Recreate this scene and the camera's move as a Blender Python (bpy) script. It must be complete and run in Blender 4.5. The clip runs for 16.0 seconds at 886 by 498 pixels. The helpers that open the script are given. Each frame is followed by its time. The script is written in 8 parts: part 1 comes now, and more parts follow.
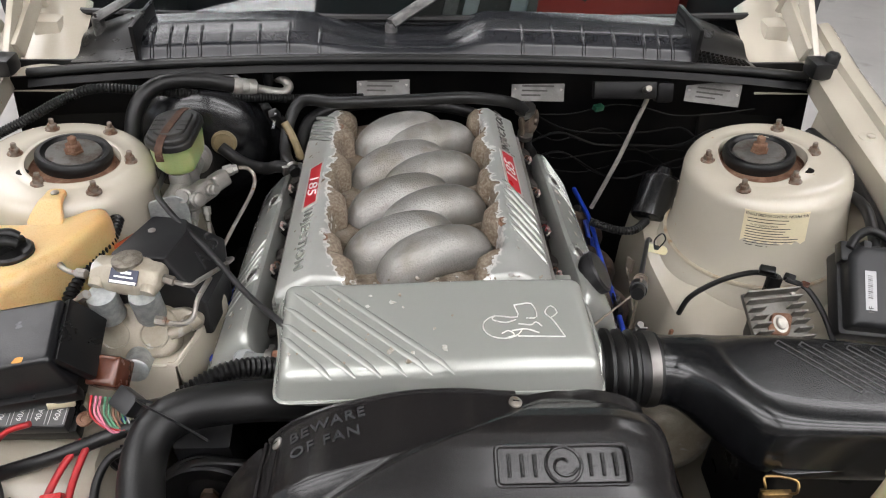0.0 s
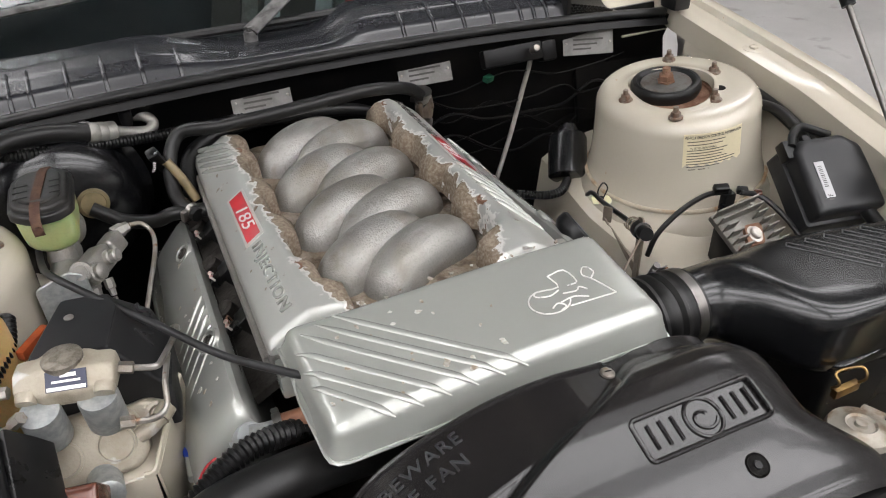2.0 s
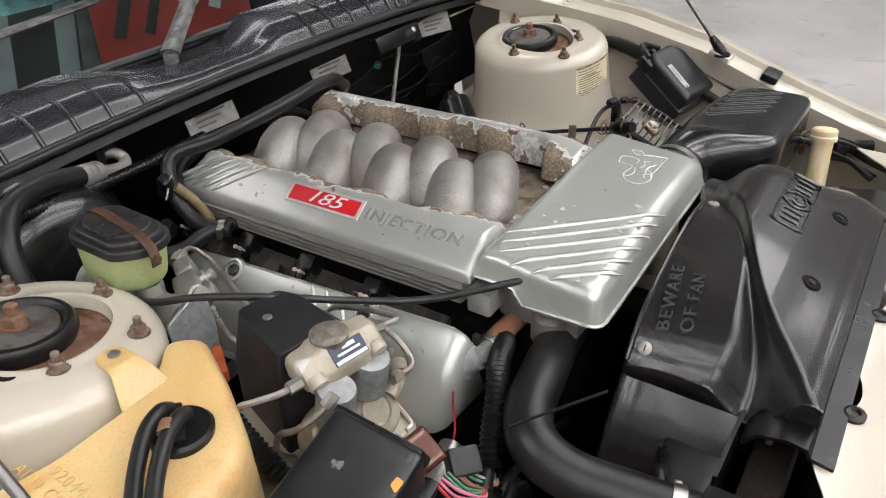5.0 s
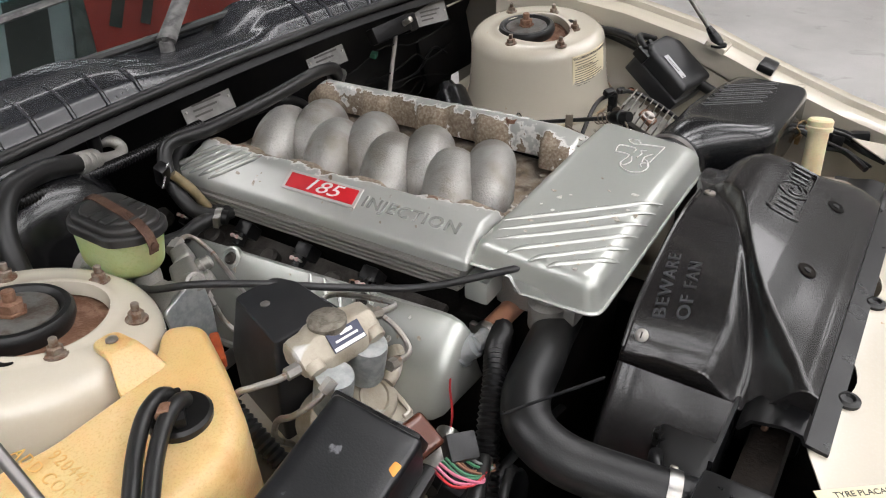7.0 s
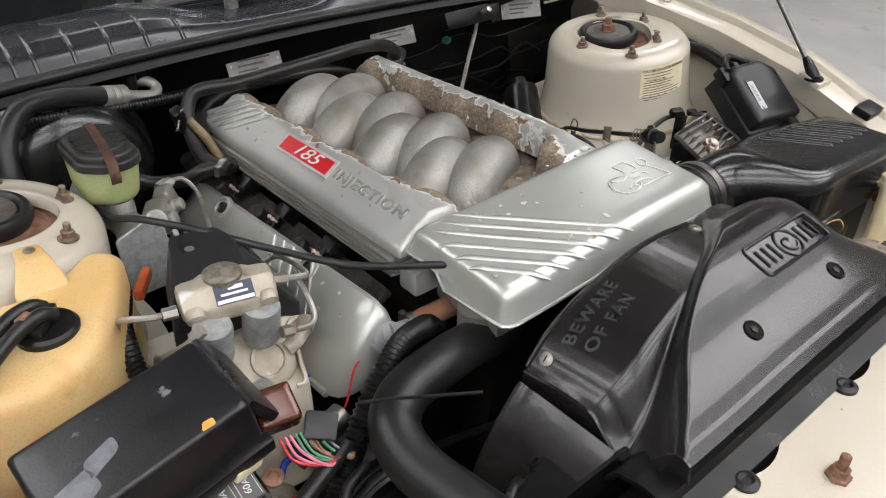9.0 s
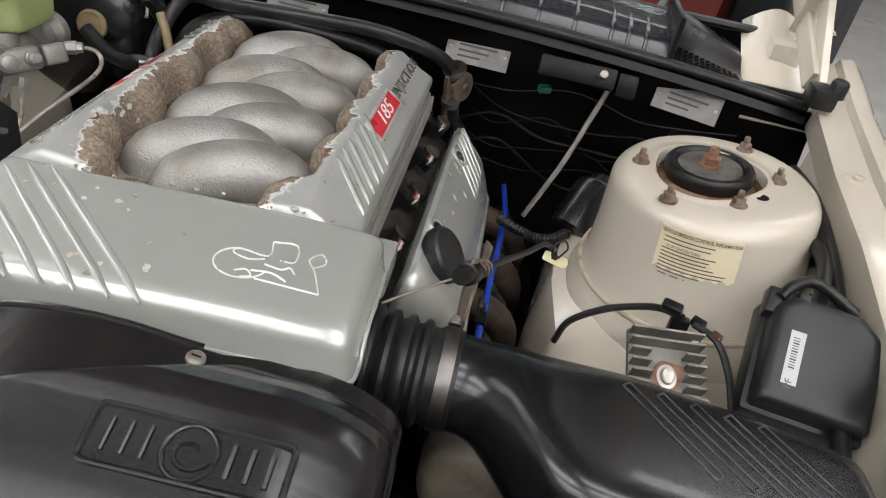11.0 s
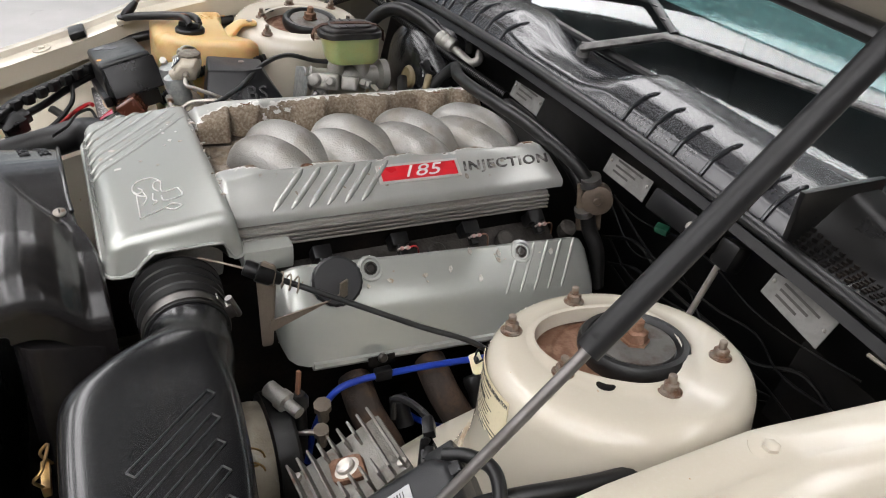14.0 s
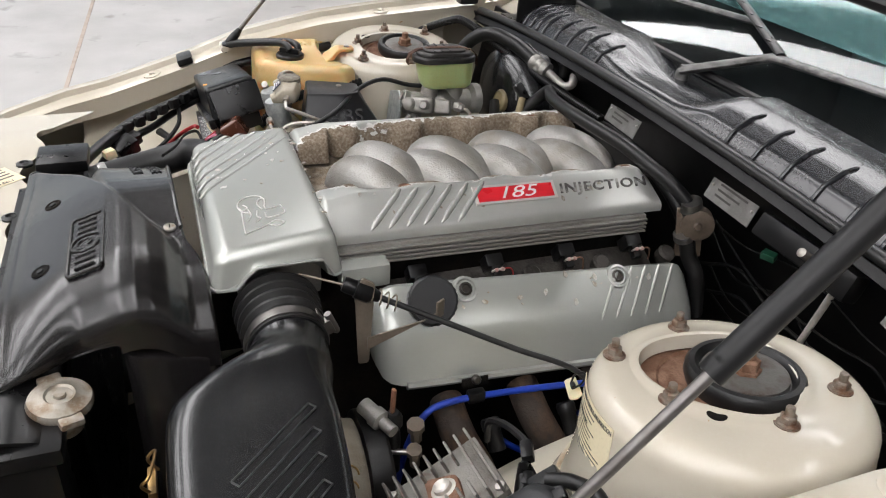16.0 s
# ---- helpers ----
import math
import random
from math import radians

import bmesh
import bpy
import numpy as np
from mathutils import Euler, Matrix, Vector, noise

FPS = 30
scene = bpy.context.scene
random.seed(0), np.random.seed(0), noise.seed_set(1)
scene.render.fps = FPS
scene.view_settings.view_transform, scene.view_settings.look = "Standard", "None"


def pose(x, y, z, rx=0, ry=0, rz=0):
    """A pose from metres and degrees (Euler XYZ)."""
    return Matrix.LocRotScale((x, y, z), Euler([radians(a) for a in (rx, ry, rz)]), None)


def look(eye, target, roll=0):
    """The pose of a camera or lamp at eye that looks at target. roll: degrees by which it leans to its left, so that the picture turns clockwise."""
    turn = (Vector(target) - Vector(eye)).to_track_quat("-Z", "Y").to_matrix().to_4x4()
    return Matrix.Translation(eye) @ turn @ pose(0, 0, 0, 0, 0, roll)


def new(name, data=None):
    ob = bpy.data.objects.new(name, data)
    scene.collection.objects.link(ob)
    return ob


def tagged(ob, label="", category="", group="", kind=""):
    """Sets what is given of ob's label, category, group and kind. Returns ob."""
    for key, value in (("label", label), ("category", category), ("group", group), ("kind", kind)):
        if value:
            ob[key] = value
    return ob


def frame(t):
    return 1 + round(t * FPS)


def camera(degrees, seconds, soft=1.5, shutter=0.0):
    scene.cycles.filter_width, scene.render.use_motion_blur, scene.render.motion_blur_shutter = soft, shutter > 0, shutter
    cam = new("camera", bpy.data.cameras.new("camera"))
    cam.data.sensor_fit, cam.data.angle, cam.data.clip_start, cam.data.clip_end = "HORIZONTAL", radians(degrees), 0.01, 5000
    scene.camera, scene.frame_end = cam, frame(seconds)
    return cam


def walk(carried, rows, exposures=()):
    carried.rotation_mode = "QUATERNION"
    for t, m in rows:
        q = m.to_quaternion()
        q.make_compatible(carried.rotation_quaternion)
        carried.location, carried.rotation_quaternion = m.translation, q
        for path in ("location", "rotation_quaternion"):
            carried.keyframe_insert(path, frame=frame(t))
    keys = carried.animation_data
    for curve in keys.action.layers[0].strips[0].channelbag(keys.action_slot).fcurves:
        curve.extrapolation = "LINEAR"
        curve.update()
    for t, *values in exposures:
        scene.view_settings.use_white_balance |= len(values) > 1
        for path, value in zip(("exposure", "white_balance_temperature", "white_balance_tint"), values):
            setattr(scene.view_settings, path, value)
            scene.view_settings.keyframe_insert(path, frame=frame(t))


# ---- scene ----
cam = camera(60.9, 16.0, soft=1.1)
PATH = [
    (0, (-0.025, 0.044, 1.438), (0.068, 1.64, 0.237), 1.6),
    (0.5, (-0.023, 0.044, 1.438), (0.116, 1.641, 0.243), 1.0),
    (1, (-0.044, 0.075, 1.408), (0.194, 1.671, 0.226), 0.0),
    (1.5, (-0.138, 0.148, 1.375), (0.3, 1.711, 0.206), -0.5),
    (2, (-0.245, 0.165, 1.338), (0.401, 1.675, 0.197), -2.0),
    (2.5, (-0.376, 0.158, 1.331), (0.526, 1.544, 0.207), -2.4),
    (3, (-0.522, 0.232, 1.328), (0.585, 1.47, 0.214), -2.8),
    (3.5, (-0.666, 0.335, 1.319), (0.596, 1.429, 0.219), -2.7),
    (4, (-0.735, 0.371, 1.307), (0.612, 1.382, 0.228), -2.5),
    (6.5, (-0.763, 0.397, 1.298), (0.647, 1.317, 0.218), -1.5),
    (7, (-0.762, 0.391, 1.296), (0.635, 1.323, 0.21), -1.6),
    (7.5, (-0.766, 0.379, 1.293), (0.614, 1.333, 0.204), -1.6),
    (8, (-0.756, 0.353, 1.29), (0.578, 1.365, 0.197), -1.3),
    (8.5, (-0.705, 0.313, 1.281), (0.554, 1.42, 0.191), -0.2),
    (9, (-0.593, 0.212, 1.277), (0.512, 1.473, 0.188), 1.2),
    (9.5, (-0.399, 0.173, 1.257), (0.493, 1.59, 0.164), 3.5),
    (10, (-0.17, 0.157, 1.229), (0.419, 1.718, 0.126), 5.3),
    (10.2, (-0.082, 0.134, 1.22), (0.409, 1.74, 0.134), 7.3),
    (12.5, (0.7216, 0.4539, 1.2975), (-0.3765, 1.6739, 0.1539), 9.14),
    (13, (0.8297, 0.5347, 1.3089), (-0.4572, 1.5777, 0.1887), 7.92),
    (13.5, (0.9103, 0.5866, 1.3108), (-0.4956, 1.5009, 0.2214), 7.30),
    (14, (0.9197, 0.5995, 1.3134), (-0.5565, 1.4157, 0.2380), 6.43),
    (14.5, (0.9154, 0.5888, 1.3122), (-0.6012, 1.3437, 0.2495), 5.91),
    (15, (0.9084, 0.5791, 1.3071), (-0.6377, 1.2869, 0.2537), 5.30),
    (15.5, (0.9075, 0.5752, 1.3042), (-0.6594, 1.2472, 0.2594), 4.70),
    (16, (0.9101, 0.5789, 1.3021), (-0.6804, 1.2189, 0.2727), 3.95),
]
walk(cam, [(t, look(eye, target, roll)) for t, eye, target, roll in PATH])

# ---- light ----
world = bpy.data.worlds.new("world")
scene.world = world
world.use_nodes = True
wn = world.node_tree
sky = wn.nodes.new("ShaderNodeTexSky")
sky.sky_type, sky.sun_disc, sky.sun_elevation, sky.sun_rotation = "NISHITA", False, radians(48), radians(150)
wn.links.new(sky.outputs[0], wn.nodes["Background"].inputs[0])
wn.nodes["Background"].inputs[1].default_value = 0.1
SKYLIGHT = 15.0
ASSUMED_DOOR_POWER = 75.0
scene.view_settings.exposure = -0.86


# ---- small tools ----
def thing(name, at, label, category, group="", kind=""):
    ob = new(name)
    ob.empty_display_size = 0.02
    ob.location = at
    return tagged(ob, label, category, group, kind)


def part(name, bm, material, parent=None, label="", smooth=40):
    me = bpy.data.meshes.new(name)
    bmesh.ops.recalc_face_normals(bm, faces=bm.faces)
    bm.to_mesh(me)
    bm.free()
    me.materials.append(material)
    if smooth:
        me.shade_smooth()
        me.set_sharp_from_angle(angle=radians(smooth))
    ob = new(name, me)
    if parent is not None:
        ob.parent = parent
        if parent.parent is None:
            ob.matrix_parent_inverse = Matrix.Translation(-parent.location)
    return tagged(ob, label)


def smoothstep(a, b, v):
    v = min(1, max(0, (v - a) / (b - a)))
    return v * v * (3 - 2 * v)


def lerp_table(table, v):
    if v <= table[0][0]:
        return table[0][1]
    for (a, p), (b, q) in zip(table, table[1:]):
        if v <= b:
            return p + (q - p) * (v - a) / (b - a)
    return table[-1][1]


def loft(bm, rings, caps=True, closed=True):
    rows = [[bm.verts.new(p) for p in ring] for ring in rings]
    n = len(rows[0])
    for a, b in zip(rows, rows[1:]):
        for i in range(n if closed else n - 1):
            j = (i + 1) % n
            bm.faces.new((a[i], a[j], b[j], b[i]))
    if caps:
        bm.faces.new(rows[0])
        bm.faces.new(rows[-1])
    return rows


def spline(points, per=8):
    pts = [Vector(p) for p in points]
    pts = [2 * pts[0] - pts[1]] + pts + [2 * pts[-1] - pts[-2]]
    out = []
    for i in range(1, len(pts) - 2):
        a, b, c, d = pts[i - 1:i + 3]
        for k in range(per):
            t = k / per
            out.append(0.5 * ((2 * b) + (c - a) * t + (2 * a - 5 * b + 4 * c - d) * t * t + (3 * b - a - 3 * c + d) * t ** 3))
    out.append(pts[-2])
    return out


def tube(bm, points, radius, sides=12, per=8, ends=True, flat=1.0, corrugate=0.0, pitch=0.006):
    """A round hose along a smooth line; radius is a number or a function of 0..1."""
    path = spline(points, per)
    if corrugate:
        total = sum((b - a).length for a, b in zip(path, path[1:]))
        count = max(8, int(total / pitch * 2))
        fine, step, walked, k = [], total / count, 0.0, 0
        for a, b in zip(path, path[1:]):
            seg = (b - a).length
            while k * step <= walked + seg and k <= count:
                fine.append(a.lerp(b, (k * step - walked) / max(seg, 1e-9)))
                k += 1
            walked += seg
        path = fine
    tangent = (path[1] - path[0]).normalized()
    side = tangent.orthogonal().normalized()
    if flat != 1.0:
        side = tangent.cross(Vector((0, 0, 1))).normalized()
    rings = []
    for i, p in enumerate(path):
        t = (path[min(i + 1, len(path) - 1)] - path[max(i - 1, 0)]).normalized()
        side = (side - t * side.dot(t)).normalized()
        other = t.cross(side)
        u = i / (len(path) - 1)
        r = radius(u) if callable(radius) else radius
        if corrugate:
            r += corrugate * (0.5 if i % 2 else -0.5)
        rings.append([p + (side * math.cos(a) + other * math.sin(a) * flat) * r for a in (2 * math.pi * k / sides for k in range(sides))])
    loft(bm, rings, ends)
    return bm


def lathe(bm, profile, m, sides=28):
    rings = [[m @ Vector((max(r, 0.0002) * math.cos(a), max(r, 0.0002) * math.sin(a), z)) for a in (2 * math.pi * k / sides for k in range(sides))] for r, z in profile]
    loft(bm, rings)
    return bm


def rbox(bm, size, m, bevel=0.003, segments=2):
    made = bmesh.ops.create_cube(bm, size=1.0, matrix=m @ Matrix.Diagonal((*size, 1)))
    if bevel:
        edges = {e for v in made["verts"] for e in v.link_edges}
        bmesh.ops.bevel(bm, geom=list(edges), offset=bevel, segments=segments, affect="EDGES", profile=0.6)
    return bm


def boxed(size, m, bevel=0.003):
    return rbox(bmesh.new(), size, m, bevel)


def rounded(corners, radius, spacing=0.0, n=6):
    """An outline with rounded corners; radius is one number or one for each corner."""
    out, count = [], len(corners)
    for i, c in enumerate(corners):
        p, a, b = Vector(c), Vector(corners[i - 1]), Vector(corners[(i + 1) % count])
        r = radius[i] if isinstance(radius, (list, tuple)) else radius
        u, v = (a - p), (b - p)
        r = min(r, u.length * 0.48, v.length * 0.48)
        s, e = p + u.normalized() * r, p + v.normalized() * r
        for k in range(n + 1):
            t = k / n
            out.append((1 - t) ** 2 * s + 2 * t * (1 - t) * p + t * t * e)
    if spacing:
        fine = []
        for a, b in zip(out, out[1:] + out[:1]):
            steps = max(1, int((b - a).length / spacing))
            fine += [a.lerp(b, k / steps) for k in range(steps)]
        out = fine
    return out


def inset(outline, d):
    """The outline moved inwards by d (counter-clockwise outlines)."""
    n, out = len(outline), []
    for i, p in enumerate(outline):
        t = (outline[(i + 1) % n] - outline[i - 1])
        if t.length < 1e-9:
            out.append(p.copy())
            continue
        t.normalize()
        out.append(p + Vector((-t.y, t.x)) * d)
    return out


def slab(bm, outline, top, bottom, r=0.01, steps=5, m=Matrix(), draft=0.0):
    """A plate with a rounded upper rim; top and bottom are numbers or functions of x, y."""
    area = sum(a.x * b.y - b.x * a.y for a, b in zip(outline, outline[1:] + outline[:1]))
    if area < 0:
        outline = outline[::-1]
    up = top if callable(top) else lambda x, y: top
    low = bottom if callable(bottom) else lambda x, y: bottom
    cx = (max(p.x for p in outline) + min(p.x for p in outline)) / 2
    cy = (max(p.y for p in outline) + min(p.y for p in outline)) / 2
    hx, hy = max(p.x for p in outline) - cx, max(p.y for p in outline) - cy

    def shrunk(d):
        return [Vector((cx + (p.x - cx) * (1 - d / hx), cy + (p.y - cy) * (1 - d / hy))) for p in outline]

    rings = [[m @ Vector((p.x, p.y, low(p.x, p.y))) for p in outline]]
    for k in range(steps + 1):
        a = math.pi / 2 * k / steps
        line = shrunk(draft + r * (1 - math.cos(a)))
        rings.append([m @ Vector((p.x, p.y, up(p.x, p.y) - r * (1 - math.sin(a)))) for p in line])
    for k in (0.75, 0.5, 0.25, 0.02):
        rings.append([m @ Vector((q.x, q.y, up(q.x, q.y))) for q in (Vector((cx + (p.x - cx) * k, cy + (p.y - cy) * k)) for p in line)])
    loft(bm, rings)
    return bm


def sheet(bm, us, vs, f, thick=0.003):
    """A curved panel with thickness from f(u, v)."""
    grid = [[Vector(f(u, v)) for v in vs] for u in us]
    top = [[bm.verts.new(p) for p in row] for row in grid]
    low = []
    for i, row in enumerate(grid):
        line = []
        for j, p in enumerate(row):
            du = grid[min(i + 1, len(us) - 1)][j] - grid[max(i - 1, 0)][j]
            dv = grid[i][min(j + 1, len(vs) - 1)] - grid[i][max(j - 1, 0)]
            nrm = du.cross(dv)
            nrm = nrm.normalized() if nrm.length > 1e-12 else Vector((0, 0, 1))
            line.append(bm.verts.new(p - nrm * thick))
        low.append(line)
    a, b = len(us), len(vs)
    for i in range(a - 1):
        for j in range(b - 1):
            bm.faces.new((top[i][j], top[i + 1][j], top[i + 1][j + 1], top[i][j + 1]))
            bm.faces.new((low[i][j], low[i][j + 1], low[i + 1][j + 1], low[i + 1][j]))
    for i in range(a - 1):
        for j in (0, b - 1):
            bm.faces.new((top[i][j], low[i][j], low[i + 1][j], top[i + 1][j]))
    for j in range(b - 1):
        for i in (0, a - 1):
            bm.faces.new((top[i][j], top[i][j + 1], low[i][j + 1], low[i][j]))
    return bm


def steps(a, b, n):
    return [a + (b - a) * k / n for k in range(n + 1)]


def letters(text, size, depth, m, shear=0.0, spacing=1.0, bold=0.0):
    """Raised lettering with the built-in font, centred, in the plane of m."""
    cu = bpy.data.curves.new("lettering", "FONT")
    cu.body, cu.size, cu.extrude, cu.shear, cu.space_character = text, size, depth, shear, spacing
    cu.align_x, cu.align_y, cu.resolution_u, cu.offset = "CENTER", "CENTER", 3, bold
    ob = new("lettering", cu)
    me = bpy.data.meshes.new_from_object(ob.evaluated_get(bpy.context.evaluated_depsgraph_get()))
    bpy.data.objects.remove(ob)
    bpy.data.curves.remove(cu)
    bm = bmesh.new()
    bm.from_mesh(me)
    bm.transform(m)
    bpy.data.meshes.remove(me)
    return bm


def frame_on(origin, x_dir, y_dir):
    """A pose whose x runs along x_dir and whose z stands off the surface."""
    x = Vector(x_dir).normalized()
    z = x.cross(Vector(y_dir)).normalized()
    y = z.cross(x)
    m = Matrix((x, y, z)).transposed().to_4x4()
    m.translation = origin
    return m


def along(a, b):
    """A pose at a whose z runs towards b."""
    q = (Vector(b) - Vector(a)).to_track_quat("Z", "Y").to_matrix().to_4x4()
    return Matrix.Translation(a) @ q


# ---- materials ----
def surface(name, colour, rough=0.5, metal=0.0, second=None, mix=(0.45, 0.6), scale=12.0, bump=0.0, grain=300.0, worn=None, worn_at=(0.62, 0.66), worn_scale=30.0,
            worn_rough=0.8, worn_metal=0.0, coat=0.0, sss=0.0, rough_vary=0.04, stretch=(1, 1, 1), dust=0.0, gloss=0.5, speck=0.9):
    """Paint, metal, rubber or plastic with mottling, grain, fine relief and patches of wear."""
    mat = bpy.data.materials.new(name)
    mat.use_nodes = True
    nt = mat.node_tree
    b = nt.nodes["Principled BSDF"]
    b.inputs["Specular IOR Level"].default_value = gloss
    co = nt.nodes.new("ShaderNodeTexCoord")
    mp = nt.nodes.new("ShaderNodeMapping")
    mp.inputs["Scale"].default_value = stretch
    nt.links.new(co.outputs["Object"], mp.inputs["Vector"])

    def noisy(s, detail=6.0, distort=0.0):
        n = nt.nodes.new("ShaderNodeTexNoise")
        n.inputs["Scale"].default_value, n.inputs["Detail"].default_value, n.inputs["Distortion"].default_value = s, detail, distort
        nt.links.new(mp.outputs[0], n.inputs["Vector"])
        return n

    def ramp(src, a, c):
        r = nt.nodes.new("ShaderNodeMapRange")
        r.inputs["From Min"].default_value, r.inputs["From Max"].default_value = a, c
        nt.links.new(src, r.inputs["Value"])
        return r.outputs["Result"]

    def blend(fac, a, c):
        mx = nt.nodes.new("ShaderNodeMix")
        mx.data_type = "RGBA"
        nt.links.new(fac, mx.inputs["Factor"])
        for socket, v in ((mx.inputs["A"], a), (mx.inputs["B"], c)):
            if hasattr(v, "node"):
                nt.links.new(v, socket)
            else:
                socket.default_value = (*v, 1)
        return mx.outputs["Result"]

    if second is None:
        second = tuple(c * 0.82 for c in colour)
    big, fine = noisy(scale), noisy(grain, 3.0)
    col = blend(ramp(big.outputs[0], *mix), colour, second)
    dots = tuple(c * speck for c in colour)
    col = blend(ramp(fine.outputs[0], 0.5, 0.8), col, dots)
    rgh = nt.nodes.new("ShaderNodeMapRange")
    rgh.inputs["To Min"].default_value, rgh.inputs["To Max"].default_value = max(0.03, rough - rough_vary), min(1, rough + rough_vary)
    rgh.inputs["From Min"].default_value, rgh.inputs["From Max"].default_value = 0.3, 0.7
    mid = noisy(scale * 3.1)
    nt.links.new(mid.outputs[0], rgh.inputs["Value"])
    rough_out = rgh.outputs["Result"]
    metal_out = None
    if dust:
        film = noisy(scale * 0.7, 8.0, 0.6)
        f = nt.nodes.new("ShaderNodeMapRange")
        f.inputs["From Min"].default_value, f.inputs["From Max"].default_value, f.inputs["To Max"].default_value = 0.42, 0.75, dust
        nt.links.new(film.outputs[0], f.inputs["Value"])
        col = blend(f.outputs["Result"], col, (0.32, 0.3, 0.27))
    if worn is not None:
        wear = noisy(worn_scale, 9.0, 0.4)
        w = ramp(wear.outputs[0], *worn_at)
        col = blend(w, col, worn)
        for start, stop, which in ((rough_out, worn_rough, "r"), (metal, worn_metal, "m")):
            mx = nt.nodes.new("ShaderNodeMix")
            nt.links.new(w, mx.inputs["Factor"])
            if which == "r":
                nt.links.new(start, mx.inputs["A"])
            else:
                mx.inputs["A"].default_value = start
            mx.inputs["B"].default_value = stop
            if which == "r":
                rough_out = mx.outputs["Result"]
            else:
                metal_out = mx.outputs["Result"]
    nt.links.new(col, b.inputs["Base Color"])
    nt.links.new(rough_out, b.inputs["Roughness"])
    b.inputs["Metallic"].default_value = metal
    if metal_out is not None:
        nt.links.new(metal_out, b.inputs["Metallic"])
    if coat:
        b.inputs["Coat Weight"].default_value, b.inputs["Coat Roughness"].default_value = coat, 0.08
    if sss:
        b.inputs["Subsurface Weight"].default_value, b.inputs["Subsurface Scale"].default_value = sss, 0.02
    if bump:
        bp = nt.nodes.new("ShaderNodeBump")
        bp.inputs["Strength"].default_value, bp.inputs["Distance"].default_value = bump, 0.002
        nt.links.new(fine.outputs[0], bp.inputs["Height"])
        nt.links.new(bp.outputs[0], b.inputs["Normal"])
    return mat


SILVER = surface("silver_paint", (0.43, 0.44, 0.41), 0.27, 0.45, (0.425, 0.435, 0.405), mix=(0.2, 0.8), bump=0.0, grain=300, speck=0.98, rough_vary=0.0)
CAST = surface("cast_aluminium", (0.34, 0.33, 0.31), 0.48, 0.5, (0.25, 0.235, 0.21), bump=0.5, grain=420, scale=14, worn=(0.16, 0.125, 0.09), worn_at=(0.56, 0.80), worn_scale=20, speck=0.72)
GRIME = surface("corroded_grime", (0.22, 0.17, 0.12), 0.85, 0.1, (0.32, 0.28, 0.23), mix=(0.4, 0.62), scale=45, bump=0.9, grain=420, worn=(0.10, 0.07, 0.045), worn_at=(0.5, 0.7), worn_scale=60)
RAWALLOY = surface("oxidised_alloy", (0.34, 0.33, 0.305), 0.45, 0.6, (0.31, 0.295, 0.27), mix=(0.35, 0.7), scale=60, bump=0.3, grain=600, speck=0.7)
CREAM = surface("cream_white_paint", (0.53, 0.49, 0.405), 0.26, 0.0, (0.49, 0.44, 0.35), mix=(0.2, 0.85), scale=4, coat=0.5, bump=0.0, grain=300, speck=0.98, rough_vary=0.0, worn=(0.34, 0.22, 0.13), worn_at=(0.735, 0.755), worn_scale=70, dust=0.0)
BLACK_PLASTIC = surface("black_plastic", (0.005, 0.005, 0.0055), 0.3, 0.0, (0.008, 0.008, 0.008), bump=0.08, grain=700, scale=9, dust=0.012, gloss=0.3)
SATIN_BLACK = surface("satin_black_paint", (0.0065, 0.0067, 0.0075), 0.26, 0.0, (0.008, 0.0082, 0.009), bump=0.05, grain=420, scale=10, dust=0.0, coat=0.25, rough_vary=0.0)
GREY_PLASTIC = surface("grey_black_plastic", (0.014, 0.0145, 0.016), 0.36, 0.0, (0.019, 0.019, 0.02), bump=0.08, grain=800, dust=0.025, gloss=0.35)
RUBBER = surface("black_rubber", (0.007, 0.007, 0.0073), 0.38, 0.0, (0.012, 0.012, 0.012), bump=0.1, grain=500, dust=0.025, gloss=0.38)
# Near-black for grimy metal, and for shade painted into holes and depths.
DARK = surface("grimy_metal_and_deep_shade", (0.006, 0.0055, 0.005), 0.7, 0.1, (0.012, 0.009, 0.007), scale=18, bump=0.5, grain=200, gloss=0.15)
BLACK_BODY = surface("black_painted_sheet", (0.003, 0.003, 0.0033), 0.35, 0.0, (0.006, 0.0055, 0.005), scale=14, bump=0.05, dust=0.008, gloss=0.2)
TANK = surface("yellowed_plastic", (0.56, 0.36, 0.135), 0.33, 0.0, (0.64, 0.47, 0.235), mix=(0.3, 0.75), scale=8, bump=0.05, grain=500, sss=0.3, worn=(0.45, 0.26, 0.08), worn_at=(0.60, 0.78), worn_scale=18)
RES = surface("pale_green_plastic", (0.40, 0.47, 0.20), 0.35, 0.0, (0.45, 0.50, 0.25), scale=8, sss=0.3)
RUST = surface("rusted_steel", (0.17, 0.085, 0.05), 0.85, 0.2, (0.26, 0.15, 0.10), scale=60, bump=0.6, grain=350)
STEEL = surface("dull_zinc_steel", (0.42, 0.40, 0.37), 0.45, 0.85, (0.3, 0.27, 0.23), scale=40, bump=0.2, grain=500, worn=(0.25, 0.13, 0.07), worn_at=(0.6, 0.7), worn_scale=70)
CHROME = surface("bright_steel", (0.42, 0.41, 0.39), 0.33, 1.0, (0.3, 0.28, 0.25), scale=45)
BRASS = surface("brass_plated_steel", (0.22, 0.14, 0.065), 0.4, 0.9, (0.4, 0.26, 0.1), scale=40)
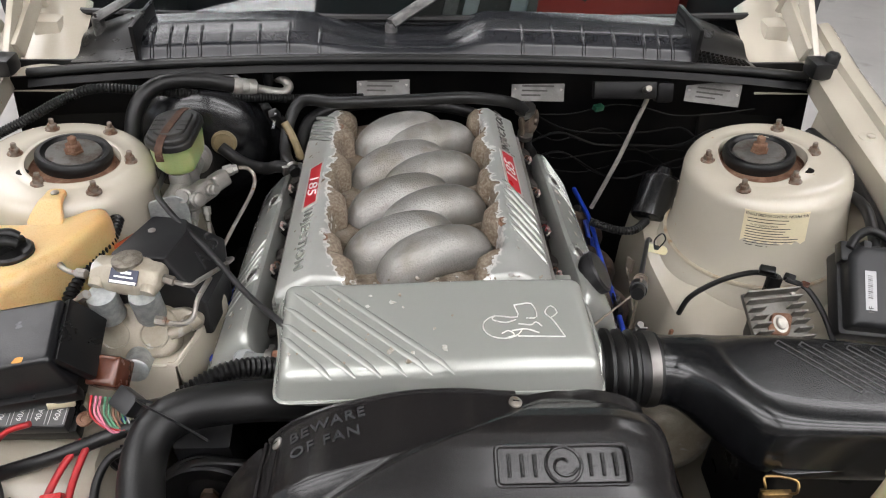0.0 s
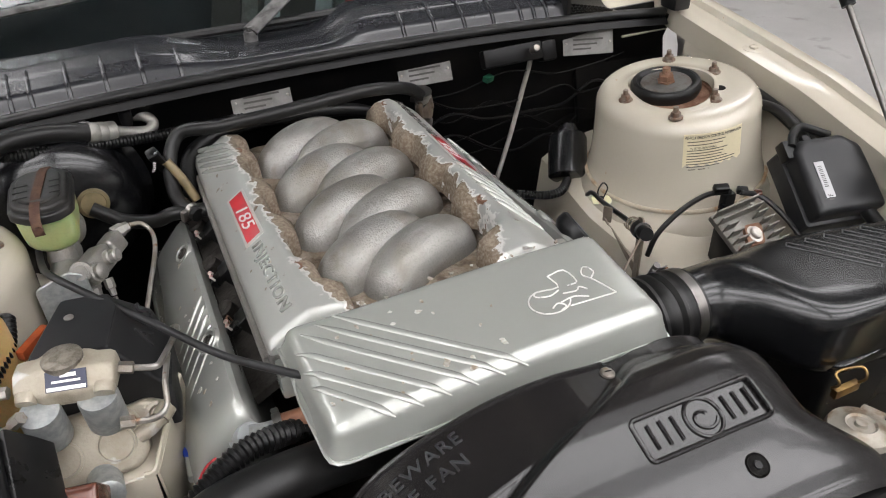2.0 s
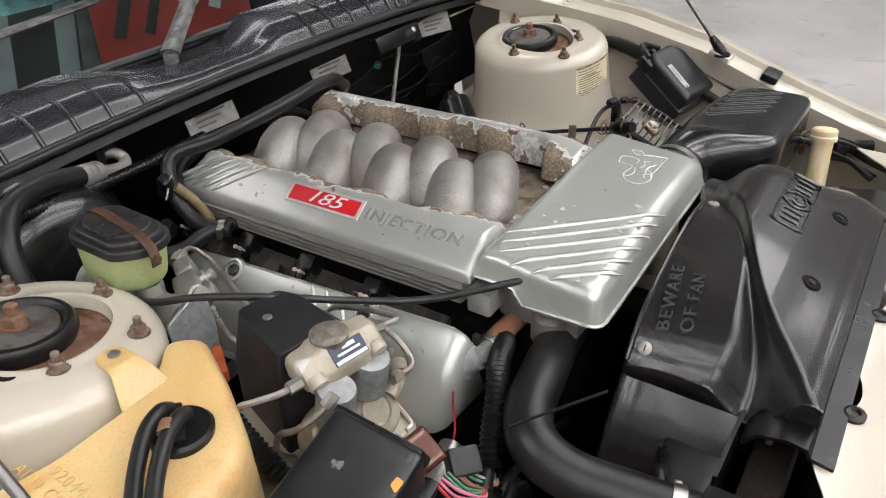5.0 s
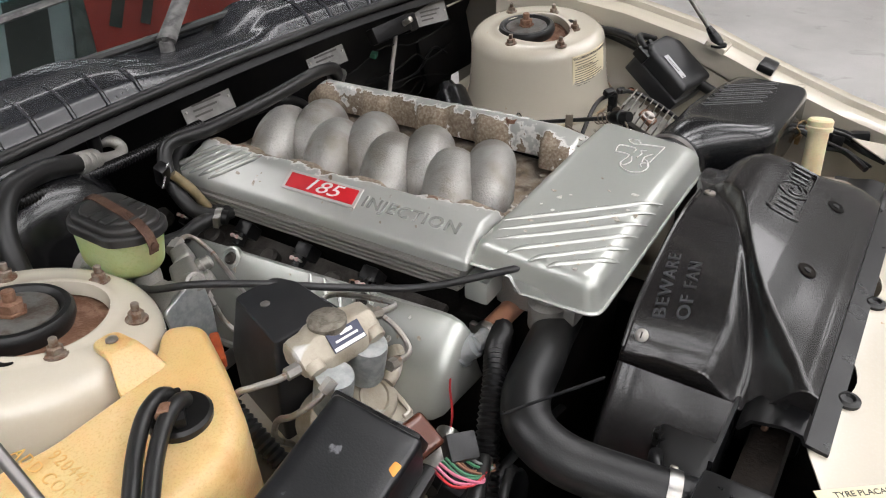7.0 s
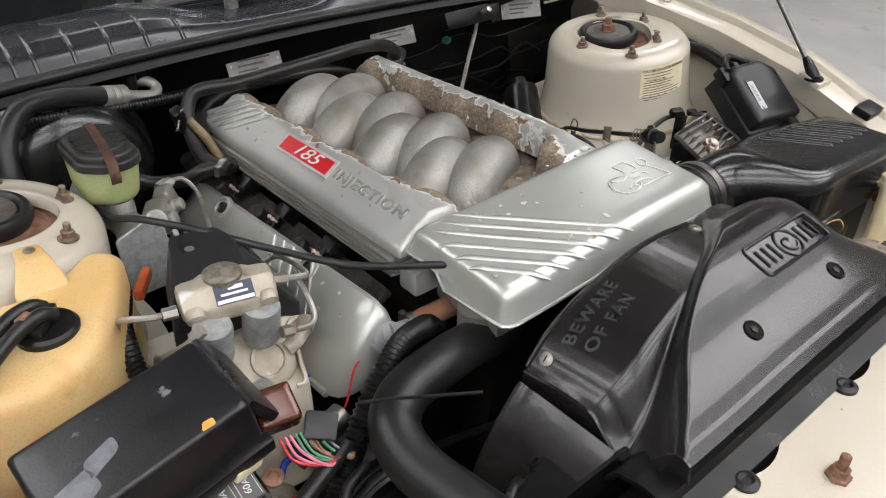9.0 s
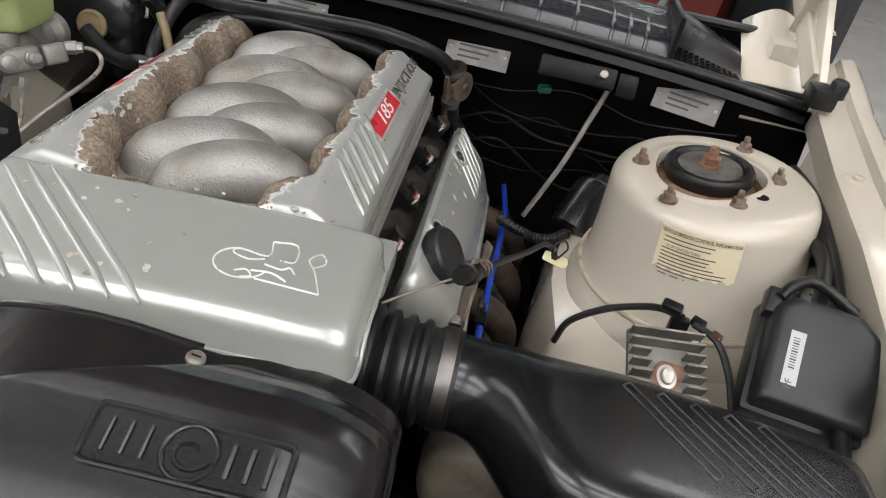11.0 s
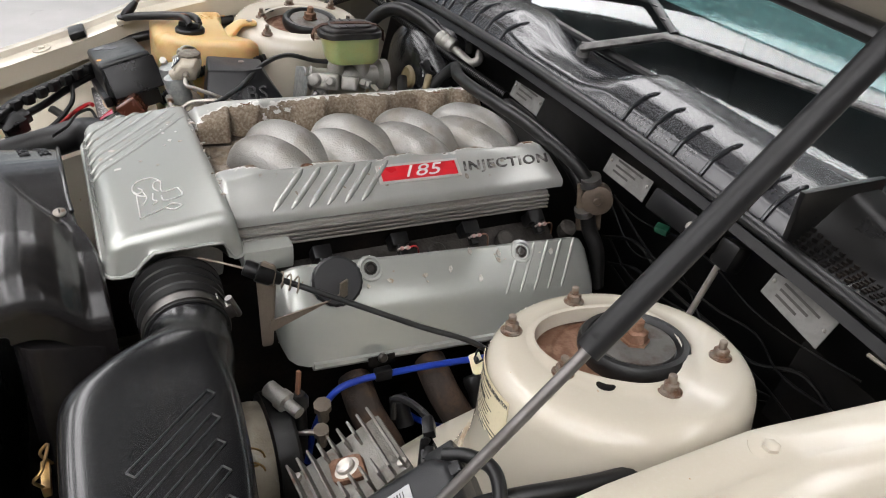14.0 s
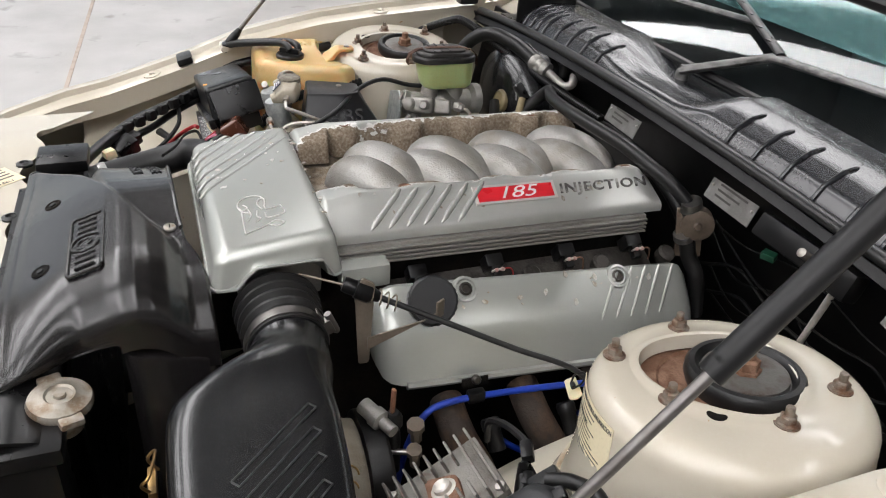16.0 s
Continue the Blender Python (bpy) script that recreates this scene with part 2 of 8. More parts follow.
ABS_PAINT = surface("cream_alloy_casting", (0.39, 0.35, 0.28), 0.45, 0.3, (0.29, 0.25, 0.19), scale=25, bump=0.25, grain=400, worn=(0.5, 0.49, 0.47), worn_at=(0.62, 0.7), worn_scale=35)
GALV = surface("galvanised_steel", (0.48, 0.5, 0.49), 0.5, 0.7, (0.36, 0.38, 0.38), mix=(0.4, 0.6), scale=120, bump=0.1)
RED = surface("red_badge_enamel", (0.62, 0.02, 0.03), 0.3, 0.0, (0.55, 0.015, 0.025), coat=0.6)
WHITE = surface("white_print", (0.8, 0.8, 0.78), 0.4)
LABEL = surface("cream_paper_label", (0.72, 0.64, 0.44), 0.6, 0.0, (0.66, 0.57, 0.38), scale=20, worn=(0.5, 0.38, 0.2), worn_at=(0.7, 0.8))
INK = surface("dark_ink", (0.06, 0.055, 0.05), 0.6)
BLUE = surface("blue_silicone_lead", (0.008, 0.045, 0.38), 0.5, 0.0, (0.01, 0.035, 0.28), scale=30)
REDWIRE = surface("red_insulation", (0.42, 0.015, 0.02), 0.45, 0.0, (0.33, 0.012, 0.016), scale=60)
GREENWIRE = surface("green_insulation", (0.08, 0.25, 0.14), 0.45)
BROWNWIRE = surface("brown_insulation", (0.25, 0.12, 0.07), 0.45)
PINKWIRE = surface("pink_insulation", (0.7, 0.2, 0.3), 0.45)
ORANGE = surface("orange_plastic", (0.42, 0.085, 0.022), 0.5, 0.0, (0.30, 0.06, 0.02), scale=40)
COPPER = surface("brown_tinted_shield", (0.10, 0.032, 0.018), 0.25, 0.2, (0.07, 0.025, 0.014), scale=20, coat=0.3)
HEATHOSE = surface("brown_heater_hose", (0.26, 0.12, 0.07), 0.6, 0.0, (0.18, 0.09, 0.06), scale=30, bump=0.2)
PLATE = surface("dull_aluminium_plate", (0.22, 0.215, 0.205), 0.5, 0.35, (0.16, 0.155, 0.145), scale=40)
CONCRETE = surface("pale_polished_concrete", (0.40, 0.39, 0.375), 0.45, 0.0, (0.32, 0.31, 0.295), mix=(0.35, 0.65), scale=2.2, bump=0.08, grain=90, worn=(0.27, 0.255, 0.24), worn_at=(0.62, 0.75), worn_scale=5)
WALL = surface("grey_wall_sheet", (0.16, 0.155, 0.15), 0.6, 0.0, scale=2)
ROOF = surface("grey_roof_sheet", (0.08, 0.082, 0.082), 0.5, 0.2, scale=2)
FABRIC = surface("grey_cabin_trim", (0.028, 0.030, 0.034), 0.75, scale=10, bump=0.3)
CREAMCAP = surface("aged_cream_plastic", (0.72, 0.62, 0.40), 0.45, 0.0, (0.66, 0.55, 0.34), scale=20, sss=0.2)
CAPMETAL = surface("stained_radiator_cap", (0.36, 0.33, 0.28), 0.5, 0.6, (0.22, 0.16, 0.11), scale=40, bump=0.2)

GLASS = bpy.data.materials.new("tinted_glass")
GLASS.use_nodes = True
gb = GLASS.node_tree.nodes["Principled BSDF"]
gb.inputs["Base Color"].default_value = (0.86, 0.95, 0.93, 1)
gb.inputs["Transmission Weight"].default_value, gb.inputs["Roughness"].default_value, gb.inputs["IOR"].default_value = 1.0, 0.02, 1.45

TINT = bpy.data.materials.new("painted_teal_reflection")
TINT.use_nodes = True
tb = TINT.node_tree.nodes["Principled BSDF"]
tb.inputs["Base Color"].default_value = (0.26, 0.48, 0.48, 1)
tb.inputs["Transmission Weight"].default_value, tb.inputs["Roughness"].default_value, tb.inputs["IOR"].default_value = 0.82, 0.05, 1.45

GLOW = bpy.data.materials.new("translucent_roof_light")
GLOW.use_nodes = True
ge = GLOW.node_tree.nodes["Principled BSDF"]
ge.inputs["Base Color"].default_value = (0.8, 0.8, 0.8, 1)
ge.inputs["Emission Color"].default_value = (0.985, 0.965, 0.98, 1)
ge.inputs["Emission Strength"].default_value = SKYLIGHT


# ---- workshop ----
def room():
    X0, X1, Y0, Y1, H = -7.0, 7.0, -7.0, 8.0, 4.6
    tagged(part("floor", boxed((X1 - X0, Y1 - Y0, 0.1), pose((X0 + X1) / 2, (Y0 + Y1) / 2, -0.05), 0), CONCRETE, smooth=0), "pale stained concrete workshop floor", "floor", kind="structure")
    joint = boxed((X1 - X0, 0.02, 0.008), pose(0, 0.015, 0.0, 0, 0, -2.4), 0.002)
    tagged(part("floor_joint", joint, surface("joint_filler", (0.4, 0.33, 0.27), 0.8, bump=0.4), smooth=0), "brown sealed joint between concrete floor slabs", "floor joint", kind="structure")
    for name, size, at in (("wall_north", (X1 - X0 + 0.4, 0.2, H), (0, Y1 + 0.1, H / 2)), ("wall_south", (X1 - X0 + 0.4, 0.2, H), (0, Y0 - 0.1, H / 2)),
                           ("wall_east", (0.2, Y1 - Y0, H), (X1 + 0.1, 0.5, H / 2))):
        tagged(part(name, boxed(size, pose(*at), 0), WALL, smooth=0), "pale grey workshop wall sheeting", "wall", kind="structure")
    # west wall, out of view, with an assumed vehicle doorway
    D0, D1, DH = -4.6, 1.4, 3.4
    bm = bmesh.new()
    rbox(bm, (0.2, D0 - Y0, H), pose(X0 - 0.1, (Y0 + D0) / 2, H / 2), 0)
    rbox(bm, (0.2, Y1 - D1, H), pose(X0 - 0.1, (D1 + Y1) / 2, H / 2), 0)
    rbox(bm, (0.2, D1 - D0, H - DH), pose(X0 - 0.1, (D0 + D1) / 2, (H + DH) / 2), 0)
    tagged(part("wall_west", bm, WALL, smooth=0), "unseen pale grey workshop wall sheeting with an assumed doorway", "wall", kind="structure")
    # Fill lamp added in the assumed doorway to brighten the shroud.
    day = bpy.data.lights.new("assumed_door_light", "AREA")
    day.shape, day.size, day.size_y, day.energy, day.color = "RECTANGLE", DH - 0.1, D1 - D0 - 0.1, ASSUMED_DOOR_POWER, (0.97, 0.98, 1.0)
    new("assumed_door_light", day).matrix_world = pose(X0 - 0.12, (D0 + D1) / 2, DH / 2, 0, -90, 0)
    bm = bmesh.new()
    rbox(bm, (X1 - X0 + 0.4, Y1 - Y0 + 0.4, 0.1), pose(0, 0.5, H + 0.05), 0)
    for k in range(70):
        rbox(bm, (0.03, Y1 - Y0, 0.025), pose(X0 + 0.2 * k + 0.1, 0.5, H - 0.012), 0)
    tagged(part("ceiling", bm, ROOF, smooth=0), "grey corrugated workshop roof sheeting", "ceiling", kind="structure")
    def roof_light(x0, x1, y, w):
        tagged(part("roof_light", boxed((x1 - x0, w, 0.03), pose((x0 + x1) / 2, y, H - 0.045), 0.004), GLOW, smooth=0), "milky translucent roof light strip", "skylight", group="roof lights", kind="structure")

    for y, w in ((-5.4, 0.9), (-3.3, 1.1), (-1.2, 0.9), (0.25, 0.55), (3.6, 0.62)):
        roof_light(0.4, 6.3, y, w)
    for y, w in ((-5.4, 0.9), (-3.3, 1.1), (-1.2, 0.9)):
        roof_light(-6.3, -0.4, y, w)
    for y, w in ((0.95, 0.14), (1.45, 0.16), (1.95, 0.20), (2.5, 0.34), (3.15, 0.40), (3.85, 0.40), (4.6, 0.40), (5.4, 0.40)):
        roof_light(-6.3, -0.8, y, w)


room()


# ---- car body ----
RAIL = ((0.20, 0.40, 0.742), (0.30, 0.52, 0.752), (0.40, 0.585, 0.764), (0.475, 0.613, 0.772), (0.615, 0.642, 0.806), (0.745, 0.650, 0.851), (0.90, 0.654, 0.883), (1.04, 0.660, 0.897), (1.25, 0.690, 0.905), (1.42, 0.715, 0.92))
RAIL_X = [(y, x) for y, x, z in RAIL]
RAIL_Z = [(y, z) for y, x, z in RAIL]


def body():
    car = thing("car", (0, 0.9, 0), "cream-white car front with open engine bay and black scuttle", "car")
    # wings: inner flange with a raised gutter lip, crown, outer skin
    prof = ((0.002, -0.04), (0.0, -0.002), (0.006, 0.0), (0.022, 0.001), (0.040, 0.002), (0.045, 0.012), (0.062, 0.014), (0.075, 0.006), (0.11, -0.045), (0.15, -0.17), (0.165, -0.34), (0.15, -0.55))
    for s in (1, -1):
        bm = bmesh.new()
        ys = steps(0.22, 1.42, 56)
        sheet(bm, ys, prof, lambda y, p: (s * (lerp_table(RAIL_X, y) + p[0]), y, lerp_table(RAIL_Z, y) + p[1]), 0.002)
        wing = part("wing", bm, CREAM, car, "cream-white painted wing with bolted gutter flange", 50)
        for y in (0.56, 1.036):
            x, z = lerp_table(RAIL_X, y), lerp_table(RAIL_Z, y)
            bm = bmesh.new()
            lathe(bm, ((0.0175, -0.004), (0.017, 0.0022), (0.015, 0.0026), (0.0, 0.0028)), pose(s * (x + 0.021), y, z, math.degrees(math.atan2(lerp_table(RAIL_Z, y + 0.02) - z, 0.02)), 0, 0), 20)
            lathe(bm, ((0.007, 0.0), (0.007, 0.006), (0.005, 0.0072), (0.0, 0.0072)), pose(s * (x + 0.021), y, z), 6)
            part("bolt", bm, CREAM, wing)
        bm = boxed((0.05, 0.03, 0.014), pose(s * 0.668, 0.625, 0.818, 16, 0, 0), 0.004)
        part("bump_stop", bm, RUBBER, wing, "black rubber bonnet stop clipped over the flange")
        # inner apron below the flange
        bm = bmesh.new()
        ap = ((0.0, -0.03), (-0.004, -0.07), (-0.01, -0.11), (-0.03, -0.15), (-0.09, -0.17), (-0.18, -0.175), (-0.27, -0.185), (-0.315, -0.21), (-0.33, -0.32), (-0.335, -0.5))
        if s < 0:
            ap = ((0.035, -0.01), (0.045, -0.05), (0.045, -0.09), (0.035, -0.13), (0.01, -0.16)) + ap[4:]
        sheet(bm, steps(0.30 if s > 0 else 0.42, 1.20, 32), ap, lambda y, p: (s * (lerp_table(RAIL_X, y) + 0.004 + p[0] * lerp_table(((0.3, 0.35), (0.55, 0.60), (0.72, 0.80), (0.88, 0.86), (1.0, 0.92)) if s > 0 else ((0.4, 0.95), (0.72, 0.92), (0.88, 0.86), (1.0, 0.92)), y)), y, lerp_table(RAIL_Z, y) + (p[1] if p[1] < -0.2 or s > 0 else p[1] * lerp_table(((0.42, 0.50), (0.62, 0.60), (0.74, 1.0)), y)) + smoothstep(0.95, 0.6, y) * (-0.02 if s > 0 else 0.0)), 0.003)
        part("inner_apron", bm, CREAM, car, "cream-painted inner wing apron", 50)
        strut_tower(car, s)
        bm = bmesh.new()
        lathe(bm, ((0.19, -0.09), (0.28, -0.095), (0.305, -0.07), (0.31, 0), (0.305, 0.07), (0.28, 0.095), (0.19, 0.09)), pose(s * 0.72, 0.86, 0.31, 0, 90, 0), 40)
        part("tyre", bm, RUBBER, car)
    # crossmember and rails below the engine
    part("crossmember", boxed((1.2, 0.12, 0.10), pose(0, 0.82, 0.31), 0.01), DARK, car)
    for s in (1, -1):
        part("chassis_rail", boxed((0.08, 1.02, 0.14), pose(s * 0.34, 0.81, 0.42), 0.01), DARK, car)
    # Dark sheet added for the deep shade below the engine.
    part("dark_underbay_sheet", boxed((1.25, 1.2, 0.01), pose(0, 0.80, 0.27), 0.003), DARK, car)
    front_panel(car)
    firewall(car)
    cowl(car)
    screen(car)
    return car


def strut_tower(car, s):
    cx, cy = 0.512, 1.022
    tilt = pose(s * cx, cy, 0.873, 0, -s * 6.5, 0)

    def spot(a, r, z):
        k = smoothstep(0.084, 0.10, r)
        return tilt @ Vector((r * math.cos(a) * (1 + 0.03 * k) + s * 0.010 * k, r * math.sin(a) * (1 + 0.08 * k) - 0.002 * k, z))

    def hole(a):
        # a rounded opening that narrows towards the engine side and the front
        dx, dy = math.cos(a), math.sin(a)
        base = 0.062
        front = max(0.0, -dy * 0.75 - dx * s * 0.35)
        return base + 0.017 * front ** 2 + 0.003 * math.cos(3 * a)

    n = 56
    rings = []
    ang = [2 * math.pi * k / n for k in range(n)]
    rings.append([spot(a, hole(a) - 0.001, -0.012) for a in ang])
    rings.append([spot(a, hole(a) + 0.001, 0.002) for a in ang])
    rings.append([spot(a, hole(a) + 0.005, 0.003) for a in ang])
    rings.append([spot(a, hole(a) + 0.009, 0.0) for a in ang])
    rings.append([spot(a, 0.086, 0.0) for a in ang])
    for k in range(1, 7):
        b = math.pi / 2 * k / 6
        rings.append([spot(a, 0.092 + 0.026 * math.sin(b), -0.026 * (1 - math.cos(b))) for a in ang])
    for r, z in ((0.120, -0.05), (0.1225, -0.08), (0.127, -0.115), (0.133, -0.138), (0.142, -0.152), (0.152, -0.170), (0.158, -0.24), (0.160, -0.40)):
        rings.append([spot(a, r, z) for a in ang])
    bm = bmesh.new()
    loft(bm, rings, caps=False)
    tower = part("strut_tower", bm, CREAM, car, "cream-painted strut tower with rusty centre", 60)
    bm = bmesh.new()
    loop = [spot(a, 0.1345, -0.139) for a in ang[::2]]
    tube(bm, loop + loop[:1], 0.0035, 8, 2, False)
    part("sealer_seam", bm, SEALER, tower, "rust-stained sealer bead round the tower base")
    # rusted seat and rubber mount
    bm = bmesh.new()
    lathe(bm, ((0.082, -0.016), (0.06, -0.014), (0.05, -0.022), (0.0, -0.024)), tilt, 32)
    part("strut_seat", bm, RUST, tower, "rusted steel strut seat")
    mt = tilt @ pose(s * 0.004, 0.018, -0.006)
    bm = bmesh.new()
    lathe(bm, ((0.032, -0.02), (0.050, -0.012), (0.0535, -0.002), (0.053, 0.005), (0.050, 0.009), (0.045, 0.0095), (0.042, 0.007), (0.040, 0.002), (0.0, 0.0)), mt, 40)
    part("rubber_mount", bm, RUBBER, tower, "black rubber strut mount ring")
    bm = bmesh.new()
    lathe(bm, ((0.039, 0.001), (0.038, 0.006), (0.030, 0.0075), (0.018, 0.0065), (0.0, 0.0065)), mt, 36)
    part("washer", bm, surface("grey_oxidised_washer", (0.15, 0.145, 0.135), 0.6, 0.5, (0.10, 0.08, 0.065), scale=50, bump=0.3), tower, "grey steel washer dish")
    bm = bmesh.new()
    lathe(bm, ((0.014, 0.006), (0.014, 0.009), (0.0115, 0.0095), (0.0115, 0.018), (0.009, 0.0195), (0.0, 0.0195)), mt, 6)
    lathe(bm, ((0.0062, 0.018), (0.0062, 0.029), (0.005, 0.030), (0.0, 0.030)), mt, 12)
    part("strut_nut", bm, RUST, tower, "rusted strut nut and rod end")
    spots = ((0.484, 1.106), (0.567, 1.099), (0.590, 1.019), (0.532, 0.948), (0.456, 0.940), (0.433, 1.028))
    first = None
    for k, (x, y) in enumerate(spots):
        m = tilt @ Matrix.Translation(((x - cx) * s, y - cy, 0.0)) @ pose(0, 0, 0, 0, 0, 37 * k) @ Matrix.Scale(0.85, 4)
        if first is None:
            bm = bmesh.new()
            lathe(bm, ((0.0115, 0.0), (0.0115, 0.002), (0.0105, 0.0028), (0.0085, 0.003), (0.0085, 0.0095), (0.007, 0.011), (0.0, 0.011)), Matrix(), 6)
            lathe(bm, ((0.0045, 0.010), (0.0045, 0.0195), (0.0035, 0.0205), (0.0, 0.0205)), Matrix(), 10)
            lathe(bm, ((0.0125, -0.001), (0.0125, 0.0012), (0.0, 0.0012)), Matrix(), 16)
            first = part("nut", bm, RUST_STEEL, None, "rusty flanged nut on a stud").data
            bpy.data.objects.remove(bpy.data.objects["nut"])
        ob = new("nut", first)
        ob.parent = tower
        ob.matrix_basis = m
    # Dark disc laid on the tower stands in for a shaded hole.
    bm = bmesh.new()
    lathe(bm, ((0.0085, 0.0005), (0.007, 0.0012), (0.0, 0.0006)), tilt @ pose(s * 0.05, -0.05, 0), 16)
    part("hole", bm, DARK, tower, "dark drain hole")


SEALER = surface("stained_sealer", (0.46, 0.40, 0.30), 0.6, 0.0, (0.34, 0.20, 0.10), mix=(0.45, 0.6), scale=30)
RUST_STEEL = surface("rusty_zinc_steel", (0.24, 0.20, 0.165), 0.6, 0.5, (0.16, 0.085, 0.05), mix=(0.4, 0.6), scale=70, bump=0.3, grain=500)


def front_panel(car):
    # slam panel with a stepped rear edge
    bm = bmesh.new()

    def f(x, v):
        edge = 0.372 + 0.014 * math.cos(x * 35) * (1 if abs(x) < 0.45 else 0) + 0.10 * smoothstep(0.40, 0.58, abs(x))
        y = edge + (0.20 - edge) * min(v, 1.0)
        z = 0.775 - 0.004 * v - 0.03 * smoothstep(0.35, 0.62, abs(x)) * 0.3
        if v > 1:
            y, z = 0.20 - 0.03 * (v - 1), 0.771 - 0.2 * (v - 1)
        return (x, y, z)

    sheet(bm, steps(-0.53, 0.53, 106), (0.0, 0.1, 0.25, 0.4, 0.6, 0.8, 1.0, 1.15, 1.6, 2.2, 3.0), f, 0.002)
    panel = part("slam_panel", bm, CREAM, car, "cream-white slam panel with stepped edge", 45)
    for x, y, r in ((-0.20, 0.30, 0.011), (-0.12, 0.26, 0.020), (0.02, 0.27, 0.012), (0.14, 0.29, 0.010), (0.26, 0.28, 0.014), (-0.33, 0.30, 0.012)):
        bm = bmesh.new()
        lathe(bm, ((r * 1.35, 0.0), (r * 1.25, 0.003), (r, 0.003), (r * 0.95, 0.0)), pose(x, y, 0.7735), 24)
        part("pressed_rim", bm, CREAM, panel)
        # Dark disc gives the hole inside the rim its shade.
        bm = bmesh.new()
        lathe(bm, ((r * 0.96, 0.0004), (0, 0.0006)), pose(x, y, 0.7745), 24)
        part("hole", bm, DARK, panel)
    for x in (-0.298, -0.122, 0.056, 0.24):
        bm = bmesh.new()
        lathe(bm, ((0.012, 0), (0.012, 0.004), (0.007, 0.006), (0.005, 0.003), (0.0, 0.003)), pose(x, 0.362, 0.776), 20)
        part("rubber_grommet", bm, RUBBER, panel)
    bm = bmesh.new()
    lathe(bm, ((0.011, 0), (0.011, 0.004), (0.008, 0.005), (0.008, 0.012), (0.0, 0.012)), pose(-0.055, 0.315, 0.775), 6)
    lathe(bm, ((0.0045, 0.01), (0.0045, 0.026), (0.0, 0.027)), pose(-0.055, 0.315, 0.775), 10)
    part("stud", bm, RUST, panel, "rusty bonnet catch stud")
    m = pose(-0.245, 0.318, 0.7775, 0, 0, -52)
    label = part("sticker", boxed((0.085, 0.055, 0.0008), m, 0), LABEL, panel, "cream printed tyre label", 0)
    part("lettering", letters("TYRE PLACARD", 0.008, 0.0002, m @ pose(0, 0.021, 0.0006)), INK, label, "", 0)
    for k in range(4):
        part("printed_bar", boxed((0.07, 0.003, 0.0006), m @ pose(0, 0.008 - 0.01 * k, 0.0005), 0), INK, label, "", 0)


def firewall(car):
    bm = bmesh.new()
    sheet(bm, steps(-0.70, 0.70, 28), ((1.262, 0.918), (1.268, 0.905), (1.270, 0.900), (1.295, 0.840), (1.31, 0.79), (1.33, 0.74), (1.34, 0.60), (1.34, 0.38)), lambda x, p: (x, p[0] + 0.10 * smoothstep(0.45, 0.7, abs(x)) * 0, p[1] - 0.022 * (x / 0.63) ** 2), 0.004)
    wall = part("firewall", bm, BLACK_BODY, car, "black painted firewall", 50)
    # sheet closing the scuttle ends
    for s in (1, -1):
        bm = boxed((0.2, 0.012, 0.20), pose(s * 0.62, 1.30, 0.80, -12, 0, 0), 0.004)
        part("firewall_end", bm, BLACK_BODY, car)
    bm = bmesh.new()
    tube(bm, [(x, 1.252 + 0.008 * (x / 0.6) ** 2, 0.931 - 0.030 * (abs(x) / 0.64) ** 2.2) for x in steps(-0.66, 0.68, 12)], 0.0095, 12, 5, flat=0.8)
    part("bonnet_seal", bm, RUBBER, wall, "black rubber bonnet seal")
    bm = bmesh.new()
    sheet(bm, steps(-0.66, 0.68, 20), ((1.245, 0.912), (1.252, 0.922), (1.29, 0.928)), lambda x, p: (x, p[0], p[1] - 0.030 * (abs(x) / 0.64) ** 2.2), 0.003)
    part("seal_channel", bm, BLACK_BODY, wall)
    for x, y, z, w, dz in ((-0.066, 1.2745, 0.8750, 0.092, 0), (0.207, 1.2760, 0.866, 0.094, 0), (0.519, 1.265, 0.866, 0.096, -3)):
        m = frame_on((x, y, z), (1, -0.03 if x < 0.4 else -0.15, 0.0), (0, 0.38, 1))
        m = m @ pose(0, 0, 0, 0, 0, dz)
        m = Matrix.Translation((0, -0.004, 0)) @ m
        plate = part("identity_plate", boxed((w, 0.041, 0.0012), m, 0.0004), PLATE, wall, "dull riveted aluminium identity plate", 0)
        for k in range(3):
            part("printed_bar", boxed((w * (0.6 - 0.12 * k), 0.003, 0.0006), m @ pose(-0.006 * k, 0.006 - 0.008 * k, 0.0009), 0), INK, plate, "", 0)
        if x < 0:
            part("printed_bar", boxed((0.03, 0.007, 0.0006), m @ pose(-0.024, 0.0145, 0.0009), 0), INK, plate, "", 0)
            part("printed_bar", boxed((0.03, 0.005, 0.0006), m @ pose(0.026, 0.0155, 0.0009), 0), INK, plate, "", 0)
        for q in (1, -1):
            bm = bmesh.new()
            lathe(bm, ((0.0025, 0), (0.002, 0.0015), (0, 0.002)), m @ pose(q * (w / 2 - 0.006), 0, 0.0004), 10)
            part("rivet", bm, STEEL, plate)


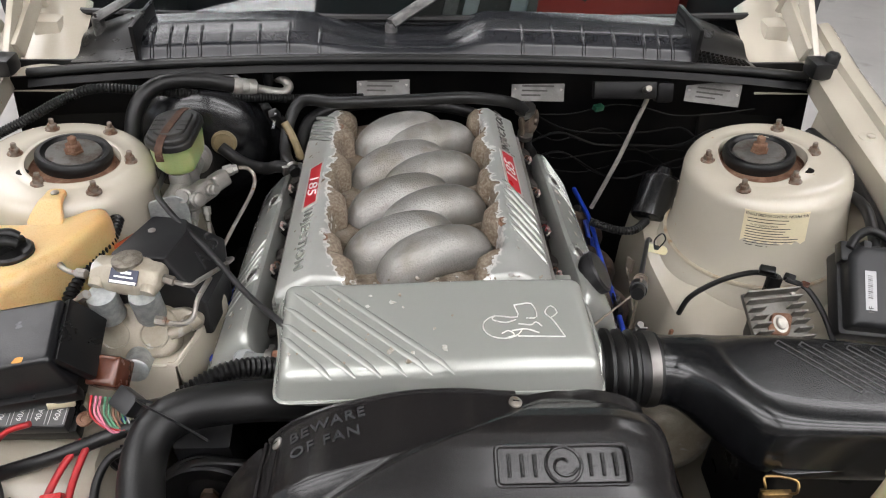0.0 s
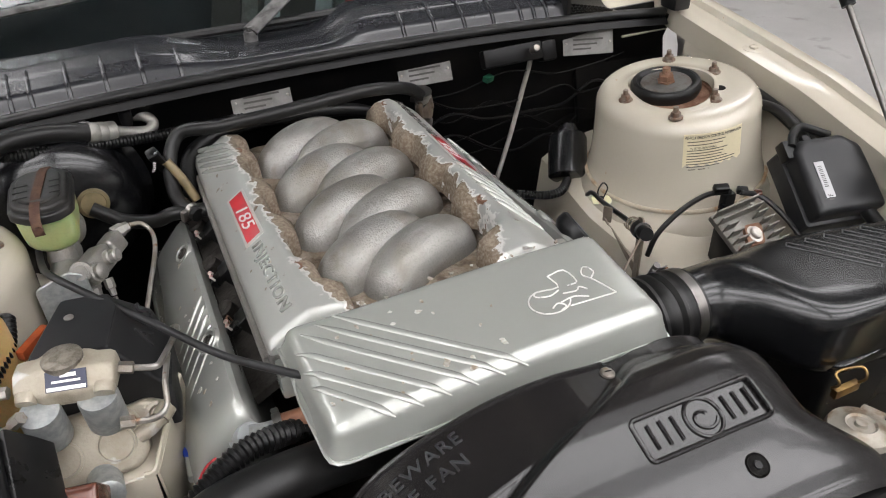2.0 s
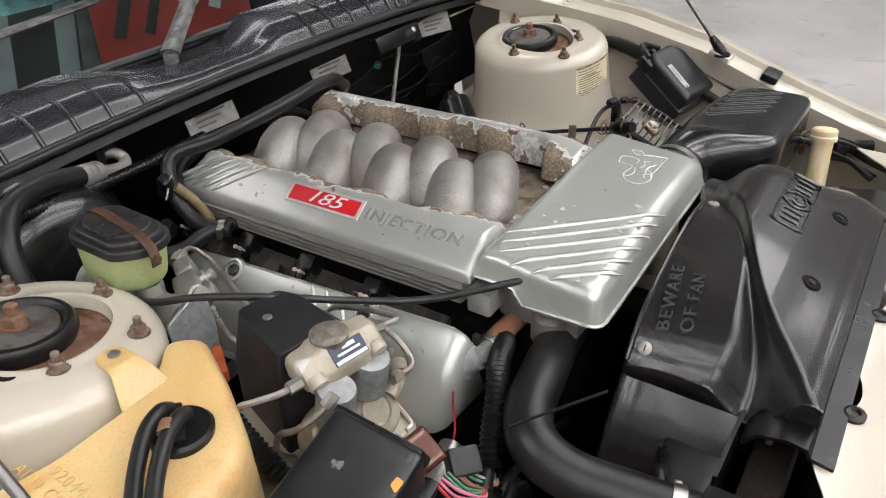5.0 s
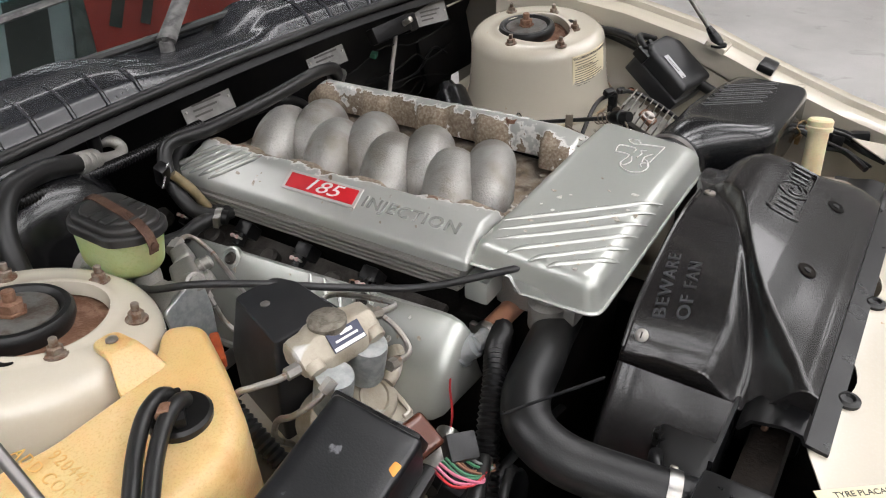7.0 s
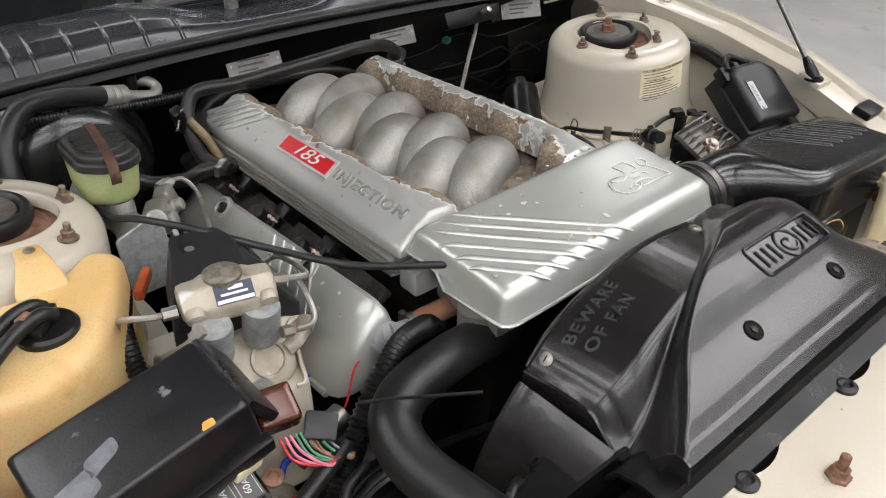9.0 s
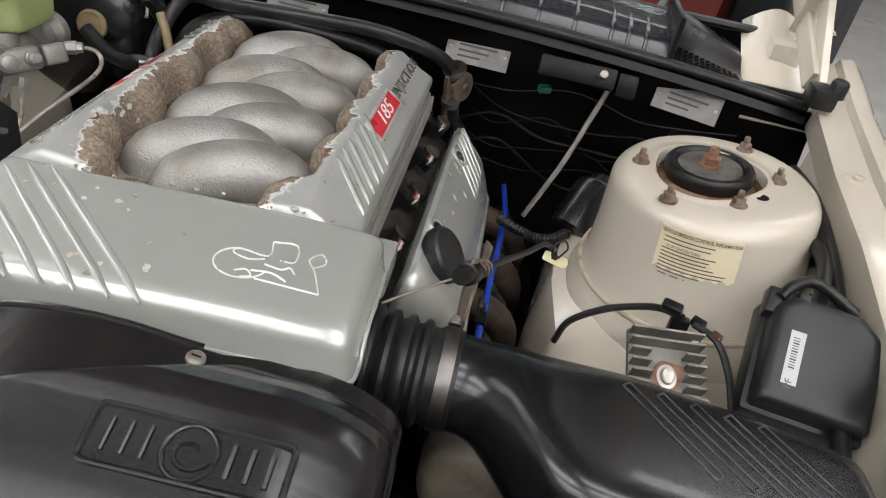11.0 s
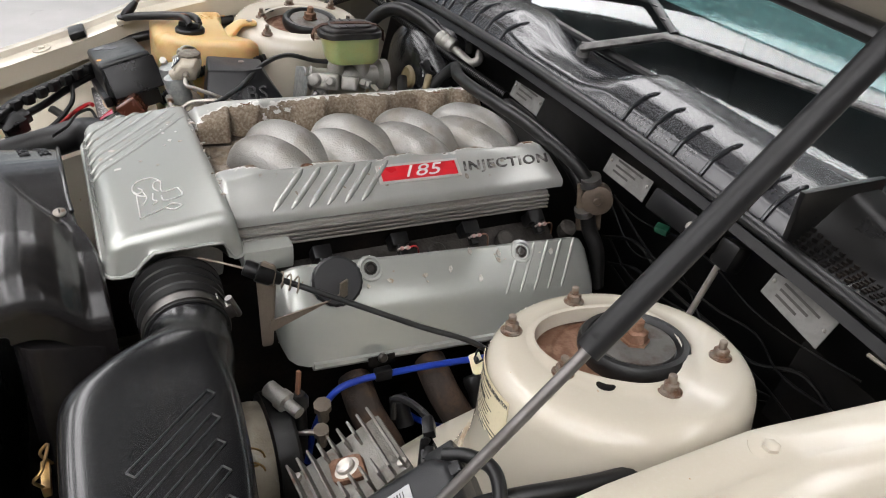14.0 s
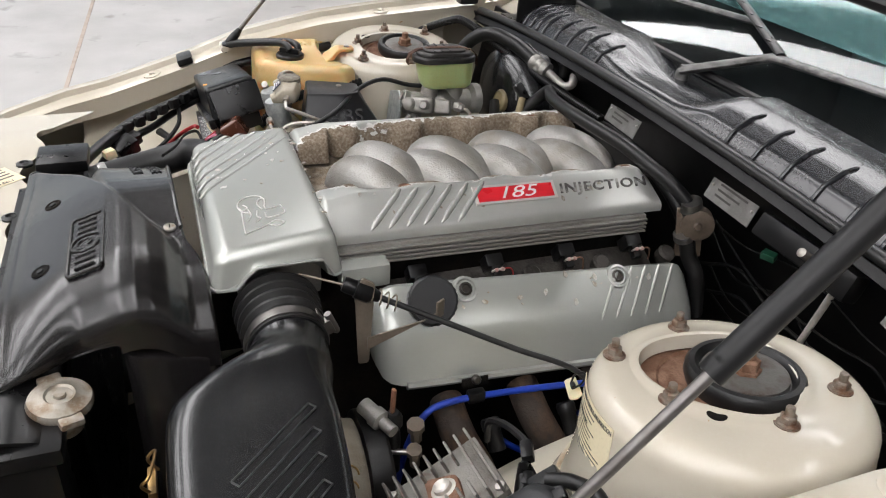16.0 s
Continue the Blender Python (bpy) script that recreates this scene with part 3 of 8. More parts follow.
def cowl_z(x, v):
    """Height and depth of the scuttle panel at x; v runs from its front lip to the screen."""
    table = ((0.0, (1.262, 0.918)), (0.12, (1.266, 0.932)), (0.3, (1.278, 0.950)), (0.5, (1.302, 0.964)), (0.7, (1.335, 0.970)), (1.0, (1.39, 0.966)))
    y = lerp_table([(a, b[0]) for a, b in table], v)
    z = lerp_table([(a, b[1]) for a, b in table], v)
    dip = smoothstep(-0.23, -0.05, x) * (1 - smoothstep(0.035, 0.125, x))
    z -= 0.030 * dip * smoothstep(0.10, 0.65, v)
    return y, z - 0.012 * (abs(x) / 0.47) ** 2


def cowl(car):
    bm = bmesh.new()

    def f(x, v):
        y, z = cowl_z(x, v)
        return (x, y, z)

    sheet(bm, steps(-0.475, 0.475, 110), steps(0, 1, 26), f, 0.003)
    panel = part("scuttle_panel", bm, SCUTTLE, car, "glossy black ribbed plastic scuttle panel", 60)
    for x in (-0.452, -0.424, -0.398, -0.372, -0.323, -0.274, -0.224, -0.172, 0.174, 0.227, 0.280, 0.333, 0.386, 0.411, 0.436):
        bm = bmesh.new()
        line = []
        for v in steps(0.06, 0.62, 8):
            y, z = cowl_z(x, v)
            line.append((x, y - 0.0005, z + 0.0003))
        tube(bm, line, lambda u: 0.0032 * min(1, 0.5 + 4 * u, 0.6 + 6 * (1 - u)), 8, 3)
        part("rib", bm, SCUTTLE, panel)
    for s in (1, -1):
        # end boxes with mesh inlets
        bm = bmesh.new()
        sheet(bm, steps(0, 1, 14), steps(0, 1, 10), lambda u, v: (s * (0.470 + 0.125 * u), 1.262 + 0.12 * v + 0.02 * u, 0.915 + 0.055 * smoothstep(0, 0.7, v) - 0.038 * u * smoothstep(0, 0.5, v) - 0.010 * u), 0.004)
        rbox(bm, (0.008, 0.13, 0.07), pose(s * 0.474, 1.325, 0.945), 0.003)
        end = part("scuttle_end", bm, BLACK_PLASTIC, car, "black plastic scuttle end with mesh inlet")
        # Dark blocks on the skin stand in for shaded mesh openings.
        bm = bmesh.new()
        for i in range(12):
            for j in range(5):
                u, v = (i + 0.5) / 12, 0.06 + 0.05 * j
                p = Vector((s * (0.476 + 0.110 * u), 1.262 + 0.12 * v + 0.02 * u - 0.001, 0.915 + 0.055 * smoothstep(0, 0.7, v) - 0.038 * u * smoothstep(0, 0.5, v) - 0.010 * u + 0.001))
                rbox(bm, (0.0055, 0.003, 0.0045), Matrix.Translation(p), 0)
        part("mesh_inlet", bm, DARK, end, "", 0)
        # bonnet hinge and the sheet metal beside it
        bm = bmesh.new()
        rbox(bm, (0.012, 0.20, 0.035), pose(s * 0.672, 1.37, 0.975, 28, 0, s * 4), 0.003)
        rbox(bm, (0.05, 0.07, 0.05), pose(s * 0.660, 1.40, 0.925), 0.012)
        rbox(bm, (0.012, 0.16, 0.03), pose(s * 0.684, 1.31, 0.965, 48, 0, s * 4), 0.003)
        hinge = part("bonnet_hinge", bm, CREAM, car, "cream painted bonnet hinge")
        bm = bmesh.new()
        sheet(bm, steps(0, 1, 8), steps(0, 1, 10), lambda u, v: (s * (0.60 + 0.10 * u), 1.27 + 0.18 * v, 0.86 + 0.09 * v + 0.03 * math.sin(u * 3) * v), 0.003)
        part("hinge_panel", bm, CREAM, car)
        bm = bmesh.new()
        rbox(bm, (0.035, 0.045, 0.03), pose(s * 0.680, 1.235, 0.925), 0.008)
        lathe(bm, ((0.012, 0), (0.012, 0.02), (0.009, 0.024), (0, 0.024)), pose(s * 0.695, 1.228, 0.93), 16)
        part("seal_end", bm, RUBBER, car, "black rubber seal end block")


SCUTTLE = surface("glossy_black_scuttle", (0.016, 0.0168, 0.0200), 0.27, 0.0, (0.022, 0.0230, 0.0265), mix=(0.3, 0.8), scale=10, bump=0.0, dust=0.012, coat=0.2, rough_vary=0.0)


def screen(car):
    # windscreen rising backwards from the scuttle
    def g(u, v):
        x = u * 0.70
        return (x, 1.385 + 0.62 * v + 0.06 * u * u, 0.958 + 0.44 * v - 0.01 * u * u)

    bm = bmesh.new()
    sheet(bm, steps(-1, 1, 20), steps(0, 1, 8), g, 0.005)
    glass = part("windscreen", bm, GLASS, car, "sloping green-tinted windscreen glass", 60)
    # Added layer: paints the teal reflections over most of the screen.
    bm = bmesh.new()
    sheet(bm, steps(-0.98, 0.98, 20), steps(0.16, 0.99, 6), lambda u, v: Vector(g(u, v)) + Vector((0, -0.0015, 0.002)), 0.0008)
    band = part("teal_layer", bm, TINT, glass, "teal layer added over most of the glass for its reflections", 60)
    band.visible_shadow = False
    bm = bmesh.new()
    tube(bm, [g(u, -0.01) for u in steps(-1, 1, 8)], 0.007, 8, 4)
    part("screen_seal", bm, RUBBER, glass)
    bm = bmesh.new()
    sheet(bm, steps(-1, 1, 12), ((1.40, 0.945), (1.43, 0.92), (1.50, 0.85), (1.58, 0.74), (1.62, 0.50)), lambda u, p: (u * 0.70, p[0] + 0.05 * u * u, p[1]), 0.01)
    part("dashboard", bm, FABRIC, car, "dark grey dashboard top")
    bm = bmesh.new()
    rbox(bm, (1.5, 0.02, 1.2), pose(0, 2.5, 0.9), 0)
    rbox(bm, (1.5, 1.2, 0.02), pose(0, 2.0, 0.35), 0)
    for s in (1, -1):
        rbox(bm, (0.02, 1.1, 0.8), pose(s * 0.74, 1.97, 0.70), 0)
    part("cabin_shell", bm, FABRIC, car, "dark cabin trim", 0)
    # Roof is out of view, added to block light from the cabin.
    bm = bmesh.new()
    sheet(bm, steps(-1, 1, 16), steps(0, 1, 8), lambda u, v: (u * (0.66 - 0.02 * v), 1.98 + 0.56 * v, 1.395 + 0.03 * v + 0.03 * (1 - u * u)), 0.02)
    part("roof", bm, CREAM, car, "unseen cream-white roof panel that keeps the cabin dark", 60)
    for s in (1, -1):
        bm = bmesh.new()
        tube(bm, [(s * 0.715, 1.43, 0.95), (s * 0.705, 1.75, 1.17), (s * 0.69, 2.05, 1.40)], 0.03, 10, 4)
        part("windscreen_pillar", bm, CREAM, car)
    glass.visible_shadow = False


body()


STRUTGREY = surface("satin_grey_black_tube", (0.010, 0.010, 0.0105), 0.42, 0.0, (0.013, 0.013, 0.0135), scale=20, rough_vary=0.03, gloss=0.3)
RODSTEEL = surface("dark_rod_steel", (0.20, 0.19, 0.18), 0.4, 1.0, (0.16, 0.15, 0.14), scale=40, rough_vary=0.03)


def bonnet():
    hx = 60.0
    up = Vector((0, -math.cos(radians(hx)), math.sin(radians(hx))))
    out = Vector((0, math.sin(radians(hx)), math.cos(radians(hx))))
    lid = thing("bonnet", (0, 1.25, 1.11), "raised cream-white bonnet with dark ribbed underside on gas struts", "bonnet")

    def f(x, v, lift=0.0):
        p = Vector((x, 1.25 + 0.02 * (1 - (x / 0.7) ** 2), 1.120)) + up * (1.12 * v) + out * (0.02 + 0.03 * (1 - (x / 0.7) ** 2) + lift - 0.04 * v * v)
        return p

    bm = bmesh.new()
    sheet(bm, steps(-0.70, 0.70, 24), steps(0, 1, 16), lambda x, v: f(x, v), 0.004)
    part("skin", bm, CREAM, lid)
    bm = bmesh.new()
    sheet(bm, steps(-0.60, 0.60, 20), steps(0.06, 0.94, 14), lambda x, v: f(x, v, -0.02), 0.006)
    part("insulation", bm, surface("dark_bonnet_felt", (0.03, 0.03, 0.03), 0.9, bump=0.5), lid, "dark felt bonnet lining")
    bm = bmesh.new()
    tube(bm, [f(x, 0.012, -0.012) for x in steps(-0.69, 0.69, 12)], 0.014, 10, 2, flat=0.8)
    part("rear_flange", bm, RUBBER, lid, "black rear edge seal")
    for s in (1, -1):
        bm = bmesh.new()
        tube(bm, [(s * 0.672, 1.40, 0.965), (s * 0.672, 1.36, 1.05), (s * 0.668, 1.29, 1.11), (s * 0.662, 1.22, 1.16), (s * 0.660, 1.17, 1.24)], 0.014, 8, 5, flat=0.5)
        part("hinge_arm", bm, CREAM, lid, "cream painted hinge arm")
    for x in (-0.66, 0.66, -0.22, 0.22):
        bm = bmesh.new()
        tube(bm, [f(x, v, -0.016) for v in steps(0.02, 0.98, 6)], 0.018, 8, 3)
        part("stiffener", bm, CREAM, lid)
    for s in (1, -1):
        a, j = Vector((s * 0.645, 0.714, 0.854)), Vector((s * 0.647, 0.861, 1.020))
        d = (j - a).normalized()
        top = a + d * 0.615
        st = thing("gas_strut", a, "black gas strut with bright rod propping the bonnet", "gas strut", "bonnet struts")
        bm = bmesh.new()
        tube(bm, [a + d * 0.01, j + d * 0.05], 0.0042, 12, 2)
        part("rod", bm, RODSTEEL, st, "dull steel rod")
        bm = bmesh.new()
        tube(bm, [j, j + d * 0.012, j + d * 0.03, top], lambda u: 0.0080 if u < 0.2 else 0.0090, 16, 6)
        part("cylinder", bm, STRUTGREY, st, "satin black cylinder")
        bm = bmesh.new()
        lathe(bm, ((0.0085, -0.004), (0.0095, 0.008), (0.0075, 0.024), (0.005, 0.034), (0.0, 0.035)), along(a, j), 16)
        lathe(bm, ((0.016, -0.006), (0.016, -0.002), (0.0, -0.002)), pose(*a), 12)
        part("ball_socket", bm, BLACK_PLASTIC, st)
        part("mounting_foot", boxed((0.045, 0.04, 0.012), pose(s * 0.655, 0.716, 0.847, 18, 0, 0), 0.003), CREAM, st)


bonnet()


def wipers():
    # arm from the pivot, blade resting along the screen
    for px, end, name in ((-0.052, (-0.60, 1.47, 1.022), "centre"), (-0.56, (-0.80, 1.44, 1.0), "left")):
        py = 1.354 if px > -0.5 else 1.352
        pz = 0.950 if px > -0.5 else 0.958
        w = thing("wiper", (px, py, pz - 0.02), "worn black wiper arm with metal pivot", "wiper", "windscreen wipers")
        bm = bmesh.new()
        lathe(bm, ((0.011, -0.028), (0.011, 0.0), (0.009, 0.004), (0.0, 0.005)), pose(px, py, pz), 14)
        lathe(bm, ((0.006, 0.004), (0.006, 0.011), (0.0, 0.011)), pose(px, py, pz), 6)
        part("pivot", bm, GREYARM, w, "worn alloy pivot nut")
        a = Vector((px, py, pz + 0.003))
        b = a + Vector((0.110, 0.066, 0.050))
        d = (b - a).normalized()
        c = b + Vector((1, 0.15, 0.03)).normalized() * 0.40
        bm = bmesh.new()
        tube(bm, [a, a + d * 0.03, b], lambda u: 0.0165 - 0.002 * u, 10, 4, flat=0.45)
        part("arm_head", bm, GREYARM, w, "scuffed grey arm head")
        bm = bmesh.new()
        tube(bm, [b, b.lerp(c, 0.5), c], lambda u: 0.0150 - 0.003 * u, 10, 4, flat=0.38)
        part("arm", bm, GREYARM, w)
        e = b + Vector((-0.60, 0.196, 0.142)) * (1.0 if px > -0.5 else 0.22)
        bm = bmesh.new()
        tube(bm, [b + Vector((0.01, 0.004, 0.006)), b.lerp(e, 0.5) + Vector((0, 0, 0.006)), e], 0.0085, 8, 5, flat=0.5)
        for k in range(14):
            rbox(bm, (0.014, 0.004, 0.004), Matrix.Translation(b.lerp(e, 0.05 + 0.065 * k) + Vector((0, 0, 0.009))), 0.001)
        part("blade", bm, BLACK_PLASTIC, w, "black slotted wiper blade")


GREYARM = surface("scuffed_black_arm", (0.13, 0.126, 0.122), 0.4, 0.3, (0.03, 0.029, 0.028), mix=(0.42, 0.62), scale=45)
wipers()


def cabin_load():
    face = (-0.57, -0.78)
    q = math.degrees(math.atan2(face[0], -face[1]))
    c = thing("carton", (0.56, 2.14, 0.37), "large red printed carton on the car seat", "carton")
    m = pose(0.56, 2.14, 0.68, -12, 0, q)
    part("box", boxed((0.40, 0.16, 0.44), m, 0.006), CARTON, c)
    for k, (x, z, w, h) in enumerate(((-0.12, 0.10, 0.03, 0.12), (-0.05, 0.09, 0.025, 0.10), (0.03, 0.14, 0.016, 0.05), (0.07, 0.13, 0.014, 0.05), (0.11, 0.10, 0.03, 0.02))):
        part("printed_bar", boxed((w, 0.004, h), m @ pose(x, -0.082, z, 0, 20, 0), 0), INK if k < 2 else WHITE, c, "", 0)
    for k, (w, mat) in enumerate(((0.09, PLATE), (0.05, PALEGREY), (0.11, INK), (0.06, PALEGREY), (0.05, PLATE), (0.09, INK))):
        at = Vector((0.40, 2.28, 0.64)) - Vector((0.81, -0.58, 0)) * (0.075 * k)
        f = thing("box_file", (at.x, at.y, 0.37), "upright folder standing on the car seat", "folder", "folders in the cabin")
        part("spine", boxed((w, 0.12, 0.52), Matrix.Translation(at) @ pose(0, 0, 0, -12, 8, q), 0.004), mat, f)
    s = thing("bench", (0.3, 2.2, 0.36), "dark cloth bench inside the cabin", "bench")
    part("cushion", boxed((1.2, 0.5, 0.06), pose(0.0, 2.22, 0.39), 0.02), FABRIC, s)


CARTON = surface("red_carton", (0.50, 0.05, 0.035), 0.5, 0.0, (0.42, 0.04, 0.03), scale=6)
PALEGREY = surface("pale_grey_card", (0.45, 0.45, 0.46), 0.6, 0.0, (0.36, 0.36, 0.37), scale=12)
cabin_load()


# ---- engine ----
MID = -0.011
BANK = {1: {"side_cover": (-0.005, -0.009, 0.008), "rail": (-0.004, -0.009, 0.008), "valve_cover": (-0.004, -0.012, 0.009)},
        -1: {"side_cover": (-0.006, 0.0, -0.001), "rail": (-0.003, 0.0, 0.0), "valve_cover": (0.006, 0.004, -0.005)}}


def top_z(x, y):
    return 0.852 + (y - 0.62) * 0.11 + 0.009 * smoothstep(-0.16, 0.12, x)


def engine():
    eng = thing("engine", (0, 0.82, 0.36), "silver-topped V8 engine with peeling paint and cast intake runners", "engine")
    part("block", boxed((0.30, 0.50, 0.40), pose(MID, 0.97, 0.55), 0.02), DARK, eng, "dark oily engine block")
    part("lower_manifold", boxed((0.30, 0.42, 0.10), pose(MID, 0.98, 0.77), 0.02), DARK, eng)
    part("timing_cover", boxed((0.22, 0.08, 0.40), pose(MID, 0.70, 0.57), 0.02), DARK, eng)
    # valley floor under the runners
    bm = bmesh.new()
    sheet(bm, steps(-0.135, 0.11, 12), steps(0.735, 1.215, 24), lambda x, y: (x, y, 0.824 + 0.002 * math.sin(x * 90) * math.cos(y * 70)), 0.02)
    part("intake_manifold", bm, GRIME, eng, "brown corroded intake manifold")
    for k in range(4):
        for side, x, y in ((1, 0.012, 0.829 + 0.0985 * k), (-1, -0.034, 0.862 + 0.0985 * k)):
            runner(eng, x, y, side)
    plenum(eng)
    for s in (1, -1):
        # each bank sits a little off the centre line
        for build, kind in ((side_cover, "side_cover"), (rail, "rail"), (valve_cover, "valve_cover")):
            before = set(eng.children)
            build(eng, s)
            for ob in eng.children:
                if ob not in before:
                    ob.location += Vector(BANK[s][kind])
    return eng


def runner(eng, x, y, side):
    a = radians(26)
    d = Vector((math.cos(a), math.sin(a), 0))
    line = []
    for k in range(-1, 12):
        b = math.pi * k / 10
        line.append(Vector((x, y, 0.808)) - d * (0.053 * math.cos(b)) + Vector((0, 0, 0.034 * max(0.0, math.sin(b)) ** 0.7 if 0 <= k <= 10 else -0.03)))
    bm = bmesh.new()
    tube(bm, line, lambda u: 0.0320 + 0.0015 * math.sin(u * math.pi), 24, 3, flat=1.0)
    part("intake_runner", bm, CAST, eng, "rough grey cast aluminium intake runner", 80)


def chip_shapes(cover, seed, count, where, height, m_up):
    """Small irregular flakes where the paint has lifted to bare alloy."""
    rnd = random.Random(seed)
    for k in range(count):
        x, y = where(rnd)
        n = rnd.randint(6, 9)
        w = rnd.choice((0.0012, 0.0016, 0.002, 0.003))
        ring = [Vector((w * rnd.uniform(0.6, 1.3) * math.cos(2 * math.pi * i / n) * 1.5, w * rnd.uniform(0.6, 1.3) * math.sin(2 * math.pi * i / n))) for i in range(n)]
        bm = bmesh.new()
        at = frame_on((x, y, height(x, y) + 0.0002), Vector((math.cos(k), math.sin(k), -(m_up[0] * math.cos(k) + m_up[1] * math.sin(k)))), Vector((-math.sin(k), math.cos(k), m_up[0] * math.sin(k) - m_up[1] * math.cos(k))))
        slab(bm, ring, 0.0003, -0.001, 0.0001, 1, at)
        part("paint_chip", bm, CHIPPED if k % 3 else BAREPATCH, cover, "", 0)


CHIPPED = surface("chipped_undercoat", (0.20, 0.16, 0.115), 0.7, 0.1, (0.34, 0.32, 0.28), mix=(0.4, 0.6), scale=200)
BAREPATCH = surface("pale_bare_patch", (0.48, 0.47, 0.44), 0.5, 0.2, (0.34, 0.31, 0.26), mix=(0.4, 0.6), scale=200)


def plenum(eng):
    outline = rounded([Vector((-0.171, 0.598)), Vector((0.191, 0.598)), Vector((0.188, 0.748)), Vector((-0.178, 0.752))], [0.016, 0.016, 0.012, 0.012], 0.006)

    def low(x, y):
        z = 0.814 + 0.011 * smoothstep(-0.16, 0.12, x)
        if x > 0.17:
            z += 0.024 * smoothstep(0.630, 0.645, y) * (1 - smoothstep(0.722, 0.732, y)) - 0.006
        if x < -0.16:
            z += 0.020 * smoothstep(0.69, 0.70, y)
        return z

    bm = bmesh.new()
    slab(bm, outline, top_z, low, 0.017, 6, draft=0.006)
    cover = part("plenum_cover", bm, SILVER, eng, "silver painted plenum cover with diagonal ribs", 50)
    bm = bmesh.new()
    rim = [Vector((p.x, p.y, low(p.x, p.y) + 0.001)) for p in outline]
    rim = rim[::2]
    tube(bm, rim + [rim[0]], 0.0022, 6, 1, False)
    part("rolled_edge", bm, SILVER, cover)
    # diagonal raised ribs
    ends = (((-0.166, 0.660), (-0.108, 0.6025)), ((-0.168, 0.681), (-0.081, 0.6025)), ((-0.168, 0.706), (-0.054, 0.6025)), ((-0.158, 0.724), (-0.027, 0.6025)), ((-0.141, 0.731), (0.0, 0.6025)), ((-0.122, 0.736), (0.024, 0.6025)))
    for a, b in ends:
        a, b = Vector(a), Vector(b)
        line = []
        for t in steps(0, 1, 10):
            p = a.lerp(b, t)
            line.append((p.x, p.y, top_z(p.x, p.y) - 0.0006 - 0.006 * smoothstep(0.617, 0.599, p.y) - 0.005 * smoothstep(-0.160, -0.170, p.x)))
        bm = bmesh.new()
        tube(bm, line, lambda u: 0.0038 * min(1, 0.3 + 5 * u, 0.3 + 6 * (1 - u)), 10, 2, flat=0.6)
        part("raised_rib", bm, SILVER, cover)
    # pressed emblem: plain shapes in outline
    m = frame_on((0.108, 0.668, top_z(0.112, 0.668) + 0.0005), (1, 0, 0.008), (0, 1, 0.11))

    def stroke(points, r=0.0008):
        bm = bmesh.new()
        pts = [m @ Vector((px, py, 0)) for px, py in points]
        tube(bm, pts, r, 6, 3)
        part("emblem_line", bm, CHROME_PAINT, cover)

    stroke([(-0.036 + 0.022 * math.cos(a) + 0.008, -0.008 + 0.017 * math.sin(a)) for a in steps(1.9, 6.0, 12)])
    stroke([(-0.012, -0.022), (0.04, -0.024)])
    stroke([(0.04, -0.024), (0.03, 0.0), (0.022, 0.012), (0.03, 0.022), (0.036, 0.012), (0.028, 0.004)])
    stroke([(-0.012, 0.024), (0.008, 0.026), (0.012, 0.006), (0.0, 0.004)])
    stroke([(-0.012, 0.024), (-0.010, 0.006), (-0.034, 0.008), (-0.038, 0.002), (-0.024, -0.002), (-0.012, 0.002)])
    stroke([(-0.018, -0.014), (-0.002, -0.012), (0.012, -0.018)])
    stroke([(-0.010, -0.004), (0.004, -0.006), (0.010, -0.002), (0.016, -0.008)])
    stroke([(-0.030, -0.018), (-0.022, -0.014), (-0.016, -0.020), (-0.024, -0.024)])
    chip_shapes(cover, 5, 26, lambda r: (r.uniform(-0.165, 0.03), r.uniform(0.615, 0.735)), top_z, m_up=(0, -0.11, 1))
    chip_shapes(cover, 9, 14, lambda r: (r.uniform(-0.12, 0.16), r.uniform(0.736, 0.744)), top_z, m_up=(0, -0.11, 1))
    # end bracket and small screws
    bm = boxed((0.045, 0.06, 0.03), pose(0.165, 0.775, 0.808), 0.004)
    part("plenum_tab", bm, SILVER, eng)
    bm = boxed((0.04, 0.03, 0.03), pose(-0.165, 0.735, 0.805), 0.004)
    part("plenum_tab", bm, SILVER, eng)
    bm = bmesh.new()
    rbox(bm, (0.30, 0.10, 0.05), pose(0.0, 0.68, 0.795), 0.008)
    part("throttle_body", bm, RAWALLOY, eng, "grey alloy plenum body")
    bm = bmesh.new()
    lathe(bm, ((0.022, 0), (0.022, 0.03), (0.014, 0.034), (0.014, 0.05), (0, 0.05)), pose(-0.145, 0.665, 0.762), 20)
    part("sensor", bm, RAWALLOY, eng)


PALESTEEL = surface("pale_bare_tube", (0.55, 0.52, 0.47), 0.4, 0.5, (0.42, 0.39, 0.35), scale=40)
RIM = surface('pale_badge_rim', (0.62, 0.6, 0.56), 0.35, 0.4)
CHROME_PAINT = surface("bare_silver_edge", (0.70, 0.69, 0.66), 0.3, 0.4, (0.60, 0.59, 0.56), scale=60)


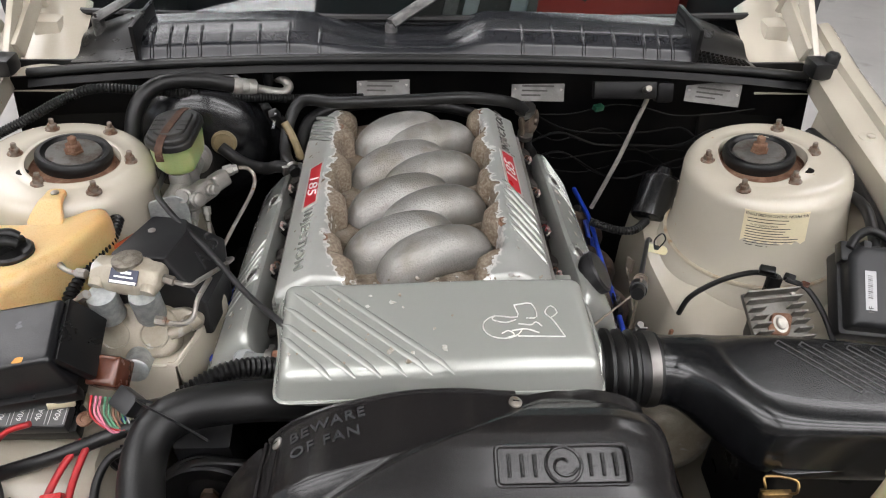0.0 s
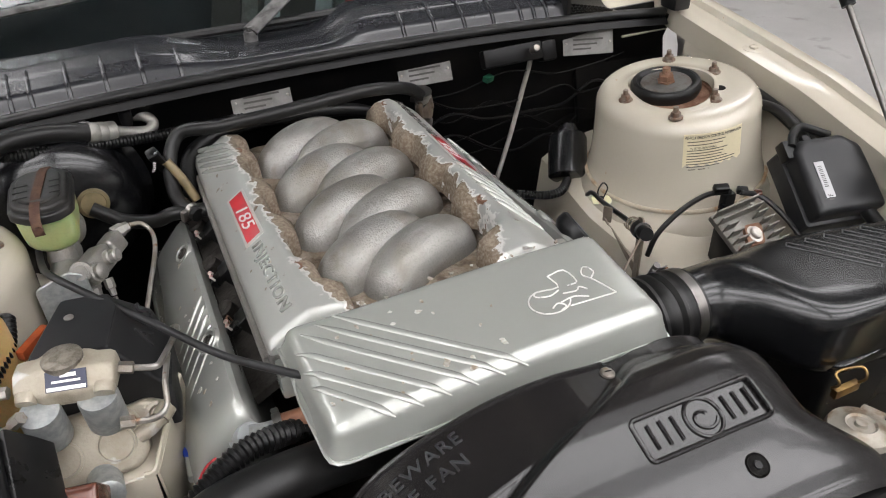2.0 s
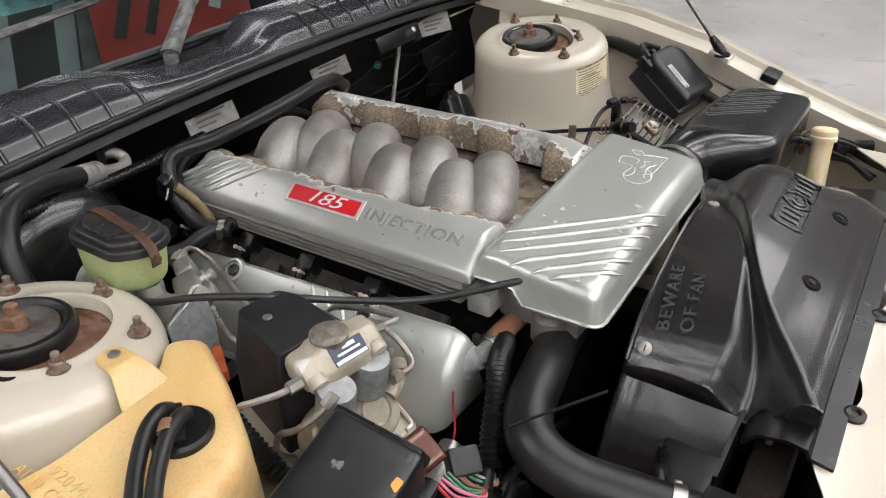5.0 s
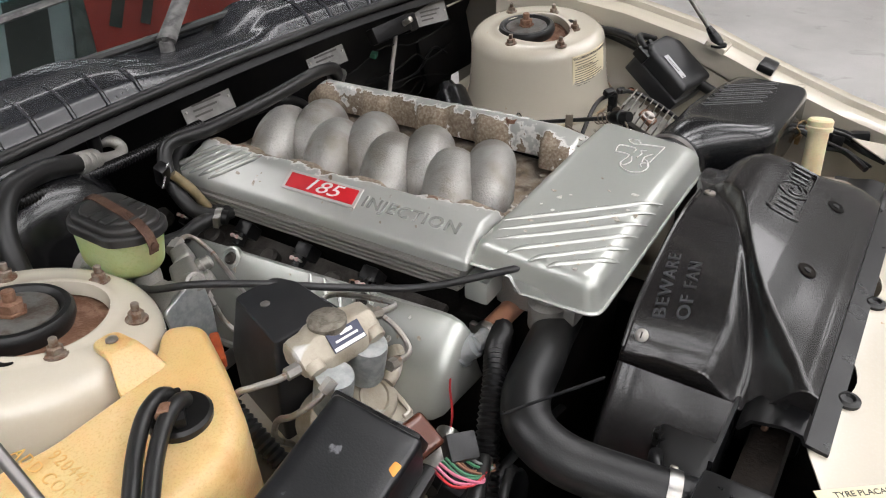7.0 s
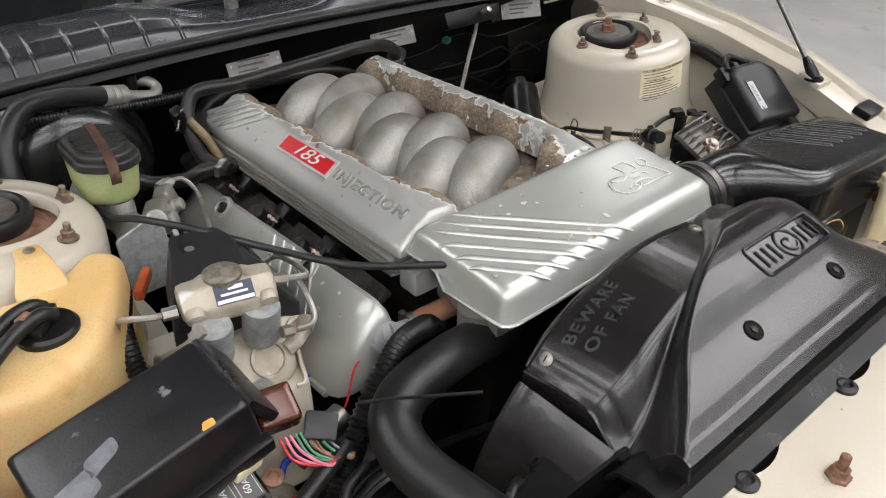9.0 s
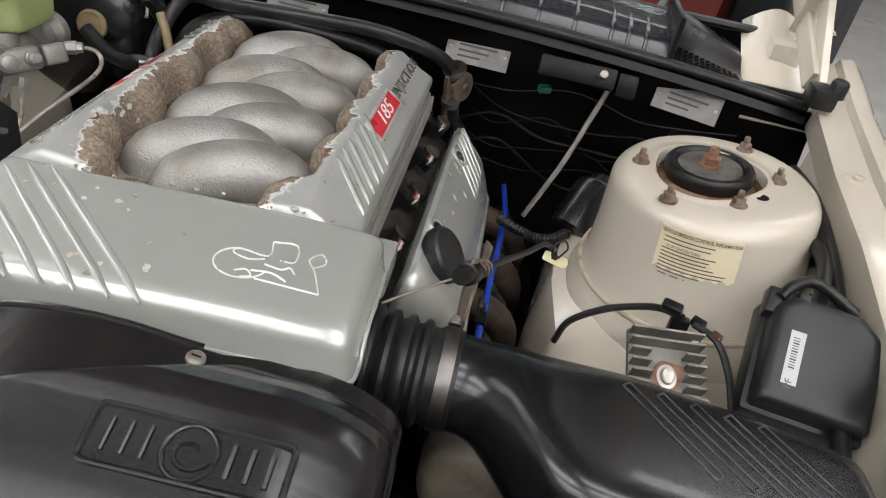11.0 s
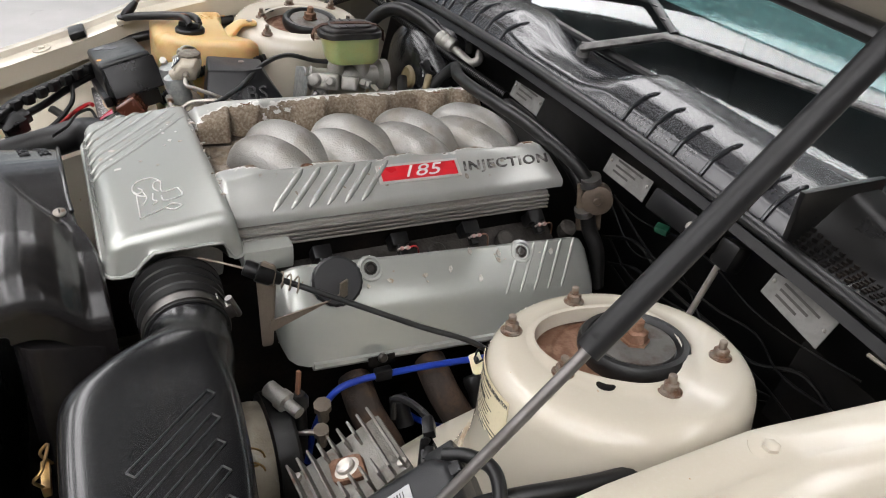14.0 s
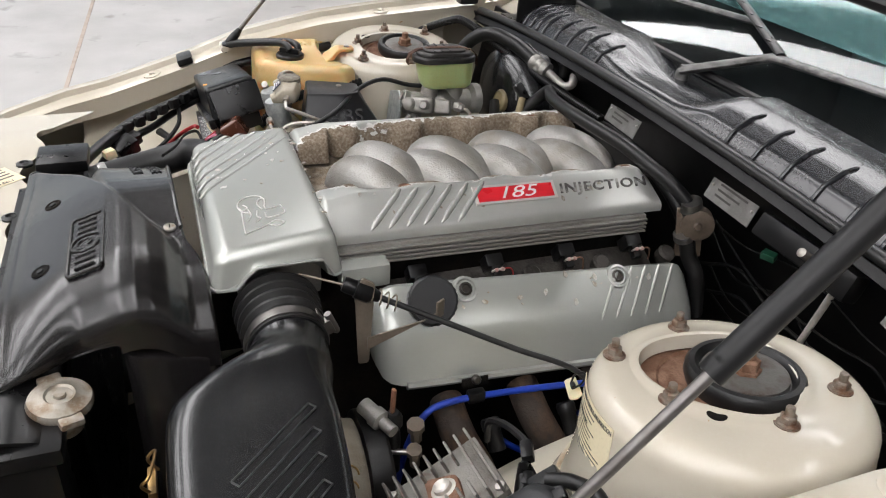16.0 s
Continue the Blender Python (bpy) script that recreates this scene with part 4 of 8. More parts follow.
def side_cover(eng, s):
    y0, y1 = 0.745, 1.212
    prof = ((0.108, -0.006), (0.110, 0.024), (0.114, 0.034), (0.120, 0.037), (0.126, 0.0365), (0.150, 0.020), (0.164, 0.010), (0.169, 0.005), (0.171, -0.001), (0.171, -0.008))
    fine = []
    for a, b in zip(prof, prof[1:]):
        fine += [(a[0] + (b[0] - a[0]) * t, a[1] + (b[1] - a[1]) * t) for t in (0, 0.5)]
    fine.append(prof[-1])

    def f(y, p):
        t = (y - y0) / (y1 - y0)
        x, h = p
        base = 0.838 - 0.010 * t
        cap = 1 - smoothstep(0.100, 0.120, t)
        rear = smoothstep(0.90, 0.93, t)
        cut = 0.5 + 0.5 * math.cos((y - (0.832 if s > 0 else 0.872)) / 0.102 * 2 * math.pi)
        inner = smoothstep(0.122, 0.108, x)
        scallop = 0.016 * (1 - smoothstep(0.15, 0.6, cut)) * (1 - cap)
        x = x - inner * max(scallop, 0.034 * cap, 0.016 * rear)
        # crisp front end with a short rounded nose, and a lower blunt rear end
        nose = math.sqrt(max(0.0, 1 - (1 - min(1.0, t / 0.022)) ** 2))
        if h > 0:
            h = h * (0.80 + 0.20 * smoothstep(0.0, 0.11, t)) * (0.25 + 0.75 * nose) * (0.60 + 0.40 * smoothstep(0.0, 0.04, 1 - t))
        x = 0.14 + (x - 0.14) * (0.90 + 0.10 * nose)
        return (MID + s * x, y, base + h)

    bm = bmesh.new()
    sheet(bm, steps(y0, y0 + 0.012, 8) + steps(y0 + 0.016, y1, 96), fine, f, -0.0025 * s)
    for end in (y0, y1):
        ring = [bm.verts.new(f(end, p)) for p in fine]
        bm.faces.new(ring)
    cover = part("side_cover", bm, SIDE_PAINT, eng, "silver engine side cover with flaking rust along its inner edge", 55)
    n = Vector((s * 0.55, 0, 0.83)).normalized()
    slope = Vector((s * 0.83, 0, -0.55)).normalized()
    tilt_y = Vector((0, 1, -0.022))

    def on(y, v, lift=0.0):
        """A point on the sloping face: v runs from its ridge outwards."""
        return Vector((MID + s * (0.126 + 0.040 * v), y, 0.838 - 0.010 * (y - y0) / (y1 - y0) + 0.0365 - 0.0285 * v)) + n * lift

    run = Vector((0, 1, -0.022)).normalized()
    # the lettering reads from the outer side
    xd = run if s > 0 else -run
    badge_y = 0.999 if s > 0 else 0.970
    m = frame_on(on(badge_y, 0.40, 0.0006), xd, -slope)
    part("badge_rim", boxed((0.117, 0.0275, 0.0028), m, 0.001), RIM, cover, "silver badge rim", 0)
    badge = part("badge", boxed((0.108, 0.0205, 0.0034), m, 0.0005), RED, cover, "red enamel badge", 0)
    part("badge_number", letters("185", 0.0240, 0.0004, m @ pose(0, 0, 0.0018) @ Matrix.Diagonal((1.6, 1, 1, 1)), 0.35, 0.98, 0.0), WHITE, badge, "white figures", 0)
    word_y = 1.130 if s > 0 else 0.838
    m = frame_on(on(word_y, 0.42, 0.0004), xd, -slope)
    part("lettering", letters("INJECTION", 0.0195, 0.0014, m @ Matrix.Diagonal((1.28, 1, 1, 1)), 0.1, 1.12, 0.0003), DARKLETTER if s > 0 else SILVER, cover, "raised lettering", 0)
    # diagonal ribs at one end
    for k in range(6):
        y = (0.812 + 0.0225 * k) if s > 0 else (1.128 + 0.0185 * k - 0.03)
        if s < 0 and k == 5:
            continue
        lean = 0.046 if s > 0 else -0.060
        bm = bmesh.new()
        line = [on(y + lean * (0.5 - v) + (0.012 if s > 0 else 0.02), v, -0.0004) for v in steps(-0.02, 1.04, 8)]
        tube(bm, line, lambda u: 0.0038 * min(1, 0.3 + 5 * u, 0.3 + 5 * (1 - u)), 10, 2)
        part("raised_rib", bm, SILVER, cover)
    tilt = Vector((s * 0.58, 0, 0.81))
    chip_shapes(cover, 31 if s > 0 else 32, 22, lambda r: (MID + s * r.uniform(0.128, 0.160), r.uniform(y0 + 0.05, y1 - 0.05)), lambda x, y: on(y, (abs(x - MID) - 0.126) / 0.040).z + 0.0003, tilt / tilt.z)
    for y in ((0.856, 1.181) if s > 0 else (0.824, 1.135)):
        bm = bmesh.new()
        p = on(y, 0.0, 0.0) + Vector((-s * 0.008, 0, -0.0012))
        lathe(bm, ((0.009, -0.004), (0.0085, 0.0008), (0.0065, 0.001), (0.0055, -0.001), (0.0, -0.001)), Matrix.Translation(p), 16)
        part("bolt_cup", bm, RUST, cover, "rusty recessed bolt")


def side_paint():
    mat = surface("flaking_silver_paint", (0.43, 0.435, 0.41), 0.32, 0.35, (0.40, 0.405, 0.38), bump=0.02, grain=900, rough_vary=0.03)
    nt = mat.node_tree
    b = nt.nodes["Principled BSDF"]
    co = nt.nodes.new("ShaderNodeTexCoord")
    sep = nt.nodes.new("ShaderNodeSeparateXYZ")
    nt.links.new(co.outputs["Object"], sep.inputs[0])

    def math_node(op, a, c=None):
        n = nt.nodes.new("ShaderNodeMath")
        n.operation = op
        for i, v in enumerate((a, c)):
            if v is None:
                continue
            if hasattr(v, "node"):
                nt.links.new(v, n.inputs[i])
            else:
                n.inputs[i].default_value = v
        return n.outputs[0]

    out = math_node("ABSOLUTE", math_node("SUBTRACT", sep.outputs["X"], MID))
    noise_node = nt.nodes.new("ShaderNodeTexNoise")
    noise_node.inputs["Scale"].default_value, noise_node.inputs["Detail"].default_value = 75, 12
    nt.links.new(co.outputs["Object"], noise_node.inputs["Vector"])
    slow = nt.nodes.new("ShaderNodeTexNoise")
    slow.inputs["Scale"].default_value, slow.inputs["Detail"].default_value = 14, 4
    nt.links.new(co.outputs["Object"], slow.inputs["Vector"])
    edge = math_node("ADD", math_node("MULTIPLY", math_node("SUBTRACT", 0.1165, out), 24.0), math_node("ADD", math_node("MULTIPLY", noise_node.outputs[0], 0.9), math_node("MULTIPLY", slow.outputs[0], 1.1)))
    fresh = math_node("MULTIPLY", math_node("SUBTRACT", math_node("GREATER_THAN", sep.outputs["X"], MID), 0.45), 0.12)
    front = math_node("MULTIPLY", math_node("MAXIMUM", math_node("SUBTRACT", 0.835, sep.outputs["Y"]), 0.0), 9.0)
    edge = math_node("SUBTRACT", math_node("SUBTRACT", edge, fresh), front)
    mask = nt.nodes.new("ShaderNodeMapRange")
    mask.inputs["From Min"].default_value, mask.inputs["From Max"].default_value = 1.02, 1.05
    nt.links.new(edge, mask.inputs["Value"])
    bare = nt.nodes.new("ShaderNodeMapRange")
    bare.inputs["From Min"].default_value, bare.inputs["From Max"].default_value = 0.90, 0.97
    nt.links.new(edge, bare.inputs["Value"])
    tint = nt.nodes.new("ShaderNodeValToRGB")
    tint.color_ramp.elements[0].position, tint.color_ramp.elements[0].color = 0.35, (0.15, 0.11, 0.075, 1)
    tint.color_ramp.elements[1].position, tint.color_ramp.elements[1].color = 0.66, (0.29, 0.245, 0.19, 1)
    mid = tint.color_ramp.elements.new(0.5)
    mid.color = (0.21, 0.165, 0.12, 1)
    fine = nt.nodes.new("ShaderNodeTexNoise")
    fine.inputs["Scale"].default_value, fine.inputs["Detail"].default_value = 260, 6
    nt.links.new(co.outputs["Object"], fine.inputs["Vector"])
    nt.links.new(fine.outputs[0], tint.inputs[0])
    paint = b.inputs["Base Color"].links[0].from_socket
    first = nt.nodes.new("ShaderNodeMix")
    first.data_type = "RGBA"
    nt.links.new(bare.outputs["Result"], first.inputs["Factor"])
    nt.links.new(paint, first.inputs["A"])
    first.inputs["B"].default_value = (0.68, 0.67, 0.64, 1)
    mx = nt.nodes.new("ShaderNodeMix")
    mx.data_type = "RGBA"
    nt.links.new(mask.outputs["Result"], mx.inputs["Factor"])
    nt.links.new(first.outputs["Result"], mx.inputs["A"])
    nt.links.new(tint.outputs[0], mx.inputs["B"])
    nt.links.new(mx.outputs["Result"], b.inputs["Base Color"])
    metal = nt.nodes.new("ShaderNodeMapRange")
    metal.inputs["To Min"].default_value, metal.inputs["To Max"].default_value = 0.35, 0.05
    nt.links.new(mask.outputs["Result"], metal.inputs["Value"])
    nt.links.new(metal.outputs["Result"], b.inputs["Metallic"])
    rough = nt.nodes.new("ShaderNodeMapRange")
    rough.inputs["To Min"].default_value, rough.inputs["To Max"].default_value = 0.32, 0.9
    nt.links.new(mask.outputs["Result"], rough.inputs["Value"])
    nt.links.new(rough.outputs["Result"], b.inputs["Roughness"])
    bp = nt.nodes.new("ShaderNodeBump")
    bp.inputs["Strength"].default_value, bp.inputs["Distance"].default_value = 0.35, 0.0006
    nt.links.new(math_node("MULTIPLY", mask.outputs["Result"], fine.outputs[0]), bp.inputs["Height"])
    nt.links.new(bp.outputs[0], b.inputs["Normal"])
    return mat


SIDE_PAINT = side_paint()
DARKLETTER = surface('worn_dark_lettering', (0.06, 0.055, 0.05), 0.5, 0.2, (0.3, 0.29, 0.27), mix=(0.5, 0.6), scale=70)


GRIMYALLOY = surface("grimy_alloy", (0.045, 0.04, 0.035), 0.7, 0.3, (0.018, 0.015, 0.012), mix=(0.4, 0.6), scale=40, bump=0.6, grain=300)


PINKSEAL = surface("pale_pink_plastic", (0.5, 0.36, 0.33), 0.5, 0.0, (0.38, 0.20, 0.18), scale=90)


def rail(eng, s):
    x = MID + s * 0.172
    bm = bmesh.new()
    rbox(bm, (0.030, 0.435, 0.026), pose(x - s * 0.013, 0.970, 0.8104, -1.2, 0, 0), 0.002)
    fuel = part("fuel_rail", bm, RAWALLOY, eng, "ribbed dull alloy fuel rail")
    for k in range(4):
        part("rail_fin", boxed((0.005, 0.435, 0.0028), pose(x + s * 0.0045, 0.970, 0.8004 + 0.0058 * k, -1.2, 0, 0), 0.001), RAWALLOY, fuel, "", 0)
    part("head_face", boxed((0.050, 0.42, 0.012), pose(MID + s * 0.185, 0.985, 0.752, 0, s * 30, 0), 0.003), GRIMYALLOY, eng, "grimy alloy cylinder head face")
    for k in range(4):
        bm = bmesh.new()
        lathe(bm, ((0.011, 0.0), (0.0125, 0.004), (0.0125, 0.018), (0.009, 0.021), (0, 0.021)), pose(MID + s * 0.188, 0.925 + 0.104 * k - (0.02 if s > 0 else 0), 0.752, 0, s * 30, 0), 14)
        part("intake_bolt", bm, GRIMYALLOY, eng)
    for k in range(4):
        y = 0.875 + 0.104 * k - (0.02 if s > 0 else 0)
        bm = bmesh.new()
        m = pose(MID + s * 0.176, y, 0.778, 0, s * 38, 0)
        rbox(bm, (0.018, 0.024, 0.026), m, 0.003)
        rbox(bm, (0.026, 0.012, 0.012), m @ pose(s * 0.012, 0, 0.006), 0.002)
        inj = part("injector_plug", bm, BLACK_PLASTIC, eng, "black injector connector with wire clip")
        bm = bmesh.new()
        c = m @ Vector((s * 0.016, 0, 0.012))
        tube(bm, [c + Vector((0, -0.008, 0)), c + Vector((s * 0.004, -0.006, 0.005)), c + Vector((s * 0.004, 0.006, 0.005)), c + Vector((0, 0.008, 0))], 0.0014, 6, 3)
        part("wire_clip", bm, PALESTEEL, inj, "pale wire retaining clip")
        for q in (-0.004, 0.004):
            bm = bmesh.new()
            lathe(bm, ((0.0026, 0.0), (0.0026, 0.003), (0.0015, 0.0036), (0, 0.0036)), Matrix.Translation(c + Vector((s * 0.003, q, 0.004))) @ pose(0, 0, 0, 0, s * 50, 0), 12)
            part("seal", bm, PINKSEAL, inj, "pale pink plastic seal end")
        if s > 0 or k == 0:
            bm = bmesh.new()
            tube(bm, [c + Vector((0, 0.004, 0.0)), c + Vector((s * 0.002, 0.012, 0.004)), c + Vector((-s * 0.002, 0.022, -0.004)), c + Vector((-s * 0.008, 0.028, -0.03))], 0.0011, 6, 4)
            part("wire", bm, REDWIRE if k == 1 else BROWNWIRE, inj, "thin injector wire")
    bm = bmesh.new()
    tube(bm, [(MID + s * 0.185, 0.80, 0.745), (MID + s * 0.196, 0.86, 0.742), (MID + s * 0.190, 0.95, 0.738), (MID + s * 0.197, 1.05, 0.736), (MID + s * 0.185, 1.16, 0.735)], 0.0068, 10, 5, corrugate=0.0016, pitch=0.005)
    part("injector_loom", bm, BLACK_PLASTIC, eng, "black corrugated wiring loom")


def valve_cover(eng, s):
    y0, y1 = (0.785, 1.235) if s > 0 else (0.712, 1.172)
    prof = [(0.202, 0.735), (0.210, 0.772), (0.214, 0.785), (0.219, 0.791), (0.225, 0.792), (0.232, 0.787), (0.260, 0.755), (0.268, 0.744), (0.273, 0.730), (0.284, 0.700), (0.286, 0.690)]
    c = Vector((0.215, 0.715))

    def ring(y, k, drop):
        return [(MID + s * (c.x + (x - c.x) * k), y, c.y + (z - c.y) * k - drop) for x, z in prof + [(0.18, 0.68)]]

    bm = bmesh.new()
    def dz(y):
        return (y - 0.88) * 0.08

    rings = []
    for y, k in ((y0, 0.55), (y0 + 0.004, 0.80), (y0 + 0.012, 0.92), (y0 + 0.024, 0.985), (y0 + 0.036, 1.0), (1.0, 1.0), (y1 - 0.03, 1.0), (y1 - 0.015, 0.97), (y1 - 0.005, 0.85), (y1, 0.6)):
        rings.append(ring(y, k, dz(y)))
    loft(bm, rings)
    cover = part("valve_cover", bm, SILVER, eng, "silver painted valve cover with cast ribs", 35)
    # gasket flange
    bm = bmesh.new()
    tube(bm, [(MID + s * 0.284, y, 0.690 - dz(y)) for y in steps(y0 + 0.03, y1 - 0.03, 6)], 0.006, 8, 3)
    part("flange", bm, SILVER, cover)
    bolts = ((0.902, 1.119) if s > 0 else (0.848, 1.065))
    nrm = Vector((s * 0.72, 0, 0.70)).normalized()
    flank = Vector((s * 0.75, 0, 0.66)).normalized()
    chip_shapes(cover, 21 if s > 0 else 22, 18, lambda r: (MID + s * r.uniform(0.228, 0.256), r.uniform(y0 + 0.03, y1 - 0.03)), lambda x, y: 0.787 - (abs(x - MID) - 0.232) * 32 / 28 - dz(y) + 0.0006, flank / flank.z)
    for y in bolts:
        p = Vector((MID + s * 0.2335, y, 0.7860 - dz(y)))
        m = along(p, p + nrm)
        bm = bmesh.new()
        lathe(bm, ((0.017, -0.003), (0.0155, 0.0016), (0.0125, 0.002), (0.011, -0.001), (0.0, -0.001)), m, 24)
        part("bolt_recess", bm, SILVER, cover)
        bm = bmesh.new()
        lathe(bm, ((0.0085, -0.003), (0.0085, 0.0015), (0.006, 0.003), (0.0045, 0.0005), (0.0, 0.0005)), m, 12)
        part("bolt", bm, DARKSTEEL, cover)
    for k in range(5):
        yy = (1.105 + 0.022 * k) if s > 0 else (0.83 + 0.022 * k)
        bm = bmesh.new()
        a, b = Vector((MID + s * 0.2265, yy + 0.016, 0.7925 - dz(yy))), Vector((MID + s * 0.267, yy - 0.022, 0.7455 - dz(yy)))
        tube(bm, [a.lerp(b, t) for t in (0, 0.33, 0.66, 1)], lambda u: 0.0027 * min(1, 0.5 + 6 * u, 0.5 + 6 * (1 - u)), 8, 3)
        part("raised_rib", bm, SILVER, cover)
    if s > 0:
        p = Vector((0.2305, 0.855, 0.780))
        m = along(p, p + Vector((0.80, -0.1, 0.62)))
        bm = bmesh.new()
        n = 48
        prof2 = ((0.024, -0.006), (0.0285, 0.0), (0.0295, 0.004), (0.0295, 0.014), (0.027, 0.017), (0.0, 0.017))
        rings = [[m @ Vector((max(r * (1 + (0.03 * (k % 2) if 1 <= i <= 3 else 0)), 0.0002) * math.cos(2 * math.pi * k / n), max(r * (1 + (0.03 * (k % 2) if 1 <= i <= 3 else 0)), 0.0002) * math.sin(2 * math.pi * k / n), z)) for k in range(n)] for i, (r, z) in enumerate(prof2)]
        loft(bm, rings)
        part("oil_cap", bm, GREY_PLASTIC, cover, "black knurled oil filler cap")
    else:
        p = Vector((-0.236, 0.722, 0.762))
        bm = bmesh.new()
        lathe(bm, ((0.0185, -0.006), (0.0180, 0.003), (0.0150, 0.004), (0.0140, 0.010), (0.0135, 0.020), (0.0, 0.021)), along(p, p + Vector((0.25, -0.75, 0.55))), 22)
        tube(bm, [(-0.232, 0.708, 0.774), (-0.218, 0.706, 0.772), (-0.204, 0.709, 0.768), (-0.196, 0.712, 0.766)], 0.0098, 14, 5)
        part("breather_elbow", bm, PALEFIT, cover, "pale grey plastic breather elbow")


DARKSTEEL = surface('dark_socket_bolt', (0.05, 0.045, 0.04), 0.4, 0.7)
PALEFIT = surface("pale_grey_fitting", (0.30, 0.315, 0.315), 0.5, 0.1, (0.2, 0.2, 0.19), scale=40)
engine()


def drive_pulley():
    p = thing("drive_pulley", (-0.285, 0.66, 0.58), "dull grey grooved belt pulley in front of the engine", "pulley")
    bm = bmesh.new()
    m = along((-0.285, 0.640, 0.585), (-0.285, 0.70, 0.585))
    lathe(bm, ((0.0, 0.012), (0.030, 0.012), (0.036, 0.006), (0.058, 0.004), (0.062, 0.0), (0.064, 0.004), (0.059, 0.008), (0.064, 0.012), (0.059, 0.016), (0.064, 0.020), (0.060, 0.026), (0.0, 0.026)), m, 40)
    part("wheel", bm, GREY_PLASTIC, p)
    bm = bmesh.new()
    lathe(bm, ((0.012, 0.004), (0.012, 0.010), (0.008, 0.013), (0.0, 0.013)), m, 6)
    part("hub_bolt", bm, RUST_STEEL, p, "rusty centre bolt")
    part("mounting_bracket", boxed((0.075, 0.05, 0.12), pose(-0.290, 0.705, 0.600, 12, 0, 0), 0.008), GREY_PLASTIC, p, "dark grey mounting bracket")
    bm = bmesh.new()
    tube(bm, [(-0.345, 0.652, 0.60), (-0.31, 0.652, 0.640), (-0.27, 0.652, 0.650), (-0.20, 0.654, 0.632), (-0.10, 0.656, 0.60)], 0.006, 8, 6, flat=0.5)
    part("drive_belt", bm, RUBBER, p, "black ribbed drive belt")


drive_pulley()


def hose(name, label, points, r, material, category="hose", ends=(), sides=14, per=8, group="", **kw):
    h = thing(name, Vector(points[0]), label, category, group)
    part("hose_wall" if name.endswith("hose") else "sleeve", tube(bmesh.new(), points, r, sides, per, **kw), material, h)
    for at, rad, wide in ends:
        path = spline(points, 8)
        i = min(int(at * (len(path) - 1)), len(path) - 2)
        m = along(path[i], path[i + 1])
        bm = bmesh.new()
        lathe(bm, ((rad - 0.001, -wide / 2), (rad + 0.0008, -wide / 2), (rad + 0.0012, 0), (rad + 0.0008, wide / 2), (rad - 0.001, wide / 2)), m, 24)
        rbox(bm, (0.009, 0.016, 0.008), m @ pose(rad + 0.003, 0, 0), 0.002)
        part("hose_clamp", bm, CHROME, h, "bright steel worm-drive clamp")
    return h


# upper radiator hose with its clamp
hose("radiator_hose", "thick black rubber upper radiator hose", [(-0.10, 0.665, 0.742), (-0.165, 0.650, 0.762), (-0.22, 0.636, 0.776), (-0.275, 0.624, 0.777), (-0.305, 0.602, 0.770), (-0.311, 0.562, 0.758), (-0.298, 0.500, 0.749), (-0.285, 0.445, 0.742)], 0.0245, RUBBER, ends=((0.93, 0.025, 0.012),), sides=20, flat=1.0)
tie = thing("cable_tie", (-0.30, 0.61, 0.78), "black plastic cable tie round the radiator hose", "cable tie")
part("strap", tube(bmesh.new(), [(-0.31, 0.628, 0.785), (-0.325, 0.62, 0.80), (-0.30, 0.60, 0.8045), (-0.27, 0.585, 0.800), (-0.235, 0.562, 0.800)], 0.0025, 6, 5, flat=0.4), GREY_PLASTIC, tie)
hose("heater_hose", "brown aged heater bypass hose", [(-0.200, 0.714, 0.763), (-0.17, 0.712, 0.765), (-0.135, 0.708, 0.768)], 0.0125, HEATHOSE, ends=((0.12, 0.0135, 0.009),))


# ---- front: radiator, fan shroud ----
def radiator():
    r = thing("radiator", (0, 0.41, 0.28), "black radiator with plastic side tanks", "radiator")
    part("core", boxed((0.60, 0.035, 0.46), pose(0, 0.415, 0.52), 0.004), DARK, r)
    for s in (1, -1):
        bm = bmesh.new()
        rbox(bm, (0.06, 0.06, 0.50), pose(s * 0.315, 0.415, 0.535), 0.012)
        rbox(bm, (0.075, 0.075, 0.02), pose(s * 0.315, 0.415, 0.775), 0.006)
        part("side_tank", bm, BLACK_PLASTIC, r, "black plastic side tank")
    bm = bmesh.new()
    tube(bm, [(-0.290, 0.42, 0.740), (-0.287, 0.46, 0.744)], 0.022, 16, 2)
    part("inlet_neck", bm, BLACK_PLASTIC, r)
    bm = bmesh.new()
    m = pose(0.290, 0.448, 0.785, -4, 4, 20)
    lathe(bm, ((0.018, -0.03), (0.018, 0.0), (0.029, 0.0), (0.030, 0.004), (0.028, 0.009), (0.016, 0.011), (0.014, 0.013), (0.012, 0.011), (0.006, 0.011), (0.005, 0.014), (0, 0.014)), m, 32)
    rbox(bm, (0.02, 0.022, 0.008), m @ pose(0.028, 0, 0.004), 0.003)
    rbox(bm, (0.02, 0.022, 0.008), m @ pose(-0.028, 0, 0.004), 0.003)
    part("radiator_cap", bm, CAPMETAL, r, "stained metal radiator cap")
    # black cover strip between radiator and slam panel
    bm = bmesh.new()
    sheet(bm, steps(-0.205, 0.34, 36), ((0.440, 0.770), (0.43, 0.784), (0.405, 0.790), (0.390, 0.788), (0.386, 0.780), (0.365, 0.7765)), lambda x, p: (x, p[0], p[1]), 0.004)
    part("top_cover", bm, BLACK_PLASTIC, r, "black plastic radiator top cover")


radiator()


